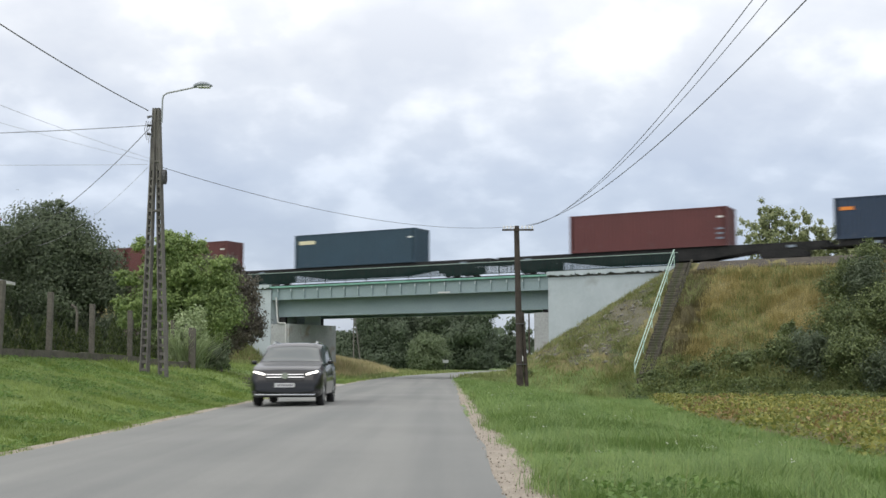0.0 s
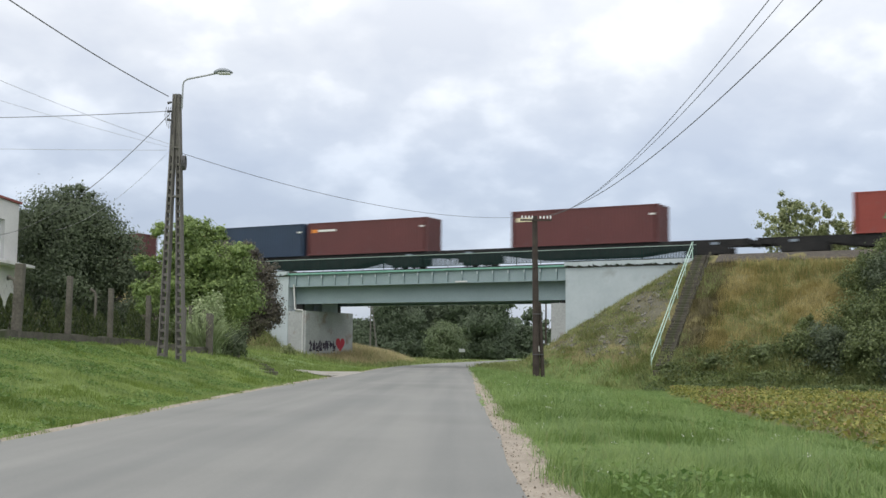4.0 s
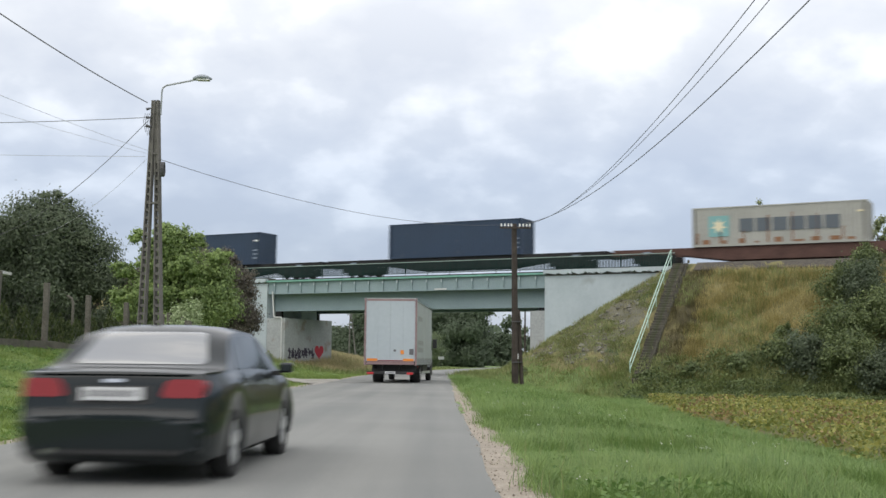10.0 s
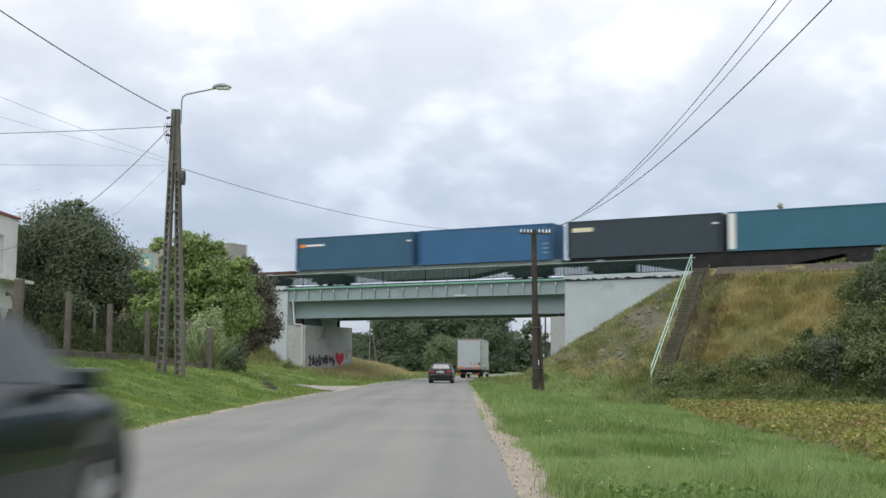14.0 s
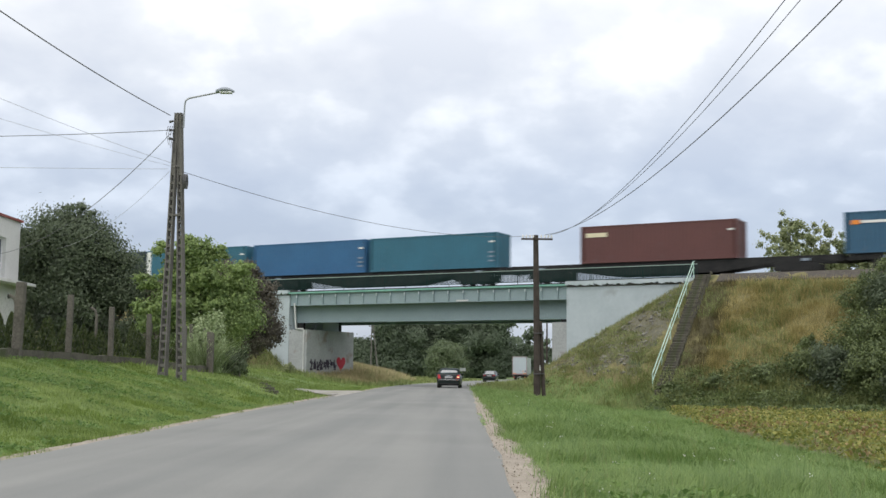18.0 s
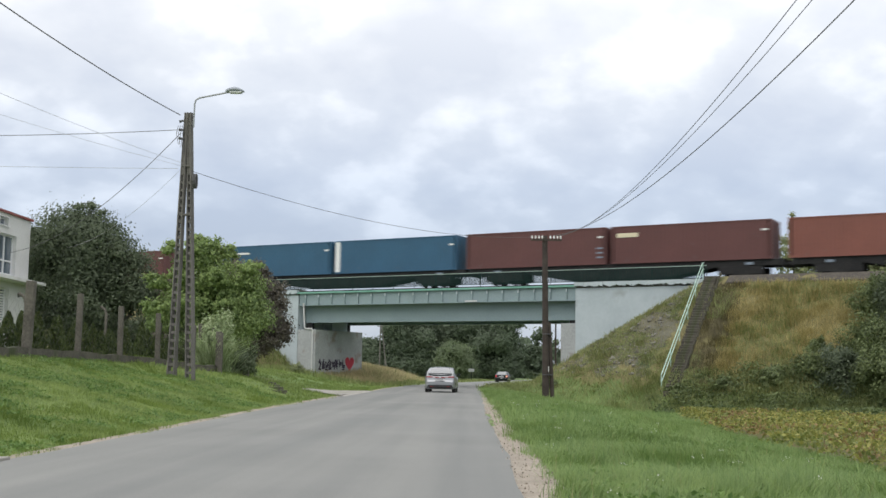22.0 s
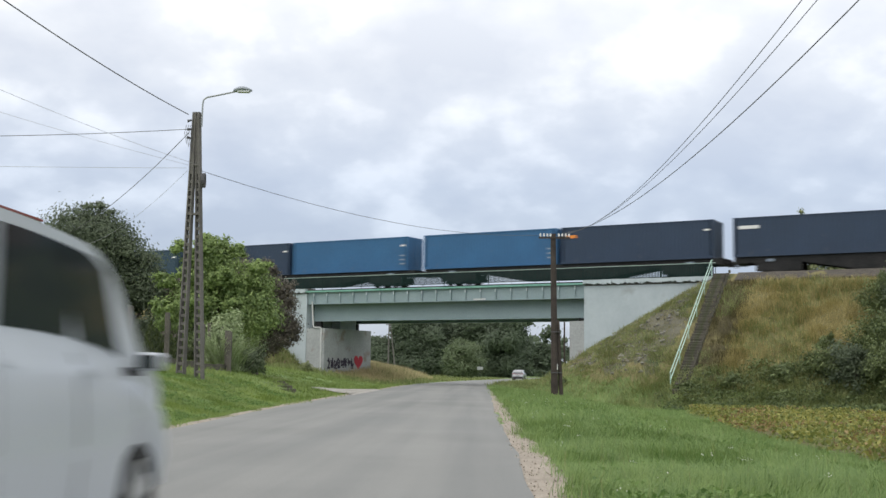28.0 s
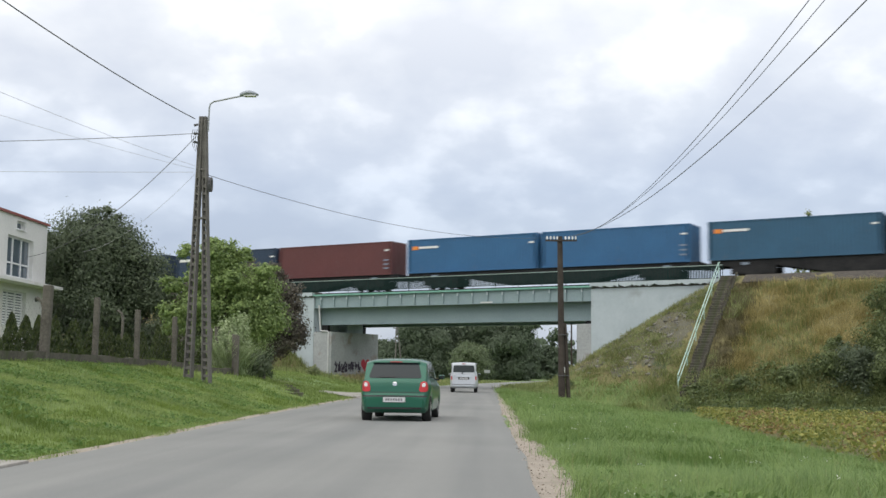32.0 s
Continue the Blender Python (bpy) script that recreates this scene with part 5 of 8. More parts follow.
make_tree("walnut_tree", -11.7, 51.5, 1.6, [(-13.6, 51.4, 3.5, 0.9, 1.0, 0.8), (-12.1, 51.6, 5.5, 1.2, 1.3, 1.2), (-10.5, 51.8, 4.7, 1.1, 1.2, 1.1), (-12.7, 51.6, 4.1, 1.1, 1.2, 1.1), (-10.2, 51.6, 3.6, 1.2, 1.3, 1.2), (-11.6, 51.4, 3.2, 1.6, 1.4, 1.4)] + [(-11.8 + 2.6 * math.cos(k * 2.39996) * (0.35 + 0.65 * ((k * 7) % 16) / 16), 51.2 + 0.9 * math.sin(k * 2.39996), 2.5 + 4.2 * k / 17 + 0.3 * math.sin(k * 5.1), 0.62 - 0.012 * k, 0.7, 0.36) for k in range(18)] + [(-12.3, 51.4, 6.75, 0.5, 0.5, 0.4), (-11.7, 51.5, 6.5, 0.6, 0.6, 0.45), (-13.0, 51.5, 6.1, 0.55, 0.5, 0.4)], 60000, 0.08, LEAF_WALNUT, "light green young walnut tree behind the fence", 5, 0.16, clump=0.2)
make_tree("purple_tree", -12.4, 64.0, 2.0, [(-12.8, 64, 6.0, 1.3, 1.6, 1.3), (-12.0, 64, 4.9, 1.3, 1.5, 1.4), (-13.6, 64, 4.4, 1.5, 1.5, 1.7), (-11.3, 63.6, 3.7, 1.3, 1.3, 1.3), (-11.3, 63.6, 5.2, 1.1, 1.0, 1.0), (-12.9, 63.8, 2.9, 1.6, 1.5, 1.3), (-11.5, 63.6, 2.9, 1.0, 0.9, 0.8), (-10.6, 63.6, 3.2, 0.7, 0.8, 0.8), (-11.9, 63.4, 6.4, 0.8, 0.9, 0.7)], 52000, 0.085, LEAF_RED, "dark purple-leaved plum tree beside the bridge", 7, 0.18, clump=0.17)
make_tree("dark_tree", -14.6, 66.0, 2.5, [(-14.6, 66, 5.0, 1.8, 1.8, 1.8), (-16.3, 66, 4.6, 1.7, 1.8, 2.0), (-13.6, 66, 3.2, 1.8, 1.8, 1.8), (-15.6, 65.5, 2.6, 2.2, 1.8, 1.6), (-17.6, 65.8, 3.0, 1.7, 1.8, 1.8)], 26000, 0.11, LEAF_RED, "dark reddish tree among the garden trees", 9, 0.2)
# thin trees that stand behind the railway
for tx, ty, top, wide, sd in ((32.2, 113, 17.6, 2.4, 21), (35.5, 114, 16.6, 2.2, 22), (39.8, 113, 16.5, 1.8, 23), (37.6, 116, 15.4, 2.2, 24), (43.5, 114, 16.2, 2.3, 25)):
    make_tree("slender_tree", tx, ty, 8.0, [(tx, ty, top - 2.0, wide * 0.6, wide * 0.6, 2.0), (tx + 0.9, ty, top - 3.4, wide * 0.8, wide * 0.7, 1.8), (tx - 1.1, ty, top - 3.8, wide * 0.8, wide * 0.7, 1.9), (tx, ty, top - 5.6, wide, wide * 0.9, 2.0), (tx + 0.3, ty, top - 8.2, wide, wide, 2.6)], 8500, 0.17, LEAF_YELLOW, "slender yellowish-green tree behind the railway", sd, 0.2, base=0.0)


def track_to_world(u, n):
    w = TRACK @ Vector((u, n, 0))
    return w.x, w.y


def make_bush(name, x, y, r, tall, count, leaf, mat, words, seed, group=""):
    z = ground_height(x, y)
    rng = random.Random(seed)
    lobes = []
    for k in range(5):
        a = 2 * math.pi * k / 5 + rng.random()
        q = rng.uniform(0.2, 0.6)
        lobes.append((r * q * math.cos(a), r * q * math.sin(a), tall * rng.uniform(0.3, 0.62), r * rng.uniform(0.4, 0.6), r * rng.uniform(0.4, 0.6), tall * rng.uniform(0.34, 0.48)))
    lobes.append((0, 0, tall * 0.65, r * 0.5, r * 0.5, tall * 0.34))
    t = thing(name, Matrix.Translation((x, y, z - 0.1)), words, "bush", group)
    pts, ways = crown_points(lobes, count, 0.4, 0.2, seed)
    ob = new("foliage", cards("foliage", pts, leaf, mat, facing=ways))
    ob.parent = t
    bm = bmesh.new()
    for k in range(5):
        l = lobes[k]
        pipe(bm, [(0.06 * k - 0.1, 0, 0), (l[0] * 0.5, l[1] * 0.5, l[2] * 0.6), l[:3]], 0.03, 5)
    part("stems", bm, BARK, t)


# dark scrub on the embankment
for u, n, r, h, m, sd in ((31.0, -8.2, 1.5, 2.4, LEAF_GREEN, 31), (32.5, -9.5, 2.0, 3.0, LEAF_DARK, 32), (31.6, -12.8, 1.9, 2.7, LEAF_GREEN, 34), (34.5, -12.0, 2.3, 3.1, LEAF_GREEN, 35), (29.6, -13.6, 1.6, 1.4, LEAF_GREEN, 36),
                          (31.0, -14.8, 1.7, 2.2, LEAF_DARK, 37), (33.5, -15.0, 2.0, 2.5, LEAF_GREEN, 38), (36.0, -9.0, 2.2, 3.0, LEAF_DARK, 39), (32.2, -5.6, 1.1, 1.9, LEAF_GREEN, 40), (27.0, -14.4, 1.0, 1.1, LEAF_GREEN, 41),
                          (24.2, -15.0, 0.9, 0.8, LEAF_GREEN, 42), (35.5, -15.8, 2.0, 2.3, LEAF_DARK, 43), (38.0, -13.5, 2.4, 2.8, LEAF_DARK, 44), (28.4, -11.5, 0.7, 0.9, LEAF_GREEN, 45)):
    bx, by = track_to_world(u + (1.6 if n > -13 else 1.0), n)
    make_bush("scrub_bush", bx, by, r * 1.12, h * 1.2, int(5200 * r), 0.085, m, "dark green scrub bush on the railway embankment", sd, "bushes on the embankment")
for u, n, r, h, sd in ((13.0, -12.6, 0.6, 0.9, 54), (22.6, -15.4, 0.8, 0.8, 56)):
    bx, by = track_to_world(u, n)
    make_bush("weed_bush", bx, by, r, h, 1500, 0.11, LEAF_GREEN, "low green weedy bush at the foot of the embankment", sd, "weeds at the embankment foot")


make_bush("ornamental_bush", -10.95, 49.3, 1.0, 2.45, 6500, 0.075, LEAF_REED, "pale green arching ornamental bush behind the fence", 59)
for bx, by, r, h, sd in ((-12.2, 60.5, 1.3, 1.9, 61), (-13.9, 60.0, 1.4, 2.2, 63)):
    make_bush("garden_bush", bx, by, r, h, int(4200 * r), 0.08, LEAF_DARK, "shaded dark green bush under the plum tree", sd, "bushes under the plum tree")
make_bush("flower_bush", -13.6, 91.2, 0.7, 0.95, 1500, 0.07, LEAF_YELLOW, "small yellow-flowering bush beside the abutment", 58)


# thuja hedge plants behind the fence
def make_thujas():
    rng = random.Random(8)
    n = 900
    shapes = []
    for s in range(3):
        q = RNG.random(n) ** 0.7
        a = RNG.random(n) * 2 * math.pi
        r = 0.36 * (1 - q) ** 0.7 * (0.8 + 0.3 * RNG.random(n))
        pts = np.stack([r * np.cos(a), r * np.sin(a), 0.08 + 1.35 * q], axis=1)
        shapes.append(cards("foliage", pts, 0.07, LEAF_THUJA, long=2.2, lean=np.array([0, 0, 1.4])))
    bm = bmesh.new()
    tube(bm, (0, 0, -0.1), (0, 0, 1.2), 0.03, 0.01, 5)
    stem = finish("stem", bm, BARK)
    for k in range(30):
        y = 27.0 + 0.75 * k + rng.uniform(-0.15, 0.15)
        x = -12.9 + 0.035 * (y - 27) + rng.uniform(-0.15, 0.15)
        s = rng.uniform(0.62, 0.9)
        t = thing("thuja", Matrix.Translation((x, y, ground_height(x, y))) @ Matrix.Rotation(rng.uniform(0, 6), 4, "Z"), "small yellowish-green thuja in a hedge row", "shrub", "thuja hedge")
        t.scale = (s, s, s * rng.uniform(0.9, 1.15))
        piece("foliage", shapes[k % 3], t)
        piece("stem", stem, t)


make_thujas()


# far woods behind the bridge, one mass of leaves on many lobes with trunks
def make_woods():
    rng = random.Random(12)
    lobes = []
    # (x, y, height) of a belt of trees that closes the view along the bend
    for k in range(46):
        q = k / 45
        x = -75 + 92 * q + rng.uniform(-2, 2)
        y = 205 + 30 * math.sin(q * 2.2) + rng.uniform(-8, 8)
        tall = 13.4 + rng.uniform(-1.5, 1.2)
        if x < -18.6:
            tall = 6.2 + rng.uniform(-0.8, 0.6)
        if x > 9.5:
            tall = 11.0
        if x > 8.0:
            continue
        for j in range(4):
            lobes.append((x + rng.uniform(-2.4, 2.4), y + rng.uniform(-3, 3), tall * (0.18 + 0.2 * j), 3.2 - 0.35 * j, 3.2, 2.4))
        lobes.append((x, y, tall - 1.7, 2.0, 2.2, 1.7))
    pts, ways = crown_points([l for l in lobes if l[0] > -40], 230000, 0.45, 0.3, 5)
    core, _ = crown_points([(l[0], l[1] + 3, l[2], l[3], l[4], l[5]) for l in lobes if l[0] > -40], 26000, 0.1, 0.35, 6)
    tagged(new("far_woods", cards("far_woods", core, 1.0, LEAF_WOODS)), "shaded inner foliage of the belt of trees", "woods", "", "stuff")
    tagged(new("far_woods", cards("far_woods", pts, 0.25, LEAF_WOODS, facing=ways)), "dark green belt of deciduous trees behind the bridge", "woods", "", "stuff")
    lobes = []
    for k in range(60):
        x = -160 + 7.5 * k + rng.uniform(-3, 3)
        y = 330 + rng.uniform(-15, 15)
        tall = rng.uniform(9, 14)
        lobes += [(x, y, tall * 0.35, 5.5, 5, tall * 0.36), (x + rng.uniform(-2, 2), y, tall * 0.75, 3.8, 4, tall * 0.24)]
    # hedges on both sides of the road where it leaves the view
    for k in range(9):
        lobes += [(8.5 + 1.1 * k, 290 + rng.uniform(-2, 2), 1.6 + 0.2 * (k % 3), 1.6, 1.6, 1.9), (19.0 + 1.3 * k, 246 + rng.uniform(-2, 2), 1.5 + 0.25 * (k % 4), 1.5, 1.5, 1.8)]
    pts, ways = crown_points(lobes, 38000, 0.5, 0.2, 6)
    tagged(new("distant_woods", cards("distant_woods", pts, 0.9, LEAF_WOODS, facing=ways)), "distant line of trees on the horizon", "woods", "", "stuff")


make_woods()
make_tree("round_tree", -2.2, 172.0, 1.0, [(-2.2, 172, 4.2, 2.0, 2.2, 1.8), (-3.3, 172, 3.0, 1.8, 2.2, 1.9), (-0.9, 172, 3.0, 1.8, 2.2, 1.9), (-2.2, 171.5, 1.8, 2.7, 2.4, 1.6)], 22000, 0.16, LEAF_ROUND, "round green tree in front of the woods", 71, 0.2, clump=0.2)
make_tree("round_tree", 15.5, 232.0, 2.0, [(14.6, 232, 5.6, 2.4, 2.4, 2.2), (13.5, 232, 3.6, 2.4, 2.4, 2.4), (16.6, 232, 4.4, 2.2, 2.4, 2.2), (18.6, 232, 3.4, 2.2, 2.4, 2.2)], 4500, 0.45, LEAF_WOODS, "green tree beyond the bend", 72, 0.2)


# ---- grass, weeds and the crop: stuff ----
def blades(name, xy, tall, wide, per, mat, words, spread=0.06, droop=0.35, category="grass", tufts=0.0, simple=False):
    """Grass blades in bunches; tufts makes the bunches uneven in height and lets each lean its own way."""
    pts = np.asarray(xy)
    n = len(pts) * per
    base = np.repeat(np.array([(x, y, ground_height(x, y)) for x, y in pts]), per, axis=0)
    base[:, :2] += RNG.normal(size=(n, 2)) * spread
    ang = RNG.random(n) * 2 * math.pi
    h = tall * RNG.uniform(0.45, 1.25, n)
    if tufts:
        field = np.array([(noise.noise((x * 1.1, y * 1.1, 31.0)) + 0.6 * noise.noise((x * 0.3, y * 0.3, 37.0)), noise.noise((x * 0.5, y * 0.5, 43.0))) for x, y in pts])
        h *= np.clip(1 + tufts * np.repeat(field[:, 0], per), 0.35, 2.2)
        ang = 0.45 * (ang - math.pi) + 7.0 * np.repeat(field[:, 1], per)
    lean = droop * RNG.random(n) * h
    side = np.stack([np.cos(ang), np.sin(ang), np.zeros(n)], 1)
    out = np.stack([-np.sin(ang), np.cos(ang), np.zeros(n)], 1)
    w = wide * RNG.uniform(0.7, 1.3, (n, 1))
    if simple:
        # far off, a blade is one narrow triangle
        v = np.stack([base - side * w * 0.68 - [0, 0, 0.02], base + side * w * 0.68 - [0, 0, 0.02], base + out * lean[:, None] + np.array([0, 0, 1.0]) * h[:, None]], 1)
        me = bpy.data.meshes.new(name)
        me.vertices.add(3 * n)
        me.vertices.foreach_set("co", v.reshape(-1))
        me.loops.add(3 * n)
        me.loops.foreach_set("vertex_index", np.arange(3 * n, dtype=np.int32))
        me.polygons.add(n)
        me.polygons.foreach_set("loop_start", np.arange(0, 3 * n, 3, dtype=np.int32))
        me.update(calc_edges=True)
        me.materials.append(mat)
        return tagged(new(name, me), words, category, "", "stuff")
    v = np.empty((n, 5, 3))
    mid = base + out * (lean * 0.35)[:, None] + np.array([0, 0, 1.0]) * (h * 0.6)[:, None]
    v[:, 0] = base - side * w / 2 - [0, 0, 0.02]
    v[:, 1] = base + side * w / 2 - [0, 0, 0.02]
    v[:, 2] = mid + side * w * 0.4
    v[:, 3] = base + out * lean[:, None] + np.array([0, 0, 1.0]) * h[:, None]
    v[:, 4] = mid - side * w * 0.4
    me = bpy.data.meshes.new(name)
    me.vertices.add(5 * n)
    me.vertices.foreach_set("co", v.reshape(-1))
    k = np.arange(n, dtype=np.int32)[:, None] * 5
    loops = np.concatenate([k, k + 1, k + 2, k + 4, k + 4, k + 2, k + 3], axis=1)
    me.loops.add(7 * n)
    me.loops.foreach_set("vertex_index", loops.reshape(-1))
    me.polygons.add(2 * n)
    st = np.stack([np.arange(n) * 7, np.arange(n) * 7 + 4], 1).reshape(-1).astype(np.int32)
    me.polygons.foreach_set("loop_start", st)
    me.update(calc_edges=True)
    me.materials.append(mat)
    tagged(new(name, me), words, category, "", "stuff")


def scatter(count, x0, x1, y0, y1, keep, power=1.0):
    """Places in a rectangle, denser towards the near end, that satisfy keep(x, y)."""
    out = []
    rng = random.Random(count)
    while len(out) < count:
        x = rng.uniform(x0, x1)
        y = y0 + (y1 - y0) * rng.random() ** power
        if keep(x, y):
            out.append((x, y))
    return out


def off_road(x, y, gap=0.25):
    return abs(x - road_middle(y)) > HALF_ROAD + gap + 0.25 * noise.noise((x * 0.8, y * 0.8, 2.0))


def verge(x, y):
    return off_road(x, y, 0.42 * (1 - 0.7 * ease(y, 30, 70))) and x > road_middle(y) and not is_field(x, y, noise.noise((x * 0.4, y * 0.4, 11.0))) and embankment(*(TRACK_INV @ Vector((x, y, 0))).xy) < (1.3 if (TRACK_INV @ Vector((x, y, 0))).x < 15 else 0.3)


def patch(x, y, s, a):
    return noise.noise((x * s, y * s, a)) > random.uniform(-0.5, 0.3)


blades("verge_grass", scatter(17000, 0.8, 10.5, 6.5, 24, verge, 1.5), 0.17, 0.0065, 13, BLADE_FRESH, "lush green verge grass", 0.09, 1.6, tufts=1.0)
blades("verge_grass", scatter(19000, 0.8, 15, 20, 92, verge, 1.3), 0.17, 0.014, 9, BLADE_FRESH, "lush green verge grass farther along", 0.14, 1.3, tufts=1.0, simple=True)
blades("verge_weeds", scatter(2000, 0.9, 13, 6.5, 60, lambda x, y: verge(x, y) and patch(x, y, 0.5, 4.0), 1.4), 0.26, 0.010, 9, BLADE_FRESH, "taller weeds in the verge", 0.1, 1.3, tufts=0.8)
blades("verge_dry_grass", scatter(700, 0.9, 12, 6.5, 60, lambda x, y: verge(x, y) and patch(x, y, 0.35, 14.0), 1.4), 0.32, 0.0035, 3, BLADE_DRY, "thin dry seed stalks in the verge", 0.1, 0.8)


def make_herbs():
    """Low broad-leaved weeds between the grass of the verge and of the bank."""
    for name, mat, words, xy in (("verge_herbs", LEAF_HERB, "low broad-leaved weeds in the verge", scatter(2600, 0.8, 12, 7, 60, lambda x, y: verge(x - 0.3, y) and noise.noise((x * 0.55, y * 0.55, 51.0)) > 0.02, 1.4)),
                                 ("bank_herbs", LEAF_HERB, "low broad-leaved weeds in the mown bank", scatter(2400, -12, -5.2, 12, 44, lambda x, y: bank(x + 0.3, y) and noise.noise((x * 0.5, y * 0.5, 57.0)) > 0.0, 1.3))):
        low = np.array([(x, y, ground_height(x, y)) for x, y in xy])
        c = np.repeat(low, 16, axis=0)
        c += np.stack([RNG.normal(size=len(c)) * 0.09, RNG.normal(size=len(c)) * 0.09, RNG.uniform(0.02, 0.15 if "verge" in name else 0.07, len(c))], 1)
        tagged(new(name, cards(name, c, 0.034, mat, flat=0.6, long=1.7)), words, "weeds", "", "stuff")


blades("striped_grass", [(-10.9 + 0.45 * math.cos(k * 2.4) * (k / 16) ** 0.5, 49.2 + 0.5 * math.sin(k * 2.4) * (k / 16) ** 0.5) for k in range(16)], 1.35, 0.03, 60, LEAF_REED, "pale striped ornamental grass clump behind the fence", 0.2, 2.0, "ornamental grass")
drive_way = lambda x, y: -9.1 < x < -5.3 and 51.6 + 8.2 * (-5.55 - x) / 3.4 < y < 66.7 - 2.2 * (-5.55 - x) / 3.4
bank = lambda x, y: x < road_middle(y) - left_half(y) - 0.12 - 0.15 * noise.noise((x * 0.8, y * 0.8, 2.0)) and not drive_way(x, y)
blades("bank_grass", scatter(21000, -12.0, -5.0, 11, 40, bank, 1.3), 0.075, 0.010, 8, BLADE_BANK, "short mown grass on the bank", 0.07, 1.3, tufts=0.9, simple=True)
blades("bank_grass", scatter(12000, -22, -5.5, 38, 100, bank, 1.2), 0.12, 0.026, 7, BLADE_BANK, "short grass on the bank farther along", 0.15, 1.0, tufts=0.7, simple=True)
make_herbs()
slope = lambda lo, hi: (lambda x, y: lo < (TRACK_INV @ Vector((x, y, 0))).x < hi and 0.2 < embankment(*(TRACK_INV @ Vector((x, y, 0))).xy) < TOP - 0.62 and (TRACK_INV @ Vector((x, y, 0))).y < 0 and not 20.55 < (TRACK_INV @ Vector((x, y, 0))).x - 0.095 * max(0.0, -3.4 - (TRACK_INV @ Vector((x, y, 0))).y) < 21.6)
blades("slope_dry_grass", scatter(11000, 6, 46, 48, 90, lambda x, y: slope(22.3, 44)(x, y) and (TRACK_INV @ Vector((x, y, 0))).x > 23.1 - 0.12 * (3.4 + (TRACK_INV @ Vector((x, y, 0))).y) + 0.4 * noise.noise((x, y, 71.0)) and (noise.noise((x * 0.3, y * 0.3, 7.0)) > -0.15 or random.random() < 0.3)), 0.42, 0.02, 8, BLADE_GOLD, "tall dry yellow grass on the embankment", 0.2, 0.8, tufts=0.9, simple=True)
blades("slope_weeds", scatter(5200, -2, 30, 60, 95, lambda x, y: slope(2, 21.8)(x, y) and ((TRACK_INV @ Vector((x, y, 0))).x > 15 or embankment(*(TRACK_INV @ Vector((x, y, 0))).xy) > 1.4) and noise.noise((x * 0.25, y * 0.25, 17.0)) > -0.05), 0.17, 0.028, 6, BLADE_WEED, "green weeds on the stony slope", 0.2, 1.0, tufts=1.0, simple=True)
blades("slope_weeds", scatter(6500, 6, 46, 48, 95, lambda x, y: slope(21.8, 44)(x, y) and noise.noise((x * 0.25, y * 0.25, 17.0)) > -0.05), 0.32, 0.03, 6, BLADE_WEED, "green weeds on the embankment", 0.22, 1.0, tufts=1.0, simple=True)
blades("slope_sorrel", scatter(1500, 6, 30, 60, 90, lambda x, y: slope(21.9, 25.5)(x, y) and (TRACK_INV @ Vector((x, y, 0))).x < 23.4 - 0.12 * (3.4 + (TRACK_INV @ Vector((x, y, 0))).y)), 0.3, 0.02, 7, BLADE_SORREL, "brownish withered weeds beside the stairs", 0.18, 1.0, tufts=0.8, simple=True)
blades("slope_mixed_grass", scatter(4200, 2, 24, 60, 95, slope(6, 21.8)), 0.15, 0.02, 6, BLADE_DRY, "sparse dry grass on the stony slope", 0.2, 0.9, tufts=0.9, simple=True)
blades("foot_weeds", scatter(6000, 5, 40, 45, 88, lambda x, y: -1.0 < embankment(*(TRACK_INV @ Vector((x, y, 0))).xy) < 1.3 and random.random() < ease((TRACK_INV @ Vector((x, y, 0))).x, 16.0, 26.0)), 0.38, 0.035, 7, BLADE_WEED, "rank green weeds at the embankment foot", 0.25, 1.0, tufts=0.8, simple=True)
blades("foot_weeds", scatter(3200, 2, 22, 58, 92, lambda x, y: -1.6 < embankment(*(TRACK_INV @ Vector((x, y, 0))).xy) < 1.6 and 6 < (TRACK_INV @ Vector((x, y, 0))).x < 22 and off_road(x, y, 0.8)), 0.2, 0.03, 7, BLADE_WEED, "low green weeds at the end of the embankment", 0.25, 1.1, tufts=1.2, simple=True)


def make_brambles():
    """A rank cover of brambles and nettles at the embankment's foot, higher towards the far end."""
    def foot(x, y):
        w = TRACK_INV @ Vector((x, y, 0))
        e = embankment(w.x, w.y)
        jag = noise.noise((x * 0.35, y * 0.35, 61.0))
        return random.random() < ease(w.x, 19.5, 27.0) and w.x > 20.0 + 3.0 * jag and -2.6 + 1.0 * jag < e < 1.2 + 1.6 * jag + 0.18 * max(0.0, w.x - 25) and x > road_middle(y) + HALF_ROAD + 2.5
    xy = scatter(3000, 7, 42, 45, 86, foot)
    low = np.array([(x, y, ground_height(x, y)) for x, y in xy])
    tall = np.array([0.42 + 0.5 * noise.noise((x * 0.5, y * 0.5, 67.0)) for x, y in xy])
    per = 34
    c = np.repeat(low, per, axis=0)
    up = np.repeat(tall, per) * RNG.random(len(c)) ** 0.7
    c += np.stack([RNG.normal(size=len(c)) * 0.26, RNG.normal(size=len(c)) * 0.26, up], 1)
    tagged(new("bramble_cover", cards("bramble_cover", c, 0.1, LEAF_BRAMBLE, flat=0.3, long=1.5)), "rank green brambles and nettles at the embankment foot", "brambles", "", "stuff")


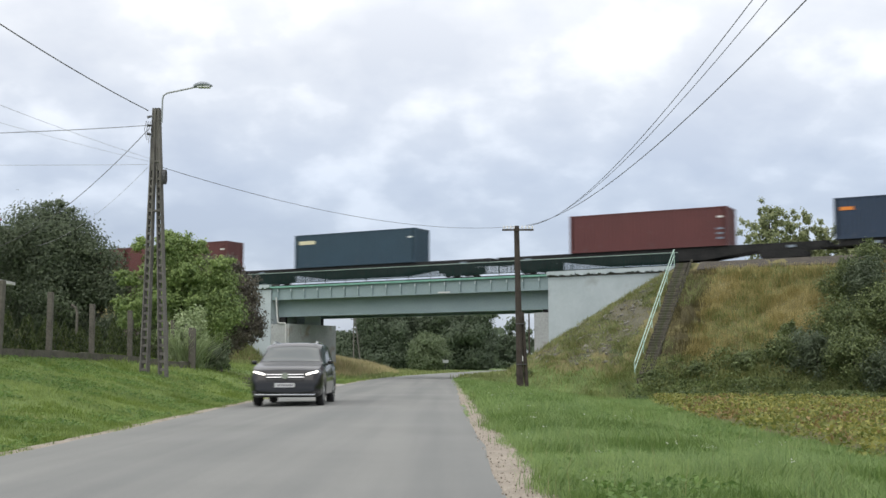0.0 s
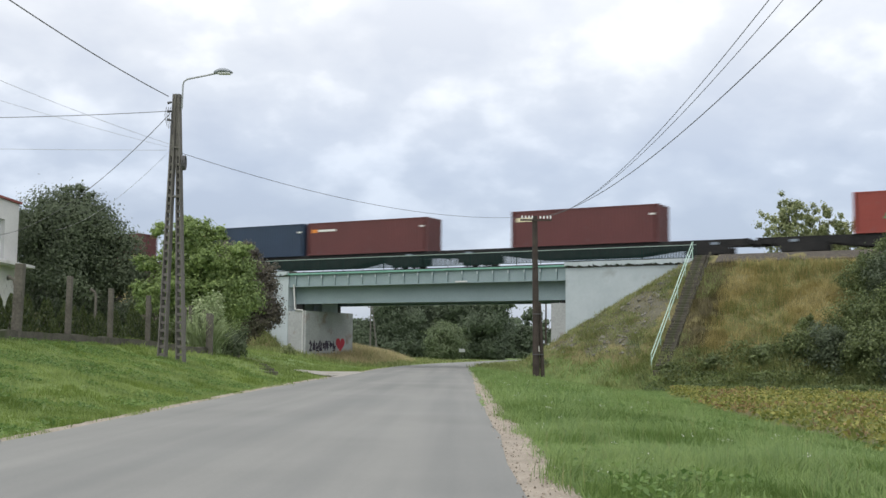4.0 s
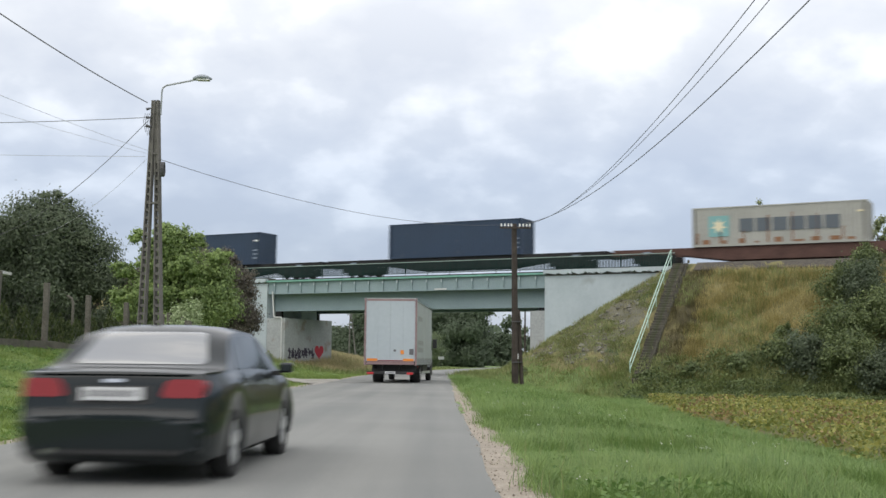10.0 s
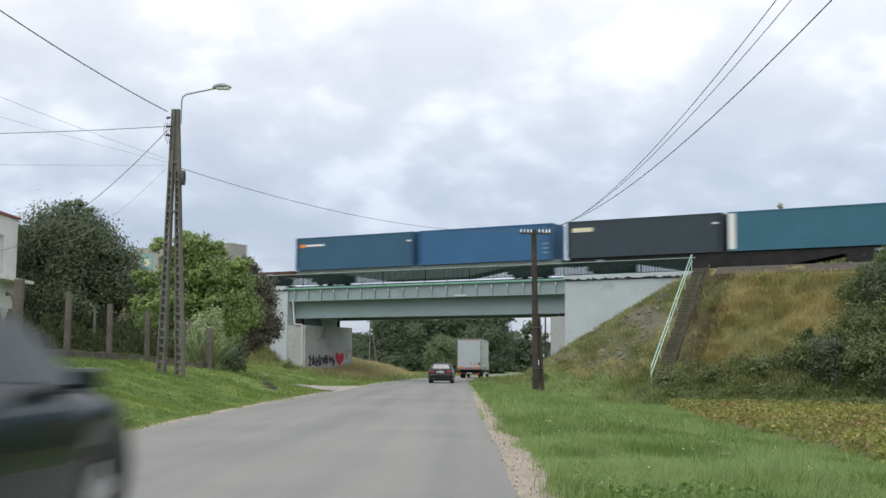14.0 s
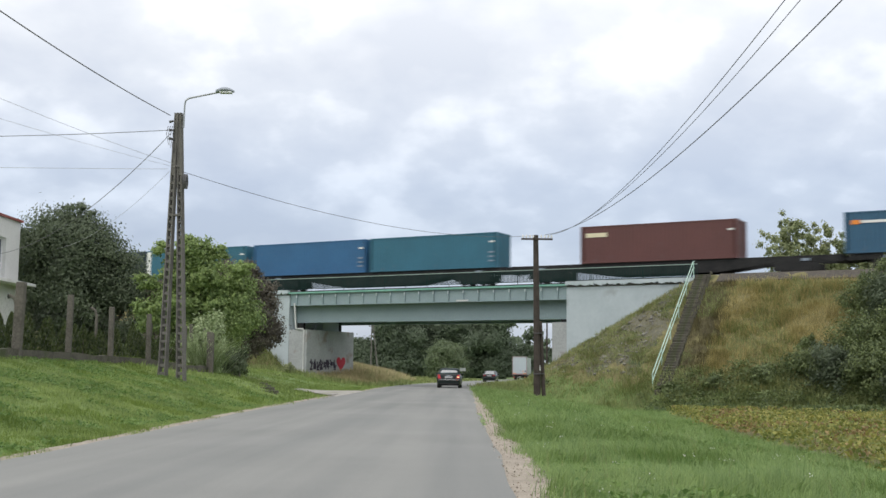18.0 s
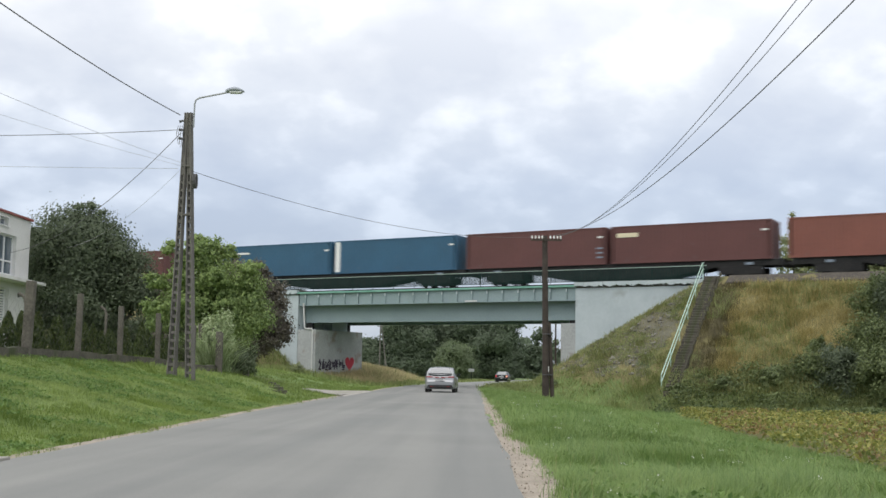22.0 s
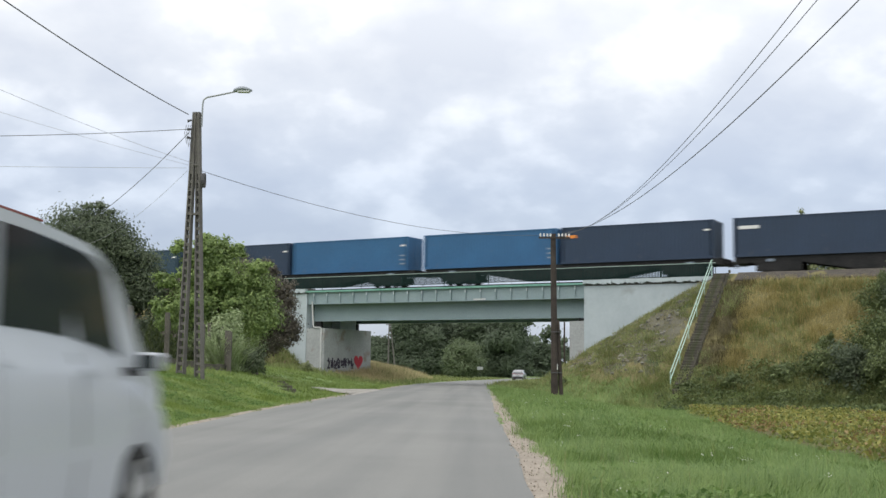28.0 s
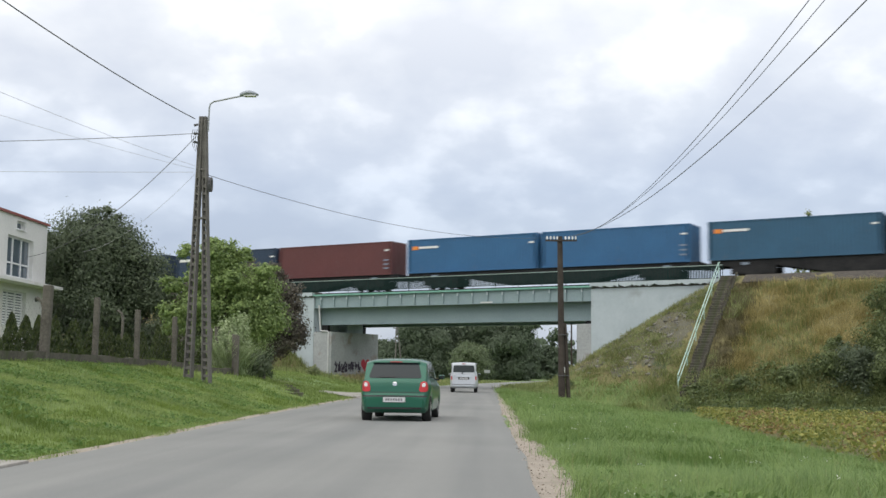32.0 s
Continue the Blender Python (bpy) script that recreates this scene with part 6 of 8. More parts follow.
make_brambles()
behind = lambda x, y: off_road(x, y, 0.3) and embankment(*(TRACK_INV @ Vector((x, y, 0))).xy) < 0.2
blades("far_bank_grass", scatter(9000, -24, 40, 90, 190, behind, 1.2), 0.38, 0.07, 5, BLADE_WEED, "green grass behind the bridge", 0.4, 0.7, simple=True)
hump = lambda x, y: behind(x, y) and x < road_middle(y) - HALF_ROAD - 2.0 - 0.6 * noise.noise((x * 0.5, y * 0.5, 8.0))
blades("hump_dry_grass", scatter(6500, -16, -4, 99, 128, hump), 0.42, 0.022, 9, BLADE_STRAW, "tall dry yellow grass on the hump behind the bridge", 0.3, 0.7, simple=True)
blades("left_slope_weeds", scatter(2600, -26, -12, 70, 102, lambda x, y: 0.2 < embankment(*(TRACK_INV @ Vector((x, y, 0))).xy) < 6 and (TRACK_INV @ Vector((x, y, 0))).y < FACE), 0.4, 0.04, 5, BLADE_WEED, "dark weeds on the slope beside the wing wall", 0.2, 0.8, simple=True)


def make_crop():
    xy = scatter(9000, 7, 48, 14, 72, lambda x, y: is_field(x, y, noise.noise((x * 0.4, y * 0.4, 11.0))), 1.0)
    base = np.array([(x, y, ground_height(x, y)) for x, y in xy])
    for name, mat, keep, words in (("crop_plants", LEAF_CROP, lambda q: q < 0.72, "yellowing low crop plants in the field"), ("withered_plants", CROP_BROWN, lambda q: q >= 0.72, "withered brown crop plants in the field")):
        sel = np.array([keep(0.5 + 0.5 * noise.noise((p[0] * 0.35, p[1] * 0.35, 9.0)) + random.uniform(-0.2, 0.2)) for p in base])
        b = np.repeat(base[sel], 12, axis=0)
        c = b + np.stack([RNG.normal(size=len(b)) * 0.17, RNG.normal(size=len(b)) * 0.17, RNG.uniform(0.12, 0.5, len(b))], 1)
        tagged(new(name, cards(name, c, 0.095, mat, flat=0.4, long=1.4)), words, "crop", "", "stuff")


make_crop()


# small white verge flowers
def make_flowers():
    pts = []
    for x, y in scatter(40, 1.0, 3.4, 9, 40, verge, 1.3):
        z = ground_height(x, y) + random.uniform(0.2, 0.42)
        for k in range(6):
            pts.append((x + random.gauss(0, 0.03), y + random.gauss(0, 0.03), z + random.gauss(0, 0.012)))
    tagged(new("verge_flowers", cards("verge_flowers", pts, 0.013, plain("white_petals", (0.75, 0.75, 0.68), 0.7), flat=0.7, long=1.0)), "scattered small white umbel flowers", "flowers", "", "stuff")


make_flowers()


# stones on the bare slope beside the wing wall
def make_stones():
    rng = random.Random(3)
    bm = bmesh.new()
    bmesh.ops.create_icosphere(bm, subdivisions=1, radius=0.5)
    for v in bm.verts:
        v.co *= rng.uniform(0.7, 1.15)
        v.co.z *= 0.6
    me = finish("slope_stone", bm, varied("grey_slope_stone", (0.13, 0.125, 0.11), (0.27, 0.26, 0.235), scale=2, fine=12, rough=0.9, random_amount=0.5))
    s = thing("stone_paving", None, "patchy grey stone facing on the bridge end slope", "stones")
    for k in range(300):
        while True:
            u, n = rng.uniform(10.6, 19.5), rng.uniform(-13.5, -2.9)
            e = embankment(u, n)
            x, y = track_to_world(u, n)
            if 1.2 < e < 7.2 and noise.noise((x * 0.35, y * 0.35, 21.0)) > rng.uniform(-0.35, 0.2):
                break
        q = rng.uniform(0.18, 0.5)
        ob = piece("stone", me, s, Matrix.LocRotScale((x, y, ground_height(x, y) + 0.02), Euler((rng.uniform(-0.5, 0.5), rng.uniform(-0.5, 0.5), rng.uniform(0, 6))), (q, q * rng.uniform(0.6, 1), q * 0.8)))


make_stones()


# loose pebbles on the shoulder
def make_pebbles():
    pts = []
    rng = random.Random(17)
    for k in range(1500):
        y = 6.5 + 32 * rng.random() ** 1.7
        x = road_middle(y) + HALF_ROAD + rng.uniform(-0.05, 0.42)
        pts.append((x, y, max(0.0, ground_height(x, y, False)) + 0.012))
    tagged(new("shoulder_pebbles", cards("shoulder_pebbles", pts, 0.019, varied("pebble_grey", (0.22, 0.185, 0.15), (0.44, 0.39, 0.32), scale=3, fine=20, rough=0.9, island=0.6), flat=0.6, long=1.2)), "loose pebbles on the gravel shoulder", "pebbles", "", "stuff")


make_pebbles()


# poles farther along the road behind the bridge
def make_far_poles():
    for x, y, tall, m, words in ((-11.6, 150.0, 7.2, CONCRETE, "grey concrete A-frame pole behind the bridge"), (8.9, 120.0, 8.0, WOOD_POLE, "dark wooden pole behind the bridge"), (16.0, 190.0, 8.0, WOOD_POLE, "dark wooden pole beyond the bend")):
        g = ground_height(x, y)
        p = thing("utility_pole", Matrix.Translation((x, y, g - 0.2)), words, "utility pole")
        for s in ((-0.05, 1.0) if m is CONCRETE else (0.0,)):
            bm = bmesh.new()
            tube(bm, (s, 0, 0), (s * 0.12, 0, tall), 0.11, 0.07, 8)
            part("leg", bm, m, p)
        bm = bmesh.new()
        box(bm, -0.4, 0.4, -0.04, 0.04, tall - 0.4, tall - 0.32)
        part("crossarm", bm, m, p)


make_far_poles()


# a small pale road sign beyond the bend
def make_sign():
    x, y = 0.3, 168.0
    t = thing("road_sign", Matrix.Translation((x, y, ground_height(x, y) - 0.1)), "small pale road sign on a steel post beyond the bridge", "road sign")
    bm = bmesh.new()
    tube(bm, (0, 0, 0), (0, 0, 2.4), 0.04, 0.04, 8)
    part("post", bm, WAGON_STEEL, t)
    bm = bmesh.new()
    box(bm, -0.42, 0.42, -0.06, -0.04, 1.5, 1.95)
    bevelled(bm, 0.008, 1)
    part("sign_plate", bm, CONCRETE_RAW, t, "pale rectangular sign plate")


make_sign()


# ---- vehicles ----
CAR_GLASS = plain("car_glass", (0.03, 0.04, 0.04), 0.05, 0.0, 1.0)
# IOR raised far above real glass so slanted panes mirror more sky
CAR_GLASS.node_tree.nodes["Principled BSDF"].inputs["IOR"].default_value = 3.8
SCREEN_GLASS = plain("windscreen_glass", (0.05, 0.065, 0.06), 0.06, 0.0, 0.6)
SCREEN_GLASS.node_tree.nodes["Principled BSDF"].inputs["IOR"].default_value = 2.2
# nearly car_glass's colour; low IOR and no coat mute the mirrored sky
LOW_SHEEN_GLASS = plain("low_sheen_car_glass", (0.03, 0.038, 0.04), 0.08, 0.0, 0.0)
LOW_SHEEN_GLASS.node_tree.nodes["Principled BSDF"].inputs["IOR"].default_value = 1.35
TYRE = varied("tyre_rubber", (0.012, 0.012, 0.012), (0.035, 0.035, 0.035), scale=4, fine=30, rough=0.85)
RIM = plain("alloy_rim", (0.5, 0.51, 0.52), 0.35, 0.35)
BLACK_PLASTIC = varied("black_plastic", (0.015, 0.015, 0.016), (0.035, 0.035, 0.036), scale=3, fine=40, rough=0.6)
TAIL_RED = plain("tail_lamp_red", (0.24, 0.012, 0.018), 0.35, 0.0, 0.1)
TAIL_LIT = plain("tail_lamp_lit", (0.48, 0.022, 0.028), 0.35, 0.0, 0.1, 0.06)
AMBER_LIT = plain("amber_lamp_lit", (1.0, 0.62, 0.32), 0.3, 0.0, 0.3, 0.9)
LAMP_CLEAR = plain("clear_lamp", (0.7, 0.7, 0.7), 0.15, 0.0, 0.8)
HEAD_LIT = plain("head_lamp_lit", (1.0, 0.97, 0.9), 0.2, 0.0, 0.0, 1.6)
CHROME = plain("chrome_trim", (0.6, 0.61, 0.62), 0.15, 1.0)
PLATE = plain("plate_white", (0.62, 0.63, 0.64), 0.5)
BAR_GREY = plain("plate_bar", (0.12, 0.12, 0.13), 0.6)


def car_paint(name, color, metal=0.35, rough=0.35, coat=0.6):
    mat = varied(name, tuple(c * 0.9 for c in color), color, scale=1.5, fine=60, rough=rough, metal=metal)
    b = mat.node_tree.nodes["Principled BSDF"]
    b.inputs["Coat Weight"].default_value = coat
    b.inputs["Coat Roughness"].default_value = 0.06
    b.inputs["Specular IOR Level"].default_value = 0.12 if max(color) < 0.05 else 0.3
    return mat


def between(pts, y):
    """A smooth curve through (y, value) points."""
    if y <= pts[0][0]:
        return pts[0][1]
    for i, ((a, p), (b, q)) in enumerate(zip(pts, pts[1:])):
        if y <= b:
            k = (y - a) / (b - a)

            def slope(j):
                if j <= 0 or j >= len(pts) - 1:
                    return 0.0 if j > 0 else (pts[1][1] - pts[0][1]) / (pts[1][0] - pts[0][0])
                s0 = (pts[j][1] - pts[j - 1][1]) / (pts[j][0] - pts[j - 1][0])
                s1 = (pts[j + 1][1] - pts[j][1]) / (pts[j + 1][0] - pts[j][0])
                return 0.0 if s0 * s1 <= 0 else 2 * s0 * s1 / (s0 + s1)
            m0, m1 = slope(i) * (b - a), slope(i + 1) * (b - a)
            k2, k3 = k * k, k * k * k
            return (2 * k3 - 3 * k2 + 1) * p + (k3 - 2 * k2 + k) * m0 + (-2 * k3 + 3 * k2) * q + (k3 - k2) * m1
    return pts[-1][1]


class Shell:
    """The outer skin of a car as a grid of sections; y runs from the tail to the nose, the rear axle is at y = 0."""

    def __init__(self, long, half, roof, belt, axles, wheel, tail_overhang, floor=0.2, roof_half=0.56, nose_round=0.5, tail_round=0.5):
        self.long, self.half, self.roof, self.belt = long, half, roof, belt
        self.axles, self.wheel, self.over, self.floor = axles, wheel, tail_overhang, floor
        self.roof_half, self.nose_round, self.tail_round = roof_half, nose_round, tail_round
        ys = {0.0, 0.005, 0.01, 0.02, 0.03, 0.04, 0.05, 0.06, 0.07, 0.08, 0.09, 0.1, 0.115, 0.13, 0.16, 0.2}
        ys |= {long - v for v in ys}
        n = int(long / 0.07)
        ys |= {long * k / n for k in range(n + 1)}
        self.ys = sorted(ys)
        self.grid = [self.section(y) for y in self.ys]

    def width(self, y):
        k = 1.0
        if y < self.tail_round:
            q = 1 - y / self.tail_round
            k -= 0.15 * q ** 1.9
        if y > self.long - self.nose_round:
            q = (y - self.long + self.nose_round) / self.nose_round
            k -= 0.20 * q ** 2.2
        return self.half * k

    def section(self, y):
        hw = self.width(y)
        roof = between(self.roof, y)
        belt = min(between(self.belt, y), roof - 0.03)
        rise = max(0.0, min(1.0, (roof - belt - 0.03) / 0.42))
        low = self.floor
        end = min(y, self.long - y)
        if end < 0.25:
            low += 0.10 * (1 - end / 0.25) ** 2
        sill = low + 0.06
        for a in self.axles:
            d = abs(y - self.over - a)
            r = self.wheel + 0.065
            if d < r:
                sill = max(sill, self.wheel + math.sqrt(r * r - d * d))
        tall = belt - sill
        top = hw * (0.93 * (1 - rise) + (self.roof_half + 0.10) / self.half * rise * (hw / self.half) ** 0.3)
        inner = hw * (0.70 * (1 - rise) + (self.roof_half - 0.06) / self.half * rise)
        return [(0, low), (hw - 0.12, low), (hw - 0.03, sill), (hw, sill + 0.35 * tall), (hw - 0.004, sill + 0.62 * tall), (hw - 0.03, sill + 0.9 * tall), (hw - 0.065, belt),
                (top, roof - 0.05 * (0.35 + rise)), (inner, roof - 0.012 - 0.01 * rise), (inner * 0.5, roof - 0.002), (0, roof)]

    def point(self, y, k, side=1):
        """The skin at length y (from the tail) and section place k (a fraction counts)."""
        s = self.section(y)
        i = min(int(k), len(s) - 2)
        f = k - i
        x = s[i][0] + (s[i + 1][0] - s[i][0]) * f
        z = s[i][1] + (s[i + 1][1] - s[i][1]) * f
        return Vector((side * x, y - self.over, z))

    def body(self, bm):
        rows = []
        for y, s in zip(self.ys, self.grid):
            right = [bm.verts.new((x, y - self.over, z)) for x, z in s]
            left = [right[0]] + [bm.verts.new((-x, y - self.over, z)) for x, z in s[1:-1]] + [right[-1]]
            rows.append(right + left[-2:0:-1])
        n = len(rows[0])
        for a, b in zip(rows, rows[1:]):
            for i in range(n):
                j = (i + 1) % n
                bm.faces.new((a[i], a[j], b[j], b[i]))
        bm.faces.new(rows[0])
        bm.faces.new(rows[-1][::-1])

    def surface(self, x, z, front=False):
        """Where a level line at (x, z) first meets the tail (or the nose)."""
        x = abs(x)
        rows = list(zip(self.ys, self.grid))
        if front:
            rows.reverse()

        def half_at(sec):
            if z < sec[1][1] or z > sec[-1][1]:
                return -1.0
            for p, q in zip(sec[1:], sec[2:]):
                if z <= q[1]:
                    return p[0] + (q[0] - p[0]) * (z - p[1]) / max(1e-6, q[1] - p[1])
            return 0.0
        before = None
        for y, sec in rows:
            h = half_at(sec)
            if h >= x:
                if before is None:
                    return y - self.over
                lo, hi = 0.0, 1.0
                for _ in range(10):
                    f = (lo + hi) / 2
                    mid = [(a[0] + (b[0] - a[0]) * f, a[1] + (b[1] - a[1]) * f) for a, b in zip(before[1], sec)]
                    if half_at(mid) >= x:
                        hi = f
                    else:
                        lo = f
                return before[0] + (y - before[0]) * hi - self.over
            before = (y, sec)
        return None

    def patch(self, bm, x0, x1, z0, z1, lift=0.008, round_by=0.02, lean0=0.0, lean1=0.0, arch=0.0, rise=0.0, front=False, deep=0.5, nx=10, nz=7):
        """A plate with an outline drawn from behind (or ahead), lying on the skin, with edges that go into it."""
        nz = max(3, nz)
        tall = z1 - z0
        qs = sorted({0.0, 1.0} | {k / nz for k in range(nz + 1)} | {min(0.45, round_by * 0.3 / tall), 1 - min(0.45, round_by * 0.3 / tall)})
        sign = 1 if front else -1
        lim = (self.long - self.over - deep) if front else deep - self.over
        rows = []
        for q in qs:
            e = min(q, 1 - q) * tall
            cut = round_by - math.sqrt(max(0.0, round_by ** 2 - (round_by - e) ** 2)) if e < round_by else 0.0
            a, b = x0 + lean0 * q + cut, x1 + lean1 * q - cut
            row = []
            last = None
            for j in range(nx + 1):
                x = a + (b - a) * j / nx
                z = z0 + tall * q + arch * (1 - (x / max(abs(x0), abs(x1))) ** 2) + rise * j / nx
                y = self.surface(x, z, front)
                if y is None:
                    y = lim
                y = max(y, lim) if front else min(y, lim)
                row.append((x, y + sign * lift, z))
            rows.append(row)
        top = [[bm.verts.new(v) for v in row] for row in rows]
        for a, b in zip(top, top[1:]):
            for j in range(nx):
                bm.faces.new((a[j], a[j + 1], b[j + 1], b[j]))
        ring = top[0] + [r[-1] for r in top[1:]] + top[-1][-2::-1] + [r[0] for r in top[-2:0:-1]]
        low = [bm.verts.new((v.co.x, v.co.y - sign * (lift + 0.02), v.co.z)) for v in ring]
        n = len(ring)
        for i in range(n):
            bm.faces.new((ring[i], ring[(i + 1) % n], low[(i + 1) % n], low[i]))

    def panel(self, bm, y0, y1, k0, k1, side, ny=6, nk=4, lift=0.006, skew=0.0):
        """A patch of the skin, lifted a little: windows, lamps, trim. skew leans its ends."""
        def norm(y, k):
            e = 0.01
            ya, yb = max(0.0, y - e), min(self.long, y + e)
            d1 = self.point(yb, k, side) - self.point(ya, k, side)
            d2 = self.point(y, min(9.99, k + 0.05), side) - self.point(y, max(0, k - 0.05), side)
            v = d1.cross(d2)
            if v.length < 1e-9:
                return Vector((0, 0, 1))
            v.normalize()
            c = Vector((0, self.long * 0.45 - self.over, 0.7))
            return v if v.dot(self.point(y, k, side) - c) > 0 else -v
        rows = []
        for i in range(ny + 1):
            row = []
            for j in range(nk + 1):
                k = k0 + (k1 - k0) * j / nk
                y = y0 + (y1 - y0) * i / ny + skew * (j / nk)
                row.append(bm.verts.new(self.point(y, k, side) + norm(y, k) * lift))
            rows.append(row)
        for a, b in zip(rows, rows[1:]):
            for j in range(nk):
                bm.faces.new((a[j], a[j + 1], b[j + 1], b[j]))

    def across(self, bm, y0, y1, k0, ny=6, lift=0.006, inset=0.0):
        """A patch from one side over the middle to the other: windscreens and tail windows."""
        ks = [k0 + (10 - k0) * q for q in (0, 0.25, 0.5, 0.75, 1.0)]
        rows = []
        for i in range(ny + 1):
            y = y0 + (y1 - y0) * i / ny
            d = self.point(min(self.long, y + 0.01), 10) - self.point(max(0, y - 0.01), 10)
            nrm = Vector((0, -d.z, d.y)).normalized()
            rows.append([bm.verts.new(self.point(y, k, 1) + nrm * lift) for k in ks] + [bm.verts.new(self.point(y, k, -1) + nrm * lift) for k in ks[-2::-1]])
        for a, b in zip(rows, rows[1:]):
            for j in range(len(a) - 1):
                bm.faces.new((a[j], a[j + 1], b[j + 1], b[j]))


def make_wheel(parent, x, y, r, wide, side, rim_r=0.66):
    at = Matrix.Translation((x, y, r)) @ Matrix.Rotation(0 if side > 0 else math.pi, 4, "Z")
    bm = bmesh.new()
    prof = ((-wide, 0.70 * r), (-wide, 0.93 * r), (-wide * 0.8, r), (-wide * 0.2, r), (0.0, 0.94 * r), (0.005, 0.72 * r), (-0.03, rim_r * r), (-wide, rim_r * r))
    n = 28
    rings = [[bm.verts.new((px, pr * math.cos(2 * math.pi * k / n), pr * math.sin(2 * math.pi * k / n))) for k in range(n)] for px, pr in prof]
    for a, b in zip(rings, rings[1:] + rings[:1]):
        for k in range(n):
            j = (k + 1) % n
            bm.faces.new((a[k], a[j], b[j], b[k]))
    hub = part("wheel", bm, TYRE, parent, "black tyre on an alloy rim", smooth=True, at=at)
    bm = bmesh.new()
    tube(bm, (-0.07, 0, 0), (-0.035, 0, 0), rim_r * r, rim_r * r, 24)
    for k in range(5):
        m = Matrix.Rotation(2 * math.pi * k / 5, 4, "X")
        box(bm, -0.04, -0.004, -0.05, 0.05, 0.03, rim_r * r, m)
    tube(bm, (-0.04, 0, 0), (0.0, 0, 0), 0.065, 0.055, 12)
    part("rim", bm, RIM, hub, "silver spoked rim")


def lamp_box(parent, name, x0, x1, y0, y1, z0, z1, mat, words=""):
    bm = bmesh.new()
    box(bm, x0, x1, y0, y1, z0, z1)
    bevelled(bm, min(abs(x1 - x0), abs(y1 - y0), abs(z1 - z0)) * 0.3, 2)
    return part(name, bm, mat, parent, words, smooth=True)


def plate(parent, y, z, wide=0.5, face=-1):
    bm = bmesh.new()
    box(bm, -wide / 2, wide / 2, y, y + 0.02, z, z + 0.11)
    p = part("plate", bm, PLATE, parent, "white plate with plain grey bars")
    bm = bmesh.new()
    yy = y - 0.004 if face < 0 else y + 0.024
    for k in range(7):
        a = -wide / 2 + 0.05 + k * (wide - 0.09) / 7
        box(bm, a, a + 0.035, min(yy, yy + 0.003), max(yy, yy + 0.003), z + 0.03, z + 0.085)
    part("bars", bm, BAR_GREY, p)


def mirrors(parent, shell, y, z, paint):
    for s in (-1, 1):
        bm = bmesh.new()
        x = (shell.half - 0.03) * s
        a, b = sorted((x + 0.04 * s, x + 0.19 * s))
        box(bm, a, b, y - 0.04, y + 0.09, z + 0.02, z + 0.13)
        bevelled(bm, 0.035, 3)
        m = part("door_mirror", bm, paint, parent, "", smooth=True)
        bm = bmesh.new()
        box(bm, a + 0.02, b - 0.02, y - 0.046, y - 0.03, z + 0.035, z + 0.115)
        bevelled(bm, 0.006, 1)
        part("mirror_glass", bm, LOW_SHEEN_GLASS, m)
        bm = bmesh.new()
        box(bm, *sorted((x - 0.04 * s, x + 0.06 * s)), y, y + 0.05, z - 0.01, z + 0.04)
        part("mirror_foot", bm, BLACK_PLASTIC, m)


def on_tail(c, shell, name, x0, x1, z0, z1, mat, words="", both=False, **how):
    """A plate on the tail (front=True: on the nose); both adds its mirror image."""
    for s in ((1, -1) if both else (1,)):
        bm = bmesh.new()
        shell.patch(bm, x0, x1, z0, z1, **how)
        if s < 0:
            for v in bm.verts:
                v.co.x = -v.co.x
        part(name, bm, mat, c, words, smooth=30)


def make_car(name, words, shell, paint, spec):
    c = thing(name, None, words, "car")
    bm = bmesh.new()
    shell.body(bm)
    part("body", bm, paint, c, smooth=35)
    # dark underside
    bm = bmesh.new()
    box(bm, -shell.half + 0.15, shell.half - 0.15, -shell.over + 0.25, shell.long - shell.over - 0.25, shell.floor + 0.01, shell.floor + 0.4)
    part("underbody", bm, BLACK_PLASTIC, c)
    for a in shell.axles:
        for s in (-1, 1):
            make_wheel(c, s * (shell.half - 0.025), a, shell.wheel, 0.2, s)
    for y0, y1, skew in spec["side_glass"]:
        for s in (-1, 1):
            bm = bmesh.new()
            shell.panel(bm, y0, y1, 6.12, 6.9, s, 8, 4, 0.005, skew)
            part("side_window", bm, LOW_SHEEN_GLASS, c, smooth=True)
    bm = bmesh.new()
    shell.across(bm, spec["screen"][0], spec["screen"][1], spec.get("screen_k", 7.25), 8)
    part("windscreen", bm, SCREEN_GLASS, c, smooth=True)
    for y0, y1 in spec["doors"]:
        for s in (-1, 1):
            bm = bmesh.new()
            shell.panel(bm, y0, y0 + 0.012, 2.2, 6.0, s, 1, 6, 0.002)
            shell.panel(bm, y1, y1 + 0.012, 2.2, 6.0, s, 1, 6, 0.002)
            part("door_gap", bm, BLACK_PLASTIC, c)
            bm = bmesh.new()
            shell.panel(bm, y0 + 0.06, y0 + 0.22, 4.9, 5.15, s, 2, 1, 0.03)
            part("door_handle", bm, paint, c)
    mirrors(c, shell, spec["mirror"][0] - shell.over, spec["mirror"][1], spec.get("mirror_paint", paint))
    return c


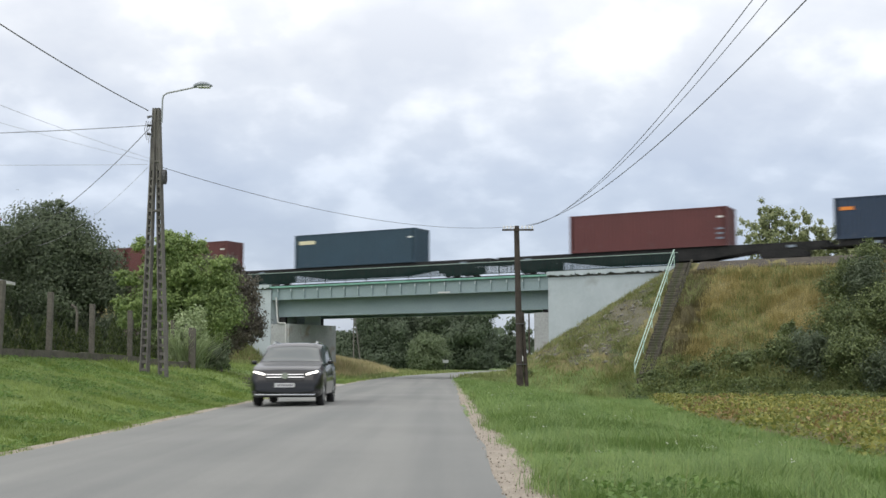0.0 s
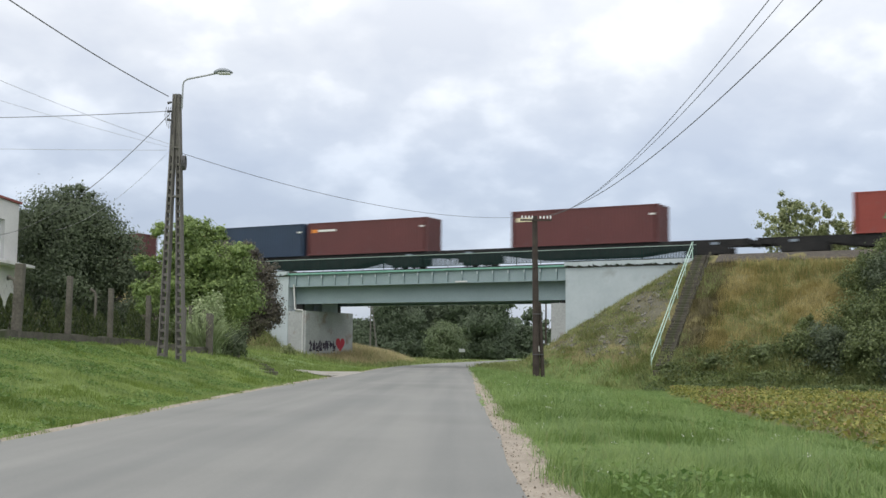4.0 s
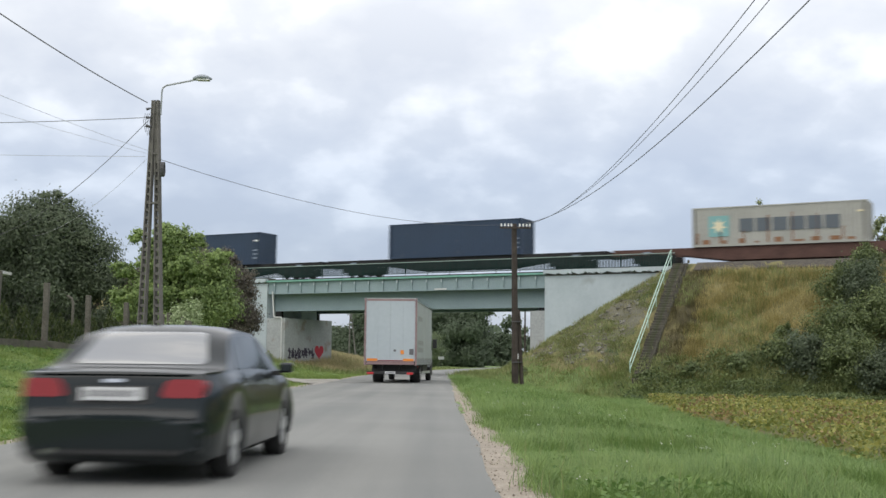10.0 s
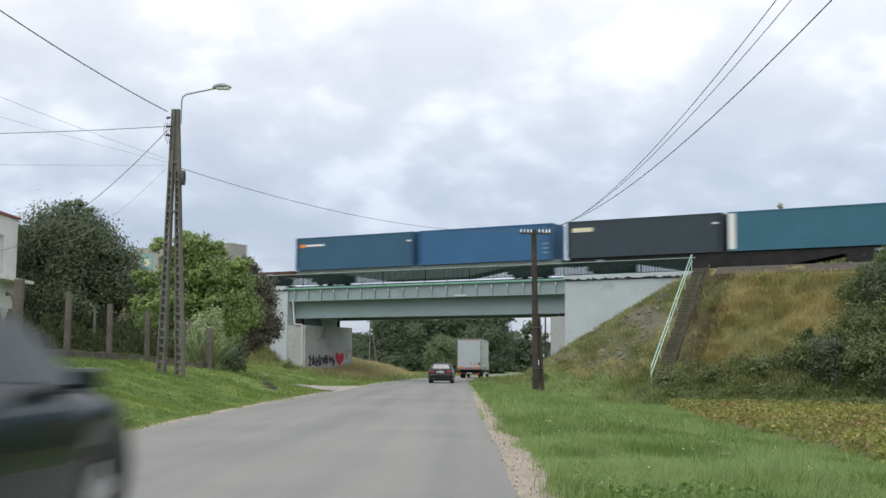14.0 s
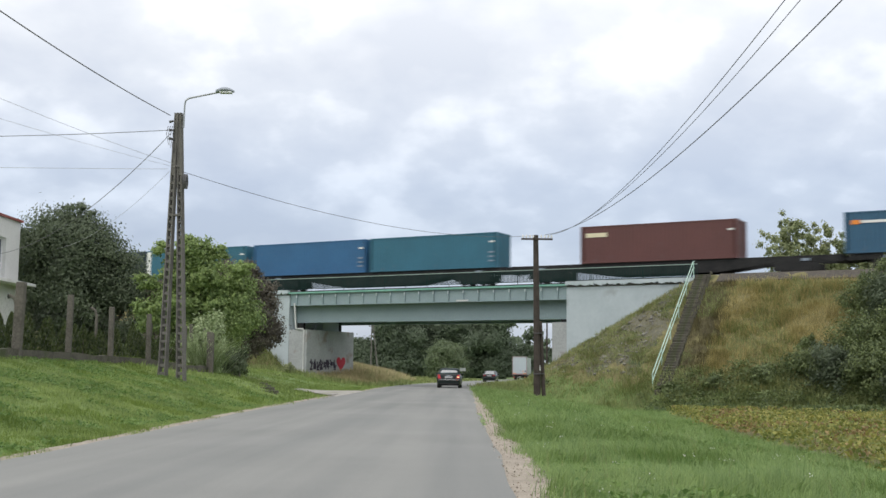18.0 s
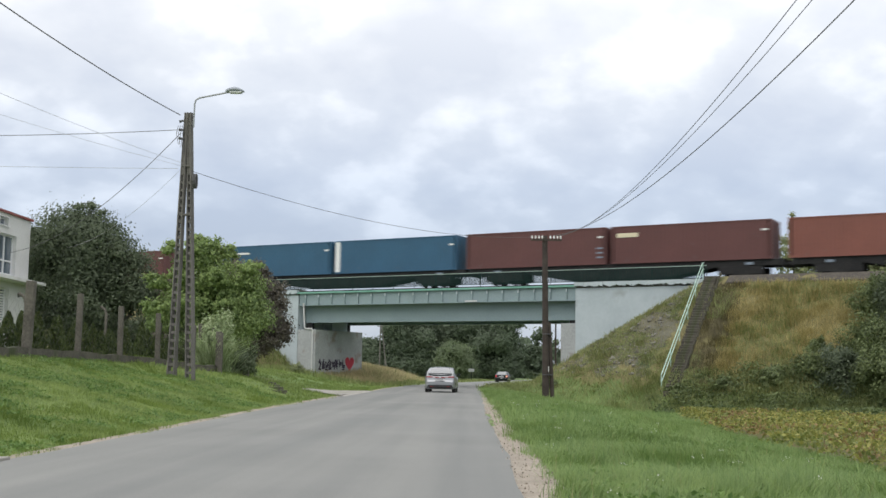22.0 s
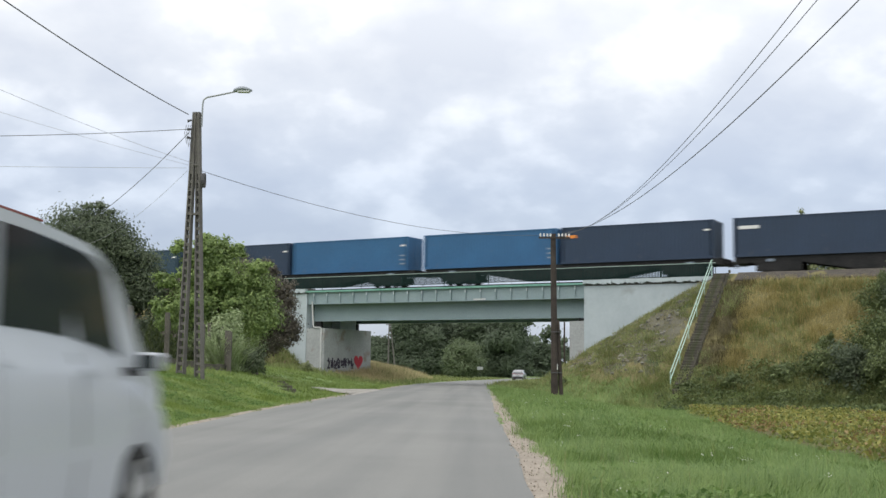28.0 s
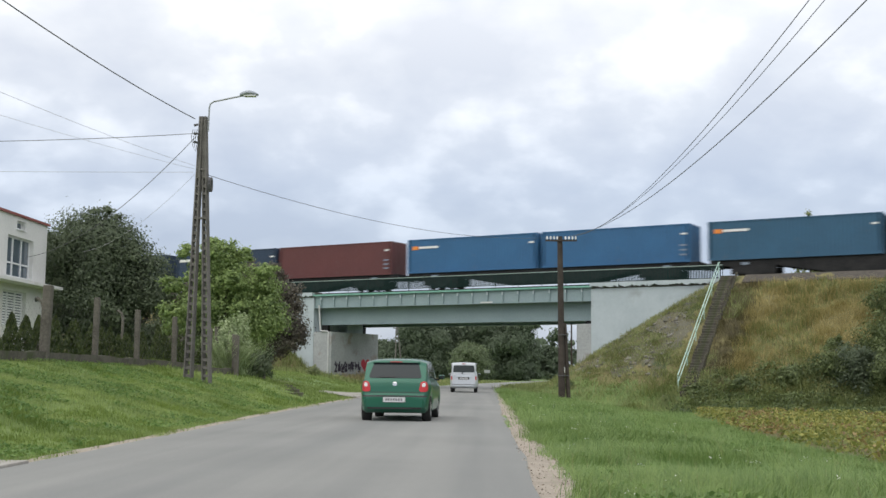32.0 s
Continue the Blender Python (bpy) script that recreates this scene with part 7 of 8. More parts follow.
# green hatchback
def green_hatchback():
    sh = Shell(3.9, 0.825, ((0, 0.58), (0.03, 0.60), (0.07, 0.63), (0.085, 0.74), (0.105, 0.92), (0.15, 0.99), (0.40, 1.36), (0.47, 1.42), (0.6, 1.44), (1.3, 1.465), (2.0, 1.44), (2.35, 1.35), (3.0, 1.0), (3.3, 0.94), (3.7, 0.80), (3.87, 0.64), (3.9, 0.52)),
               ((0, 0.97), (1.5, 0.95), (3.0, 0.90), (3.9, 0.75)), (0, 2.46), 0.30, 0.62, 0.2, roof_half=0.60)
    paint = car_paint("green_car_paint", (0.012, 0.115, 0.07), 0.2)
    c = make_car("hatchback_car", "dark green small hatchback with red tail lamps", sh, paint, dict(side_glass=((0.5, 1.05, 0.05), (1.12, 1.85, 0.0), (1.92, 2.62, -0.22)), screen=(2.38, 2.95), doors=((0.95, 1.85), (1.88, 2.8)), mirror=(2.68, 0.95)))
    on_tail(c, sh, "rear_window", -0.62, 0.62, 1.0, 1.355, LOW_SHEEN_GLASS, "dark rear window", lean0=0.10, lean1=-0.10, round_by=0.05)
    on_tail(c, sh, "roof_spoiler", -0.55, 0.55, 1.36, 1.405, paint, "", lift=0.07, round_by=0.015)
    on_tail(c, sh, "stop_lamp", -0.14, 0.14, 1.365, 1.385, TAIL_RED, "high red stop lamp", lift=0.075, round_by=0.005)
    on_tail(c, sh, "tail_lamp", 0.55, 0.765, 0.69, 0.93, TAIL_LIT, "red and white corner tail lamp", both=True, lift=0.014, round_by=0.06, lean0=0.05, lean1=-0.015, deep=0.3)
    on_tail(c, sh, "reversing_lamp", 0.62, 0.71, 0.80, 0.90, LAMP_CLEAR, "", both=True, lift=0.02, round_by=0.04, lean0=0.02, deep=0.3)
    on_tail(c, sh, "tailgate_gap", -0.60, 0.60, 0.672, 0.682, BLACK_PLASTIC, "", lift=0.004, round_by=0.002)
    on_tail(c, sh, "bumper", -0.74, 0.74, 0.34, 0.58, paint, "green rear bumper", lift=0.03, round_by=0.04, deep=0.4, nx=16)
    on_tail(c, sh, "bumper_strip", -0.745, 0.745, 0.575, 0.605, BLACK_PLASTIC, "black bumper strip", lift=0.034, round_by=0.01, deep=0.4, nx=16)
    on_tail(c, sh, "diffuser", -0.62, 0.62, 0.30, 0.35, BLACK_PLASTIC, "", lift=0.02, round_by=0.02)
    plate(c, -0.62 - 0.055, 0.455)
    on_tail(c, sh, "badge", -0.05, 0.05, 0.82, 0.92, CHROME, "round chrome badge", round_by=0.05, lift=0.015)
    on_tail(c, sh, "wiper", -0.38, 0.02, 1.01, 1.03, BLACK_PLASTIC, "black rear wiper", lift=0.02, round_by=0.008, rise=0.02)
    return c


def dark_sedan(kind):
    if kind == "slim":
        sh = Shell(4.59, 0.886, ((0, 0.58), (0.03, 0.60), (0.06, 0.63), (0.075, 0.74), (0.09, 0.93), (0.11, 0.975), (0.16, 0.985), (0.72, 1.02), (1.32, 1.34), (1.55, 1.405), (1.85, 1.43), (2.4, 1.43), (2.8, 1.37), (3.5, 1.0), (4.25, 0.82), (4.5, 0.66), (4.59, 0.5)),
                   ((0, 0.95), (1.0, 0.96), (3.5, 0.92), (4.59, 0.7)), (0, 2.64), 0.32, 1.0, 0.19, roof_half=0.58)
        paint = car_paint("black_blue_car_paint", (0.009, 0.014, 0.016), 0.0, 0.3, 0.6)
        c = make_car("sedan_car", "glossy black saloon car with red tail lamps", sh, paint, dict(side_glass=((1.2, 1.95, 0.18), (2.02, 2.95, -0.25)), screen=(2.85, 3.42), doors=((1.2, 2.0), (2.02, 3.05)), mirror=(3.05, 0.93)))
        y = -1.0
        on_tail(c, sh, "rear_window", -0.62, 0.62, 1.04, 1.345, CAR_GLASS, "rear window that mirrors the grey sky", lean0=0.12, lean1=-0.12, round_by=0.05, deep=1.6)
        on_tail(c, sh, "tail_lamp", 0.40, 0.80, 0.76, 0.915, TAIL_RED, "wide red tail lamp", both=True, lift=0.012, round_by=0.05, lean0=0.06, deep=0.25)
        on_tail(c, sh, "plate_recess", -0.34, 0.34, 0.70, 0.86, BLACK_PLASTIC, "dark plate recess", lift=0.004, round_by=0.03)
        on_tail(c, sh, "boot_gap", -0.62, 0.62, 0.655, 0.665, BLACK_PLASTIC, "", lift=0.004, round_by=0.002)
        plate(c, y + 0.045, 0.735, 0.52)
        on_tail(c, sh, "bumper", -0.80, 0.80, 0.33, 0.57, paint, "glossy black rear bumper", lift=0.03, round_by=0.05, deep=0.4, nx=16)
        on_tail(c, sh, "boot_lip", -0.66, 0.66, 0.955, 0.978, paint, "", lift=0.03, round_by=0.008)
        on_tail(c, sh, "exhaust", -0.56, -0.44, 0.285, 0.33, CHROME, "", lift=0.02, round_by=0.02)
        on_tail(c, sh, "badge", -0.09, 0.09, 0.885, 0.915, CHROME, "small chrome badge", lift=0.01, round_by=0.012)
    else:
        sh = Shell(4.47, 0.886, ((0, 0.58), (0.02, 0.61), (0.06, 0.64), (0.08, 0.76), (0.10, 0.95), (0.125, 1.0), (0.18, 1.015), (0.55, 1.045), (1.25, 1.36), (1.5, 1.43), (1.8, 1.45), (2.3, 1.45), (2.7, 1.38), (3.4, 1.02), (4.1, 0.86), (4.38, 0.68), (4.47, 0.5)),
                   ((0, 0.97), (1.0, 0.97), (3.4, 0.93), (4.47, 0.7)), (0, 2.64), 0.32, 0.95, 0.19, roof_half=0.60)
        paint = car_paint("dark_green_black_paint", (0.009, 0.015, 0.015), 0.0, 0.3, 0.5)
        c = make_car("sedan_car", "dark greenish-black saloon with large stepped red tail lamps", sh, paint, dict(side_glass=((1.05, 1.85, 0.2), (1.92, 2.85, -0.25)), screen=(2.75, 3.32), doors=((1.1, 1.9), (1.92, 2.95)), mirror=(2.95, 0.95)))
        y = -0.95
        on_tail(c, sh, "rear_window", -0.64, 0.64, 1.065, 1.37, CAR_GLASS, "rear window that mirrors the grey sky", lean0=0.12, lean1=-0.12, round_by=0.05, deep=1.6)
        on_tail(c, sh, "tail_lamp", 0.58, 0.79, 0.69, 0.98, TAIL_LIT, "lit red stepped tail lamp", both=True, lift=0.014, round_by=0.04, lean0=0.06, lean1=0.015, deep=0.3)
        on_tail(c, sh, "tail_lamp_step", 0.50, 0.62, 0.69, 0.80, TAIL_RED, "", both=True, lift=0.010, round_by=0.03, lean0=0.05)
        on_tail(c, sh, "indicator_lens", 0.60, 0.78, 0.765, 0.835, LAMP_CLEAR, "", lift=0.02, round_by=0.015, deep=0.3)
        bm = bmesh.new()
        sh.patch(bm, 0.60, 0.78, 0.765, 0.835, lift=0.024, round_by=0.015, deep=0.3)
        part("lit_indicator", bm, AMBER_LIT, c, "lit amber turn indicator", smooth=True)
        on_tail(c, sh, "plate_recess", -0.36, 0.36, 0.70, 0.87, BLACK_PLASTIC, "dark plate recess", lift=0.004, round_by=0.03)
        plate(c, y + 0.045, 0.735, 0.52)
        on_tail(c, sh, "bumper", -0.80, 0.80, 0.34, 0.57, paint, "glossy dark rear bumper", lift=0.03, round_by=0.05, deep=0.4, nx=16)
        on_tail(c, sh, "bumper_trim", -0.80, 0.80, 0.60, 0.615, CHROME, "thin chrome bumper strip", lift=0.02, round_by=0.005, deep=0.4, nx=16)
        on_tail(c, sh, "handle_trim", -0.16, 0.16, 0.90, 0.925, CHROME, "chrome boot handle", lift=0.012, round_by=0.01)
    on_tail(c, sh, "diffuser", -0.62, 0.62, 0.285, 0.335, BLACK_PLASTIC, "", lift=0.02, round_by=0.02)
    return c


def silver_hatchback():
    sh = Shell(4.25, 0.883, ((0, 0.62), (0.03, 0.66), (0.055, 0.72), (0.08, 0.90), (0.10, 0.945), (0.13, 1.07), (0.20, 1.095), (0.9, 1.37), (1.2, 1.43), (1.5, 1.455), (2.05, 1.455), (2.45, 1.38), (3.3, 0.98), (3.8, 0.82), (4.12, 0.64), (4.25, 0.46)),
               ((0, 0.96), (1.2, 0.98), (3.2, 0.90), (4.25, 0.65)), (0, 2.62), 0.32, 0.70, 0.2, roof_half=0.58)
    paint = car_paint("silver_car_paint", (0.35, 0.365, 0.385), 0.6, 0.3)
    c = make_car("hatchback_car", "silver hatchback with a full-width red tail lamp bar", sh, paint, dict(side_glass=((0.75, 1.5, 0.2), (1.57, 2.75, -0.3)), screen=(2.5, 3.2), doors=((1.1, 1.6), (1.65, 2.85)), mirror=(2.85, 0.93), mirror_paint=BLACK_PLASTIC))
    y = -0.70
    on_tail(c, sh, "rear_window", -0.62, 0.62, 1.11, 1.385, CAR_GLASS, "sloping rear window that mirrors the grey sky", lean0=0.12, lean1=-0.12, round_by=0.05, deep=1.4)
    on_tail(c, sh, "lower_window", -0.64, 0.64, 0.955, 1.045, LOW_SHEEN_GLASS, "dark lower rear window", lift=0.006, round_by=0.04, arch=-0.035, lean0=-0.03, lean1=0.03, nx=16)
    on_tail(c, sh, "spoiler", -0.68, 0.68, 1.055, 1.085, BLACK_PLASTIC, "thin dark spoiler across the tailgate", lift=0.04, round_by=0.01, nx=16, arch=0.012)
    on_tail(c, sh, "lamp_bar", -0.50, 0.50, 0.845, 0.90, TAIL_RED, "red lamp bar", lift=0.012, round_by=0.01, nx=16, arch=-0.02)
    on_tail(c, sh, "tail_lamp", 0.48, 0.80, 0.845, 0.925, TAIL_RED, "red tail lamp", both=True, lift=0.016, round_by=0.025, deep=0.35)
    on_tail(c, sh, "reversing_lamp", 0.28, 0.42, 0.845, 0.865, LAMP_CLEAR, "", both=True, lift=0.018, round_by=0.005)
    on_tail(c, sh, "badge", -0.05, 0.05, 0.845, 0.885, LAMP_CLEAR, "pale badge", lift=0.02, round_by=0.01)
    on_tail(c, sh, "plate_recess", -0.36, 0.36, 0.66, 0.80, paint, "", lift=0.003, round_by=0.02)
    on_tail(c, sh, "handle_trim", -0.30, 0.30, 0.80, 0.82, BLACK_PLASTIC, "", lift=0.02, round_by=0.006)
    plate(c, y + 0.015, 0.675)
    on_tail(c, sh, "step_gap", -0.28, 0.28, 0.632, 0.645, BLACK_PLASTIC, "", lift=0.008, round_by=0.005)
    on_tail(c, sh, "bumper", -0.79, 0.79, 0.44, 0.60, paint, "silver rear bumper", lift=0.03, round_by=0.05, deep=0.4, nx=16)
    on_tail(c, sh, "diffuser", -0.72, 0.72, 0.25, 0.45, BLACK_PLASTIC, "dark lower bumper", lift=0.016, round_by=0.05, lean0=0.05, lean1=-0.05)
    on_tail(c, sh, "reflector", 0.40, 0.56, 0.33, 0.36, TAIL_RED, "", both=True, lift=0.024, round_by=0.008)
    return c


def white_van():
    sh = Shell(4.4, 0.847, ((0, 0.62), (0.01, 0.95), (0.02, 1.12), (0.04, 1.25), (0.10, 1.62), (0.13, 1.74), (0.2, 1.82), (0.4, 1.85), (1.5, 1.86), (2.6, 1.82), (3.0, 1.70), (3.7, 1.18), (4.1, 0.98), (4.3, 0.74), (4.4, 0.5)),
               ((0, 1.2), (1.5, 1.2), (3.0, 1.12), (4.4, 0.8)), (0, 2.725), 0.32, 0.85, 0.28, roof_half=0.68)
    paint = car_paint("white_van_paint", (0.55, 0.585, 0.63), 0.0, 0.35, 0.3)
    c = make_car("passenger_van", "white compact passenger van with dark rear window", sh, paint, dict(side_glass=((0.3, 1.35, 0.0), (1.45, 2.4, 0.0), (2.5, 3.2, -0.3)), screen=(3.02, 3.66), doors=((1.4, 2.45), (2.48, 3.4)), mirror=(3.3, 1.05)))
    y = -0.85
    on_tail(c, sh, "rear_window", -0.67, 0.67, 1.24, 1.665, LOW_SHEEN_GLASS, "dark wide rear window", lift=0.01, round_by=0.05, lean0=0.05, lean1=-0.05, deep=0.5, nx=14)
    on_tail(c, sh, "stop_lamp", -0.10, 0.10, 1.735, 1.785, TAIL_RED, "high red stop lamp", lift=0.02, round_by=0.015)
    on_tail(c, sh, "tail_lamp", 0.70, 0.79, 0.70, 1.0, TAIL_LIT, "upright red tail lamp", both=True, lift=0.014, round_by=0.02, deep=0.3)
    on_tail(c, sh, "reversing_lamp", 0.70, 0.79, 0.70, 0.79, LAMP_CLEAR, "", both=True, lift=0.018, round_by=0.02, deep=0.3)
    on_tail(c, sh, "plate_recess", -0.34, 0.34, 0.80, 0.955, BLACK_PLASTIC, "dark plate recess", lift=0.006, round_by=0.03)
    plate(c, y - 0.012, 0.82)
    on_tail(c, sh, "handle_trim", -0.40, 0.40, 0.955, 1.0, paint, "white handle trim", lift=0.04, round_by=0.015)
    on_tail(c, sh, "bumper", -0.77, 0.77, 0.37, 0.57, paint, "white rear bumper", lift=0.05, round_by=0.04, deep=0.35, nx=16)
    on_tail(c, sh, "bumper_strip", -0.70, 0.70, 0.485, 0.51, BLACK_PLASTIC, "dark line in the bumper", lift=0.056, round_by=0.005, deep=0.35, nx=16)
    on_tail(c, sh, "badge", -0.05, 0.05, 1.10, 1.14, CHROME, "small chrome badge", lift=0.012, round_by=0.015)
    on_tail(c, sh, "wiper", -0.16, -0.08, 1.14, 1.24, BLACK_PLASTIC, "black wiper arm", lift=0.02, round_by=0.008, lean0=0.05, lean1=0.05)
    on_tail(c, sh, "lettering_bar", -0.62, -0.46, 1.005, 1.03, CHROME, "", lift=0.008, round_by=0.006)
    for s in (-1, 1):
        bm = bmesh.new()
        sh.panel(bm, 0.32, 0.85, 4.25, 4.5, s, 2, 1, 0.012)
        part("slide_rail", bm, BLACK_PLASTIC, c)
    return c


def black_suv():
    sh = Shell(4.82, 0.967, ((0, 0.70), (0.05, 1.0), (0.15, 1.15), (0.55, 1.55), (0.9, 1.68), (1.6, 1.745), (2.5, 1.73), (3.0, 1.62), (3.62, 1.2), (4.3, 1.07), (4.62, 0.98), (4.74, 0.86), (4.80, 0.70), (4.82, 0.5)),
               ((0, 1.1), (2.0, 1.12), (3.6, 1.08), (4.6, 0.95), (4.82, 0.7)), (0, 2.915), 0.37, 0.95, 0.25, roof_half=0.66)
    paint = car_paint("black_suv_paint", (0.009, 0.010, 0.012), 0.0, 0.3, 0.8)
    c = make_car("suv_car", "black sport utility vehicle with lit headlamps on the road", sh, paint, dict(side_glass=((0.7, 1.6, 0.15), (1.68, 2.35, 0.0), (2.42, 3.2, -0.3)), screen=(3.05, 3.58), doors=((1.5, 2.35), (2.4, 3.4)), mirror=(3.25, 1.1)))
    y = 4.82 - 0.95

    def front(name, x0, x1, z0, z1, yy, mat, words="", thick=0.05):
        bm = bmesh.new()
        box(bm, x0, x1, yy - 0.05, yy + thick, z0, z1)
        bevelled(bm, 0.014, 2)
        return part(name, bm, mat, c, words, smooth=True)
    bm = bmesh.new()
    sh.patch(bm, -0.50, 0.50, 0.70, 0.92, lift=0.012, round_by=0.04, lean0=-0.05, lean1=0.05, front=True)
    grille = part("grille", bm, BLACK_PLASTIC, c, "black grille with chrome bars", smooth=30)
    for z in (0.775, 0.845):
        bm = bmesh.new()
        sh.patch(bm, -0.49, 0.49, z, z + 0.022, lift=0.03, round_by=0.004, front=True)
        part("grille_bar", bm, CHROME, grille, "chrome bar")
    bm = bmesh.new()
    tube(bm, (0, y - 0.06, 0.82), (0, y + 0.02, 0.82), 0.085, 0.085, 20)
    part("emblem", bm, CHROME, grille, "plain round chrome emblem")
    for s in (-1, 1):
        bm = bmesh.new()
        sh.patch(bm, 0.545, 0.86, 0.83, 0.888, lift=0.012, round_by=0.022, rise=0.07, front=True, deep=0.5)
        if s < 0:
            for v in bm.verts:
                v.co.x = -v.co.x
        part("headlamp", bm, HEAD_LIT, c, "lit white headlamp", smooth=30)
        front("air_intake", min(s * 0.52, s * 0.86), max(s * 0.52, s * 0.86), 0.42, 0.62, y - 0.18, BLACK_PLASTIC)
        bm = bmesh.new()
        pipe(bm, [(s * 0.60, 0.1, 1.64), (s * 0.60, 0.3, 1.735), (s * 0.60, 1.55, 1.755), (s * 0.60, 1.8, 1.67)], 0.022, 6)
        part("roof_rail", bm, CHROME, c, "chrome roof rail")
    front("lower_bumper", -0.88, 0.88, 0.36, 0.42, y - 0.10, BLACK_PLASTIC, "", 0.08)
    front("skid_trim", -0.80, 0.80, 0.30, 0.345, y - 0.06, CHROME, "chrome lower trim", 0.05)
    plate(c, y + 0.02, 0.52, 0.52, 1)
    return c


TARP = varied("grey_white_tarpaulin", (0.33, 0.365, 0.36), (0.42, 0.455, 0.45), scale=0.7, fine=6, rough=0.55, bump=0.08, stain=(0.36, 0.38, 0.37), stain_scale=0.5)
DOOR_WHITE = varied("truck_door_white", (0.40, 0.455, 0.49), (0.45, 0.505, 0.54), scale=0.5, fine=5, rough=0.5)
FRAME_PINK = varied("faded_red_edge", (0.22, 0.145, 0.15), (0.31, 0.215, 0.22), rough=0.6)


def curtain_truck():
    """A rigid lorry: cab, long curtain-sided box, chassis and two axles; the rear axle at y = 0."""
    c = thing("box_truck", None, "long greyish-white curtain-sided lorry with white cab and orange rear strips", "truck")
    r, f, w = -3.4, 7.25, 1.26
    lo, hi = 0.90, 4.14
    bm = bmesh.new()
    box(bm, -w + 0.02, w - 0.02, r + 0.02, f, lo, lo + 0.16)
    part("load_floor", bm, WAGON_STEEL, c)
    for s in (-1, 1):
        bm = bmesh.new()
        rows = []
        n = 60
        for i in range(n + 1):
            y = r + 0.14 + (f - r - 0.2) * i / n
            wave = 0.010 * math.sin(i * 1.9) + 0.008 * math.sin(i * 0.7)
            rows.append([bm.verts.new((s * (w + wave * (0.3 + 0.7 * q)), y, lo + 0.03 + (hi - lo - 0.13) * q)) for q in (0, 0.12, 0.5, 1.0)])
        for a, b in zip(rows, rows[1:]):
            for j in range(3):
                bm.faces.new((a[j], a[j + 1], b[j + 1], b[j]))
        cur = part("side_curtain", bm, TARP, c, "grey-white tarpaulin side curtain", smooth=True)
        for k in range(16):
            y = r + 0.5 + k * (f - r - 0.9) / 15
            bm = bmesh.new()
            a, b = sorted((s * (w + 0.018), s * (w + 0.026)))
            box(bm, a, b, y - 0.07, y + 0.07, lo + 0.0, lo + 0.36)
            part("curtain_strap", bm, plain("strap_grey", (0.33, 0.34, 0.33), 0.7) if k == 0 and s < 0 else bpy.data.materials["strap_grey"], cur)
        for z, y0, y1 in ((3.1, r + 1.2, r + 3.6), (1.9, r + 0.9, r + 4.4), (1.55, r + 0.9, r + 4.2)):
            bm = bmesh.new()
            a, b = sorted((s * (w + 0.016), s * (w + 0.022)))
            for k in range(8):
                y = y0 + (y1 - y0) * k / 8
                box(bm, a, b, y, y + (y1 - y0) / 8 * 0.75, z, z + 0.22)
            part("lettering_bar", bm, bpy.data.materials["strap_grey"], cur, "grey bars standing for lettering")
    bm = bmesh.new()
    box(bm, -w - 0.01, w + 0.01, r, f + 0.02, hi - 0.08, hi)
    part("roof", bm, TARP, c)
    for s in (-1, 1):
        bm = bmesh.new()
        a, b = sorted((s * (w - 0.065), s * (w + 0.02)))
        box(bm, a, b, r - 0.02, r + 0.13, lo - 0.02, hi - 0.02)
        part("corner_post", bm, FRAME_PINK, c, "faded reddish rear corner post")
        bm = bmesh.new()
        a, b = sorted((s * (w - 0.06), s * (w + 0.035)))
        box(bm, a, b, r, f + 0.02, hi - 0.13, hi + 0.01)
        part("roof_rail", bm, CHROME, c, "aluminium roof rail")
        a, b = sorted((s * 0.003, s * (w - 0.075)))
        bm = bmesh.new()
        box(bm, a, b, r + 0.0, r + 0.05, lo + 0.18, hi - 0.14)
        d = part("rear_door", bm, DOOR_WHITE, c, "white rear door leaf")
        for x in (0.62,):
            bm = bmesh.new()
            tube(bm, (s * x, r - 0.004, lo + 0.18), (s * x, r - 0.004, hi - 0.16), 0.008, 0.008, 6)
            part("lock_bar", bm, DOOR_WHITE, d)
        a, b = sorted((s * 0.62, s * (w - 0.12)))
        bm = bmesh.new()
        box(bm, a, b, r - 0.012, r, lo + 0.19, lo + 0.31)
        part("marking_strip", bm, LOGO_ORANGE, c, "orange marking strip")
        lamp_box(c, "tail_lamp", *sorted((s * 0.80, s * 1.12)), r - 0.02, r + 0.08, 0.44, 0.55, TAIL_LIT, "red tail lamp cluster")
        lamp_box(c, "side_marker", *sorted((s * (w - 0.02), s * (w + 0.02))), r + 1.0, r + 1.12, lo - 0.12, lo - 0.06, TAIL_RED)
    bm = bmesh.new()
    box(bm, -w + 0.1, w - 0.1, r - 0.005, r + 0.1, hi - 0.14, hi - 0.04)
    part("rear_header", bm, FRAME_PINK, c)
    bm = bmesh.new()
    box(bm, -w + 0.1, w - 0.1, r - 0.03, r + 0.1, lo + 0.02, lo + 0.17)
    part("rear_sill", bm, FRAME_PINK, c, "reddish rear sill")
    for x0, x1, z0, z1, m, name in ((0.50, 0.66, 1.42, 1.62, LOGO_ORANGE, "warning_plate"), (0.92, 1.13, 1.40, 1.68, BAR_GREY, "document_box"), (0.16, 0.28, 1.55, 1.65, BAR_GREY, "small_plate")):
        bm = bmesh.new()
        box(bm, x0, x1, r - 0.015, r, z0, z1)
        part(name, bm, m, c)
    bm = bmesh.new()
    box(bm, -0.61, 0.61, r - 0.012, r, lo + 0.19, lo + 0.235)
    part("marking_line", bm, plain("dark_red_strip", (0.22, 0.03, 0.035), 0.5), c, "dark red marking line")
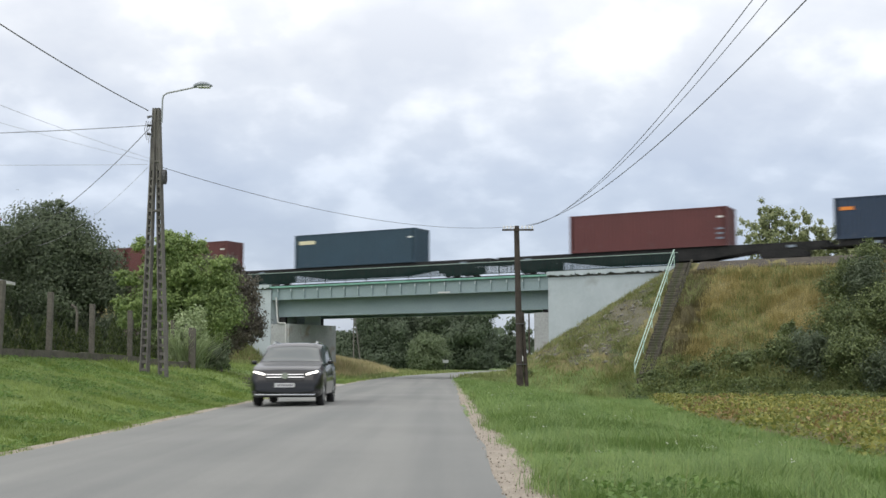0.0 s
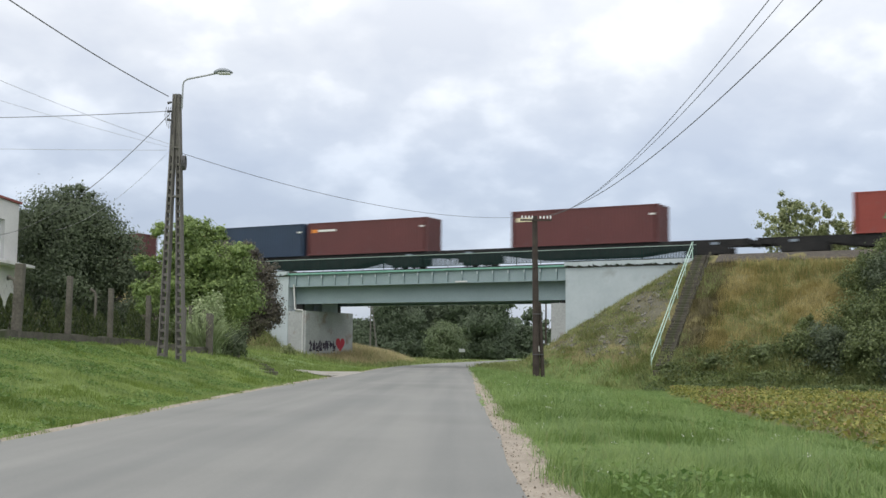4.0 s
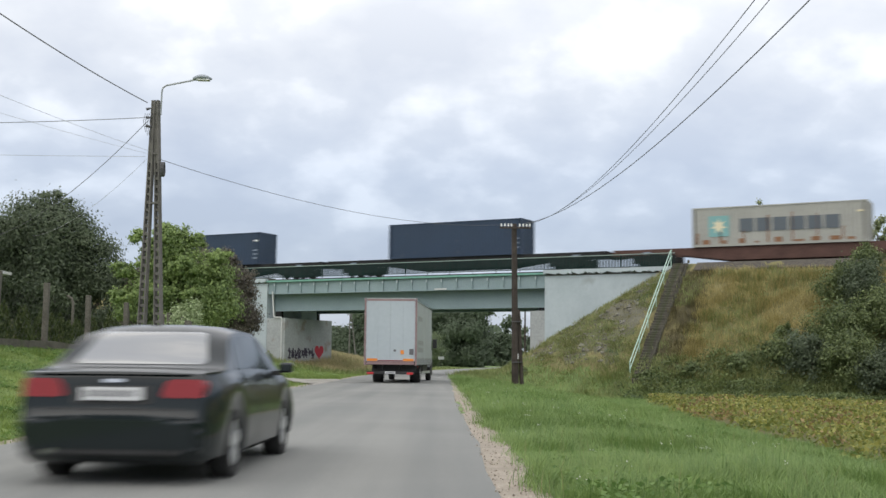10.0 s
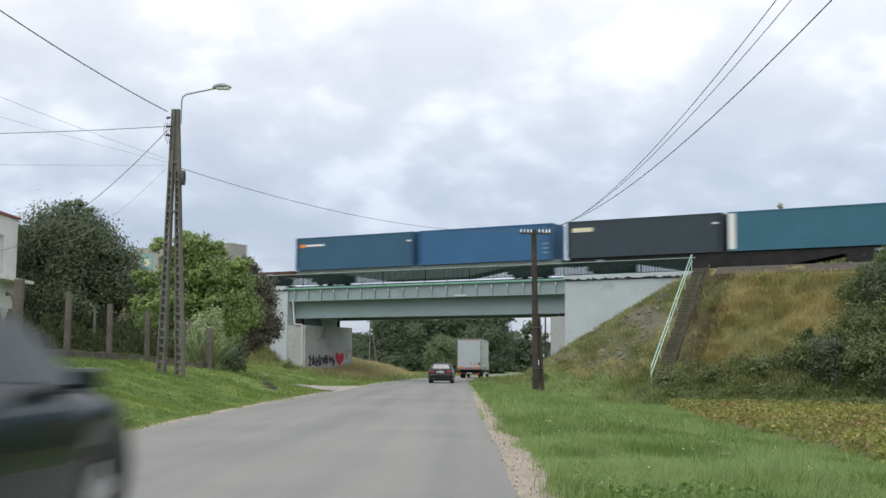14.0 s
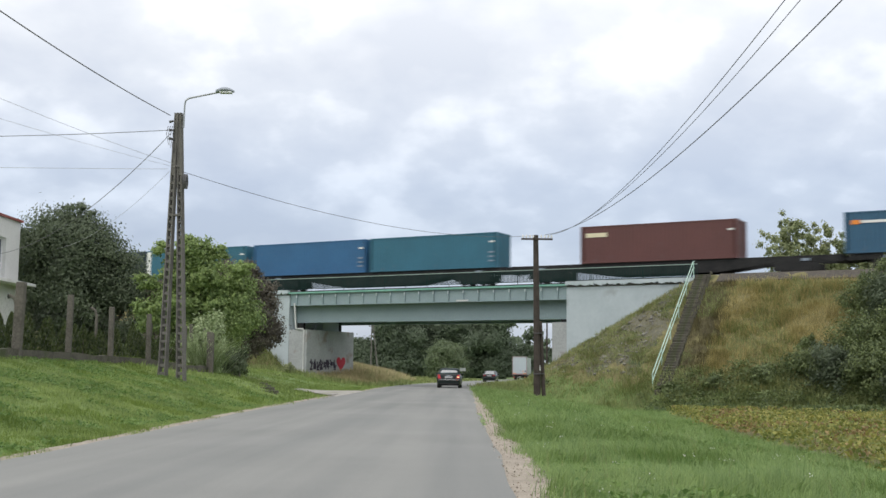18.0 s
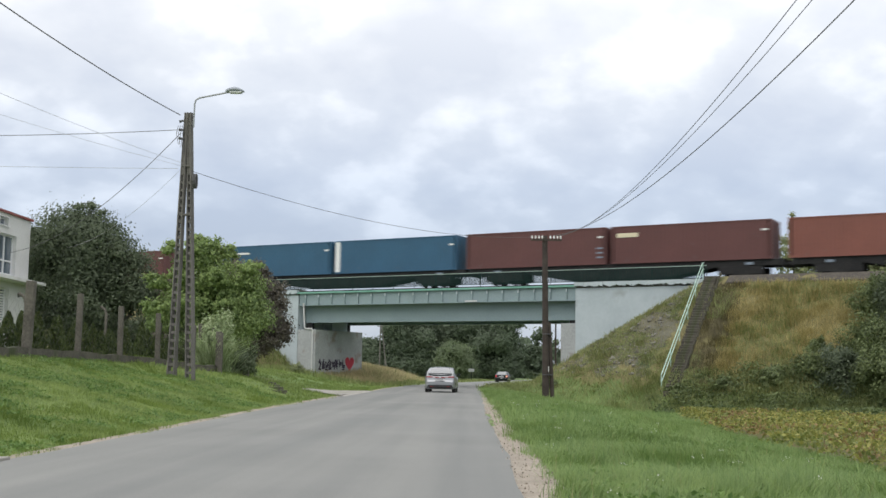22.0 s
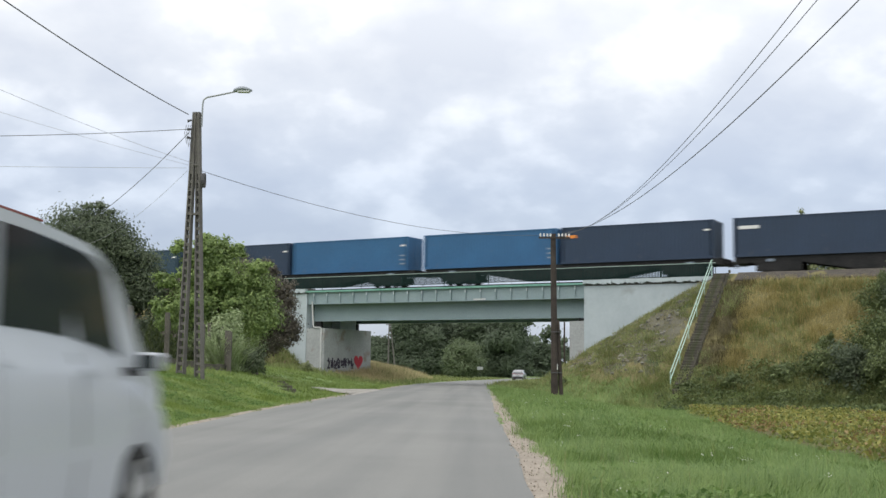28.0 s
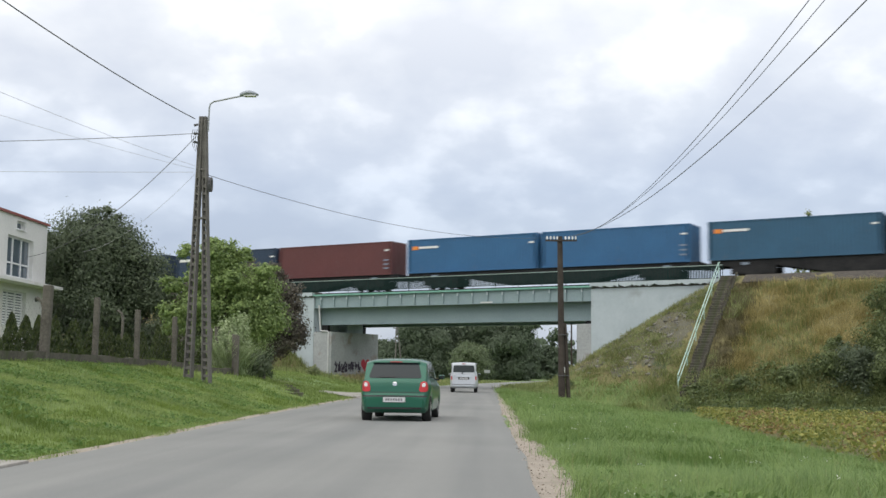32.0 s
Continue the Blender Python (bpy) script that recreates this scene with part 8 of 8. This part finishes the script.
    # one plain dark box added for the black understructure between sill and bar
    bm = bmesh.new()
    box(bm, -0.72, 1.2, r + 0.7, r + 0.85, 0.58, 0.97)
    part("understructure_fill", bm, BLACK_PLASTIC, c, "black panel under the load floor")
    # chassis
    for x in (-0.42, 0.42):
        bm = bmesh.new()
        box(bm, x - 0.04, x + 0.04, r + 0.3, 8.0, 0.66, 0.94)
        part("chassis_rail", bm, BLACK_PLASTIC, c)
    bm = bmesh.new()
    box(bm, -1.15, 1.15, r + 0.06, r + 0.16, 0.46, 0.60)
    part("underrun_bar", bm, BLACK_PLASTIC, c, "black rear underrun bar")
    plate(c, r + 0.02, 0.48, 0.5)
    for s in (-1, 1):
        bm = bmesh.new()
        a, b = sorted((s * 1.16, s * 1.20))
        box(bm, a, b, 1.0, 7.05, 0.44, 0.58)
        part("side_guard", bm, RIM, c, "aluminium side guard rail")
        bm = bmesh.new()
        box(bm, *sorted((s * 0.98, s * 1.06)), 1.0, 6.9, 0.5, 0.89)
        part("side_skirt", bm, BLACK_PLASTIC, c, "black panel behind the guard rails")
        for y, wide in ((0.0, 0.5), (7.75, 0.28)):
            make_wheel(c, s * 1.2, y, 0.48, wide, s, 0.56)
        bm = bmesh.new()
        for k in range(9):
            a0, a1 = math.pi * k / 9, math.pi * (k + 1) / 9
            v = [bm.verts.new((s * x, 0.58 * math.cos(a), 0.5 + 0.58 * math.sin(a))) for x, a in ((0.72, a0), (1.22, a0), (1.22, a1), (0.72, a1))]
            bm.faces.new(v)
        part("mudguard", bm, BLACK_PLASTIC, c)
        bm = bmesh.new()
        a, b = sorted((s * 0.5, s * 1.1))
        box(bm, a, b, 3.0, 4.6, 0.5, 0.89)
        bevelled(bm, 0.05, 2)
        part("tank", bm, BLACK_PLASTIC, c)
    # cab
    cab_paint = car_paint("white_cab_paint", (0.46, 0.49, 0.51), 0.0, 0.35, 0.3)
    bm = bmesh.new()
    prof = ((f + 0.12, 0.55), (f + 1.42, 0.45), (f + 1.5, 1.2), (f + 1.36, 1.9), (f + 1.15, 2.75), (f + 0.95, 3.0), (f + 0.12, 3.1))
    prism(bm, prof, -1.2, 1.2)
    bevelled(bm, 0.06, 2)
    cab = part("cab", bm, cab_paint, c, "white lorry cab", smooth=True)
    bm = bmesh.new()
    prism(bm, ((f + 0.1, 3.1), (f + 0.95, 3.05), (f + 0.2, 3.85)), -1.1, 1.1)
    part("roof_deflector", bm, cab_paint, cab)
    for s in (-1, 1):
        a, b = sorted((s * 1.19, s * 1.206))
        bm = bmesh.new()
        box(bm, a, b, f + 0.45, f + 1.18, 1.75, 2.55)
        part("side_window", bm, CAR_GLASS, cab)
        a, b = sorted((s * 1.25, s * 1.5))
        bm = bmesh.new()
        box(bm, a, b, f + 1.0, f + 1.14, 1.85, 2.38)
        bevelled(bm, 0.03, 2)
        part("mirror", bm, BLACK_PLASTIC, cab, "tall black mirror housing", smooth=True)
        bm = bmesh.new()
        box(bm, *sorted((s * 1.14, s * 1.215)), f + 0.14, f + 1.44, 0.3, 1.02)
        bevelled(bm, 0.03, 2)
        part("wheel_arch", bm, BLACK_PLASTIC, cab, "black wheel arch and step panel")
        bm = bmesh.new()
        box(bm, *sorted((s * 1.198, s * 1.212)), f + 0.30, f + 0.315, 1.02, 2.6)
        part("door_gap", bm, BLACK_PLASTIC, cab)
    bm = bmesh.new()
    prism(bm, ((f + 1.39, 1.75), (f + 1.41, 1.75), (f + 1.2, 2.7), (f + 1.18, 2.7)), -1.08, 1.08)
    part("windscreen", bm, CAR_GLASS, cab)
    return c


DRIVEN = []


def lane(y):
    """The right-hand lane's middle."""
    return road_middle(y) + 1.55


def drive(ob, stops, nose=1, speed_after=18.0, step=0.25, back=1.6):
    """Keys a vehicle: stops are (seconds, metres along the road, metres across); beyond them it keeps its speed and its lane."""
    def place(t):
        if t <= stops[0][0]:
            v = (stops[1][1] - stops[0][1]) / (stops[1][0] - stops[0][0])
            return stops[0][1] + v * (t - stops[0][0]), stops[0][2]
        if t >= stops[-1][0]:
            y = stops[-1][1] + (speed_after if nose > 0 else -speed_after) * (t - stops[-1][0])
            return y, (lane(y) if nose > 0 and y > 95 else stops[-1][2] + (lane(y) - lane(stops[-1][1]) if y > 95 else 0))
        ty = [(s[0], s[1]) for s in stops]
        tx = [(s[0], s[2]) for s in stops]
        return between(ty, t), between(tx, t)
    rows = []
    n = int(32 / step)
    for k in range(n + 1):
        t = k * step
        y, x = place(t)
        y2, x2 = place(t + 0.05)
        ang = math.atan2(-(x2 - x), y2 - y)
        # after passing, a car steers back to its own side of the road
        if nose > 0:
            ang -= radians(back) * (1 - ease(y, 25, 75))
        rows.append((t, Matrix.Translation((x, y, 0.02)) @ Matrix.Rotation(ang, 4, "Z")))
    DRIVEN.append((ob, rows))


def onto_lane(stops):
    """Stops given without a place across the road take the lane's."""
    return [s if len(s) == 3 else (s[0], s[1], lane(s[1])) for s in stops]


drive(black_suv(), [(0.0, 34.5, -4.2), (0.5, 23.5, -4.16), (1.0, 12.3, -4.13), (1.5, 0.8, -4.13)], -1, 23.0)
drive(curtain_truck(), onto_lane([(6.5, -7.9, -4.1), (7.0, 2.25, -4.1), (7.5, 12.3, -4.12), (8.0, 21.9, -3.88), (8.5, 32.0, -3.42), (9.0, 41.8, -3.02), (10.0, 59.5, -2.15), (11.0, 75.5, -1.2), (12.0, 92.0, -0.82), (13.0, 108.0, -0.1), (14.4, 133.0, 2.1), (17.0, 187.0, 8.4), (18.0, 208.0, 10.8), (20.0, 246.0)]))
drive(dark_sedan("slim"), onto_lane([(9.0, -7.5, -2.8), (10.0, 10.8, -2.73), (11.0, 27.7, -2.40), (12.0, 46.3, -2.05), (13.0, 65.0, -1.6), (14.0, 82.0, -1.3), (14.5, 90.0, -1.0), (17.0, 128.0), (18.0, 148.0), (19.0, 172.0), (19.5, 184.0), (21.0, 222.0)]))
drive(dark_sedan("tall"), onto_lane([(13.5, -7.0, -3.05), (14.5, 15.1, -3.0), (15.5, 34.8, -2.55), (16.5, 55.0, -1.86), (17.0, 65.0, -1.45), (18.0, 85.0, -0.85), (19.0, 101.0, -0.4), (20.0, 118.0), (21.0, 136.0), (22.0, 153.0), (23.0, 168.0), (24.0, 186.0), (26.0, 225.0)]))
drive(silver_hatchback(), onto_lane([(18.0, -8.0, -2.65), (19.0, 9.15, -2.66), (19.3, 14.0, -2.6), (20.0, 27.0, -2.2), (21.0, 46.8, -2.02), (22.0, 66.0, -1.62), (23.0, 83.0, -1.04), (24.0, 99.0, -0.63), (25.5, 121.0, 0.75), (27.5, 153.0), (28.0, 163.0), (29.0, 182.0), (30.8, 220.0), (32.0, 246.0)]))
drive(white_van(), [(27.5, -3.0, -2.98), (28.0, 4.4, -2.93), (28.4, 10.3, -2.77), (29.0, 20.5, -2.42), (29.5, 29.8, -2.3), (30.4, 44.0, -2.05), (30.8, 50.5, -1.82), (31.2, 58.0, -1.70), (32.0, 72.0, -1.31)], back=0.3)
drive(green_hatchback(), [(30.0, -5.0, -2.85), (30.4, 1.9, -2.82), (30.8, 8.7, -2.93), (31.2, 14.6, -2.76), (32.0, 27.2, -2.06)])


def motions():
    for ob, u, n, z in MOVING:
        rows = []
        for k in range(9):
            t = 4.0 * k
            rows.append((t, TRACK @ Matrix.Translation((u - train_shift(t), n, z))))
        walk(ob, rows)
    for ob, rows in DRIVEN:
        walk(ob, rows)


motions()
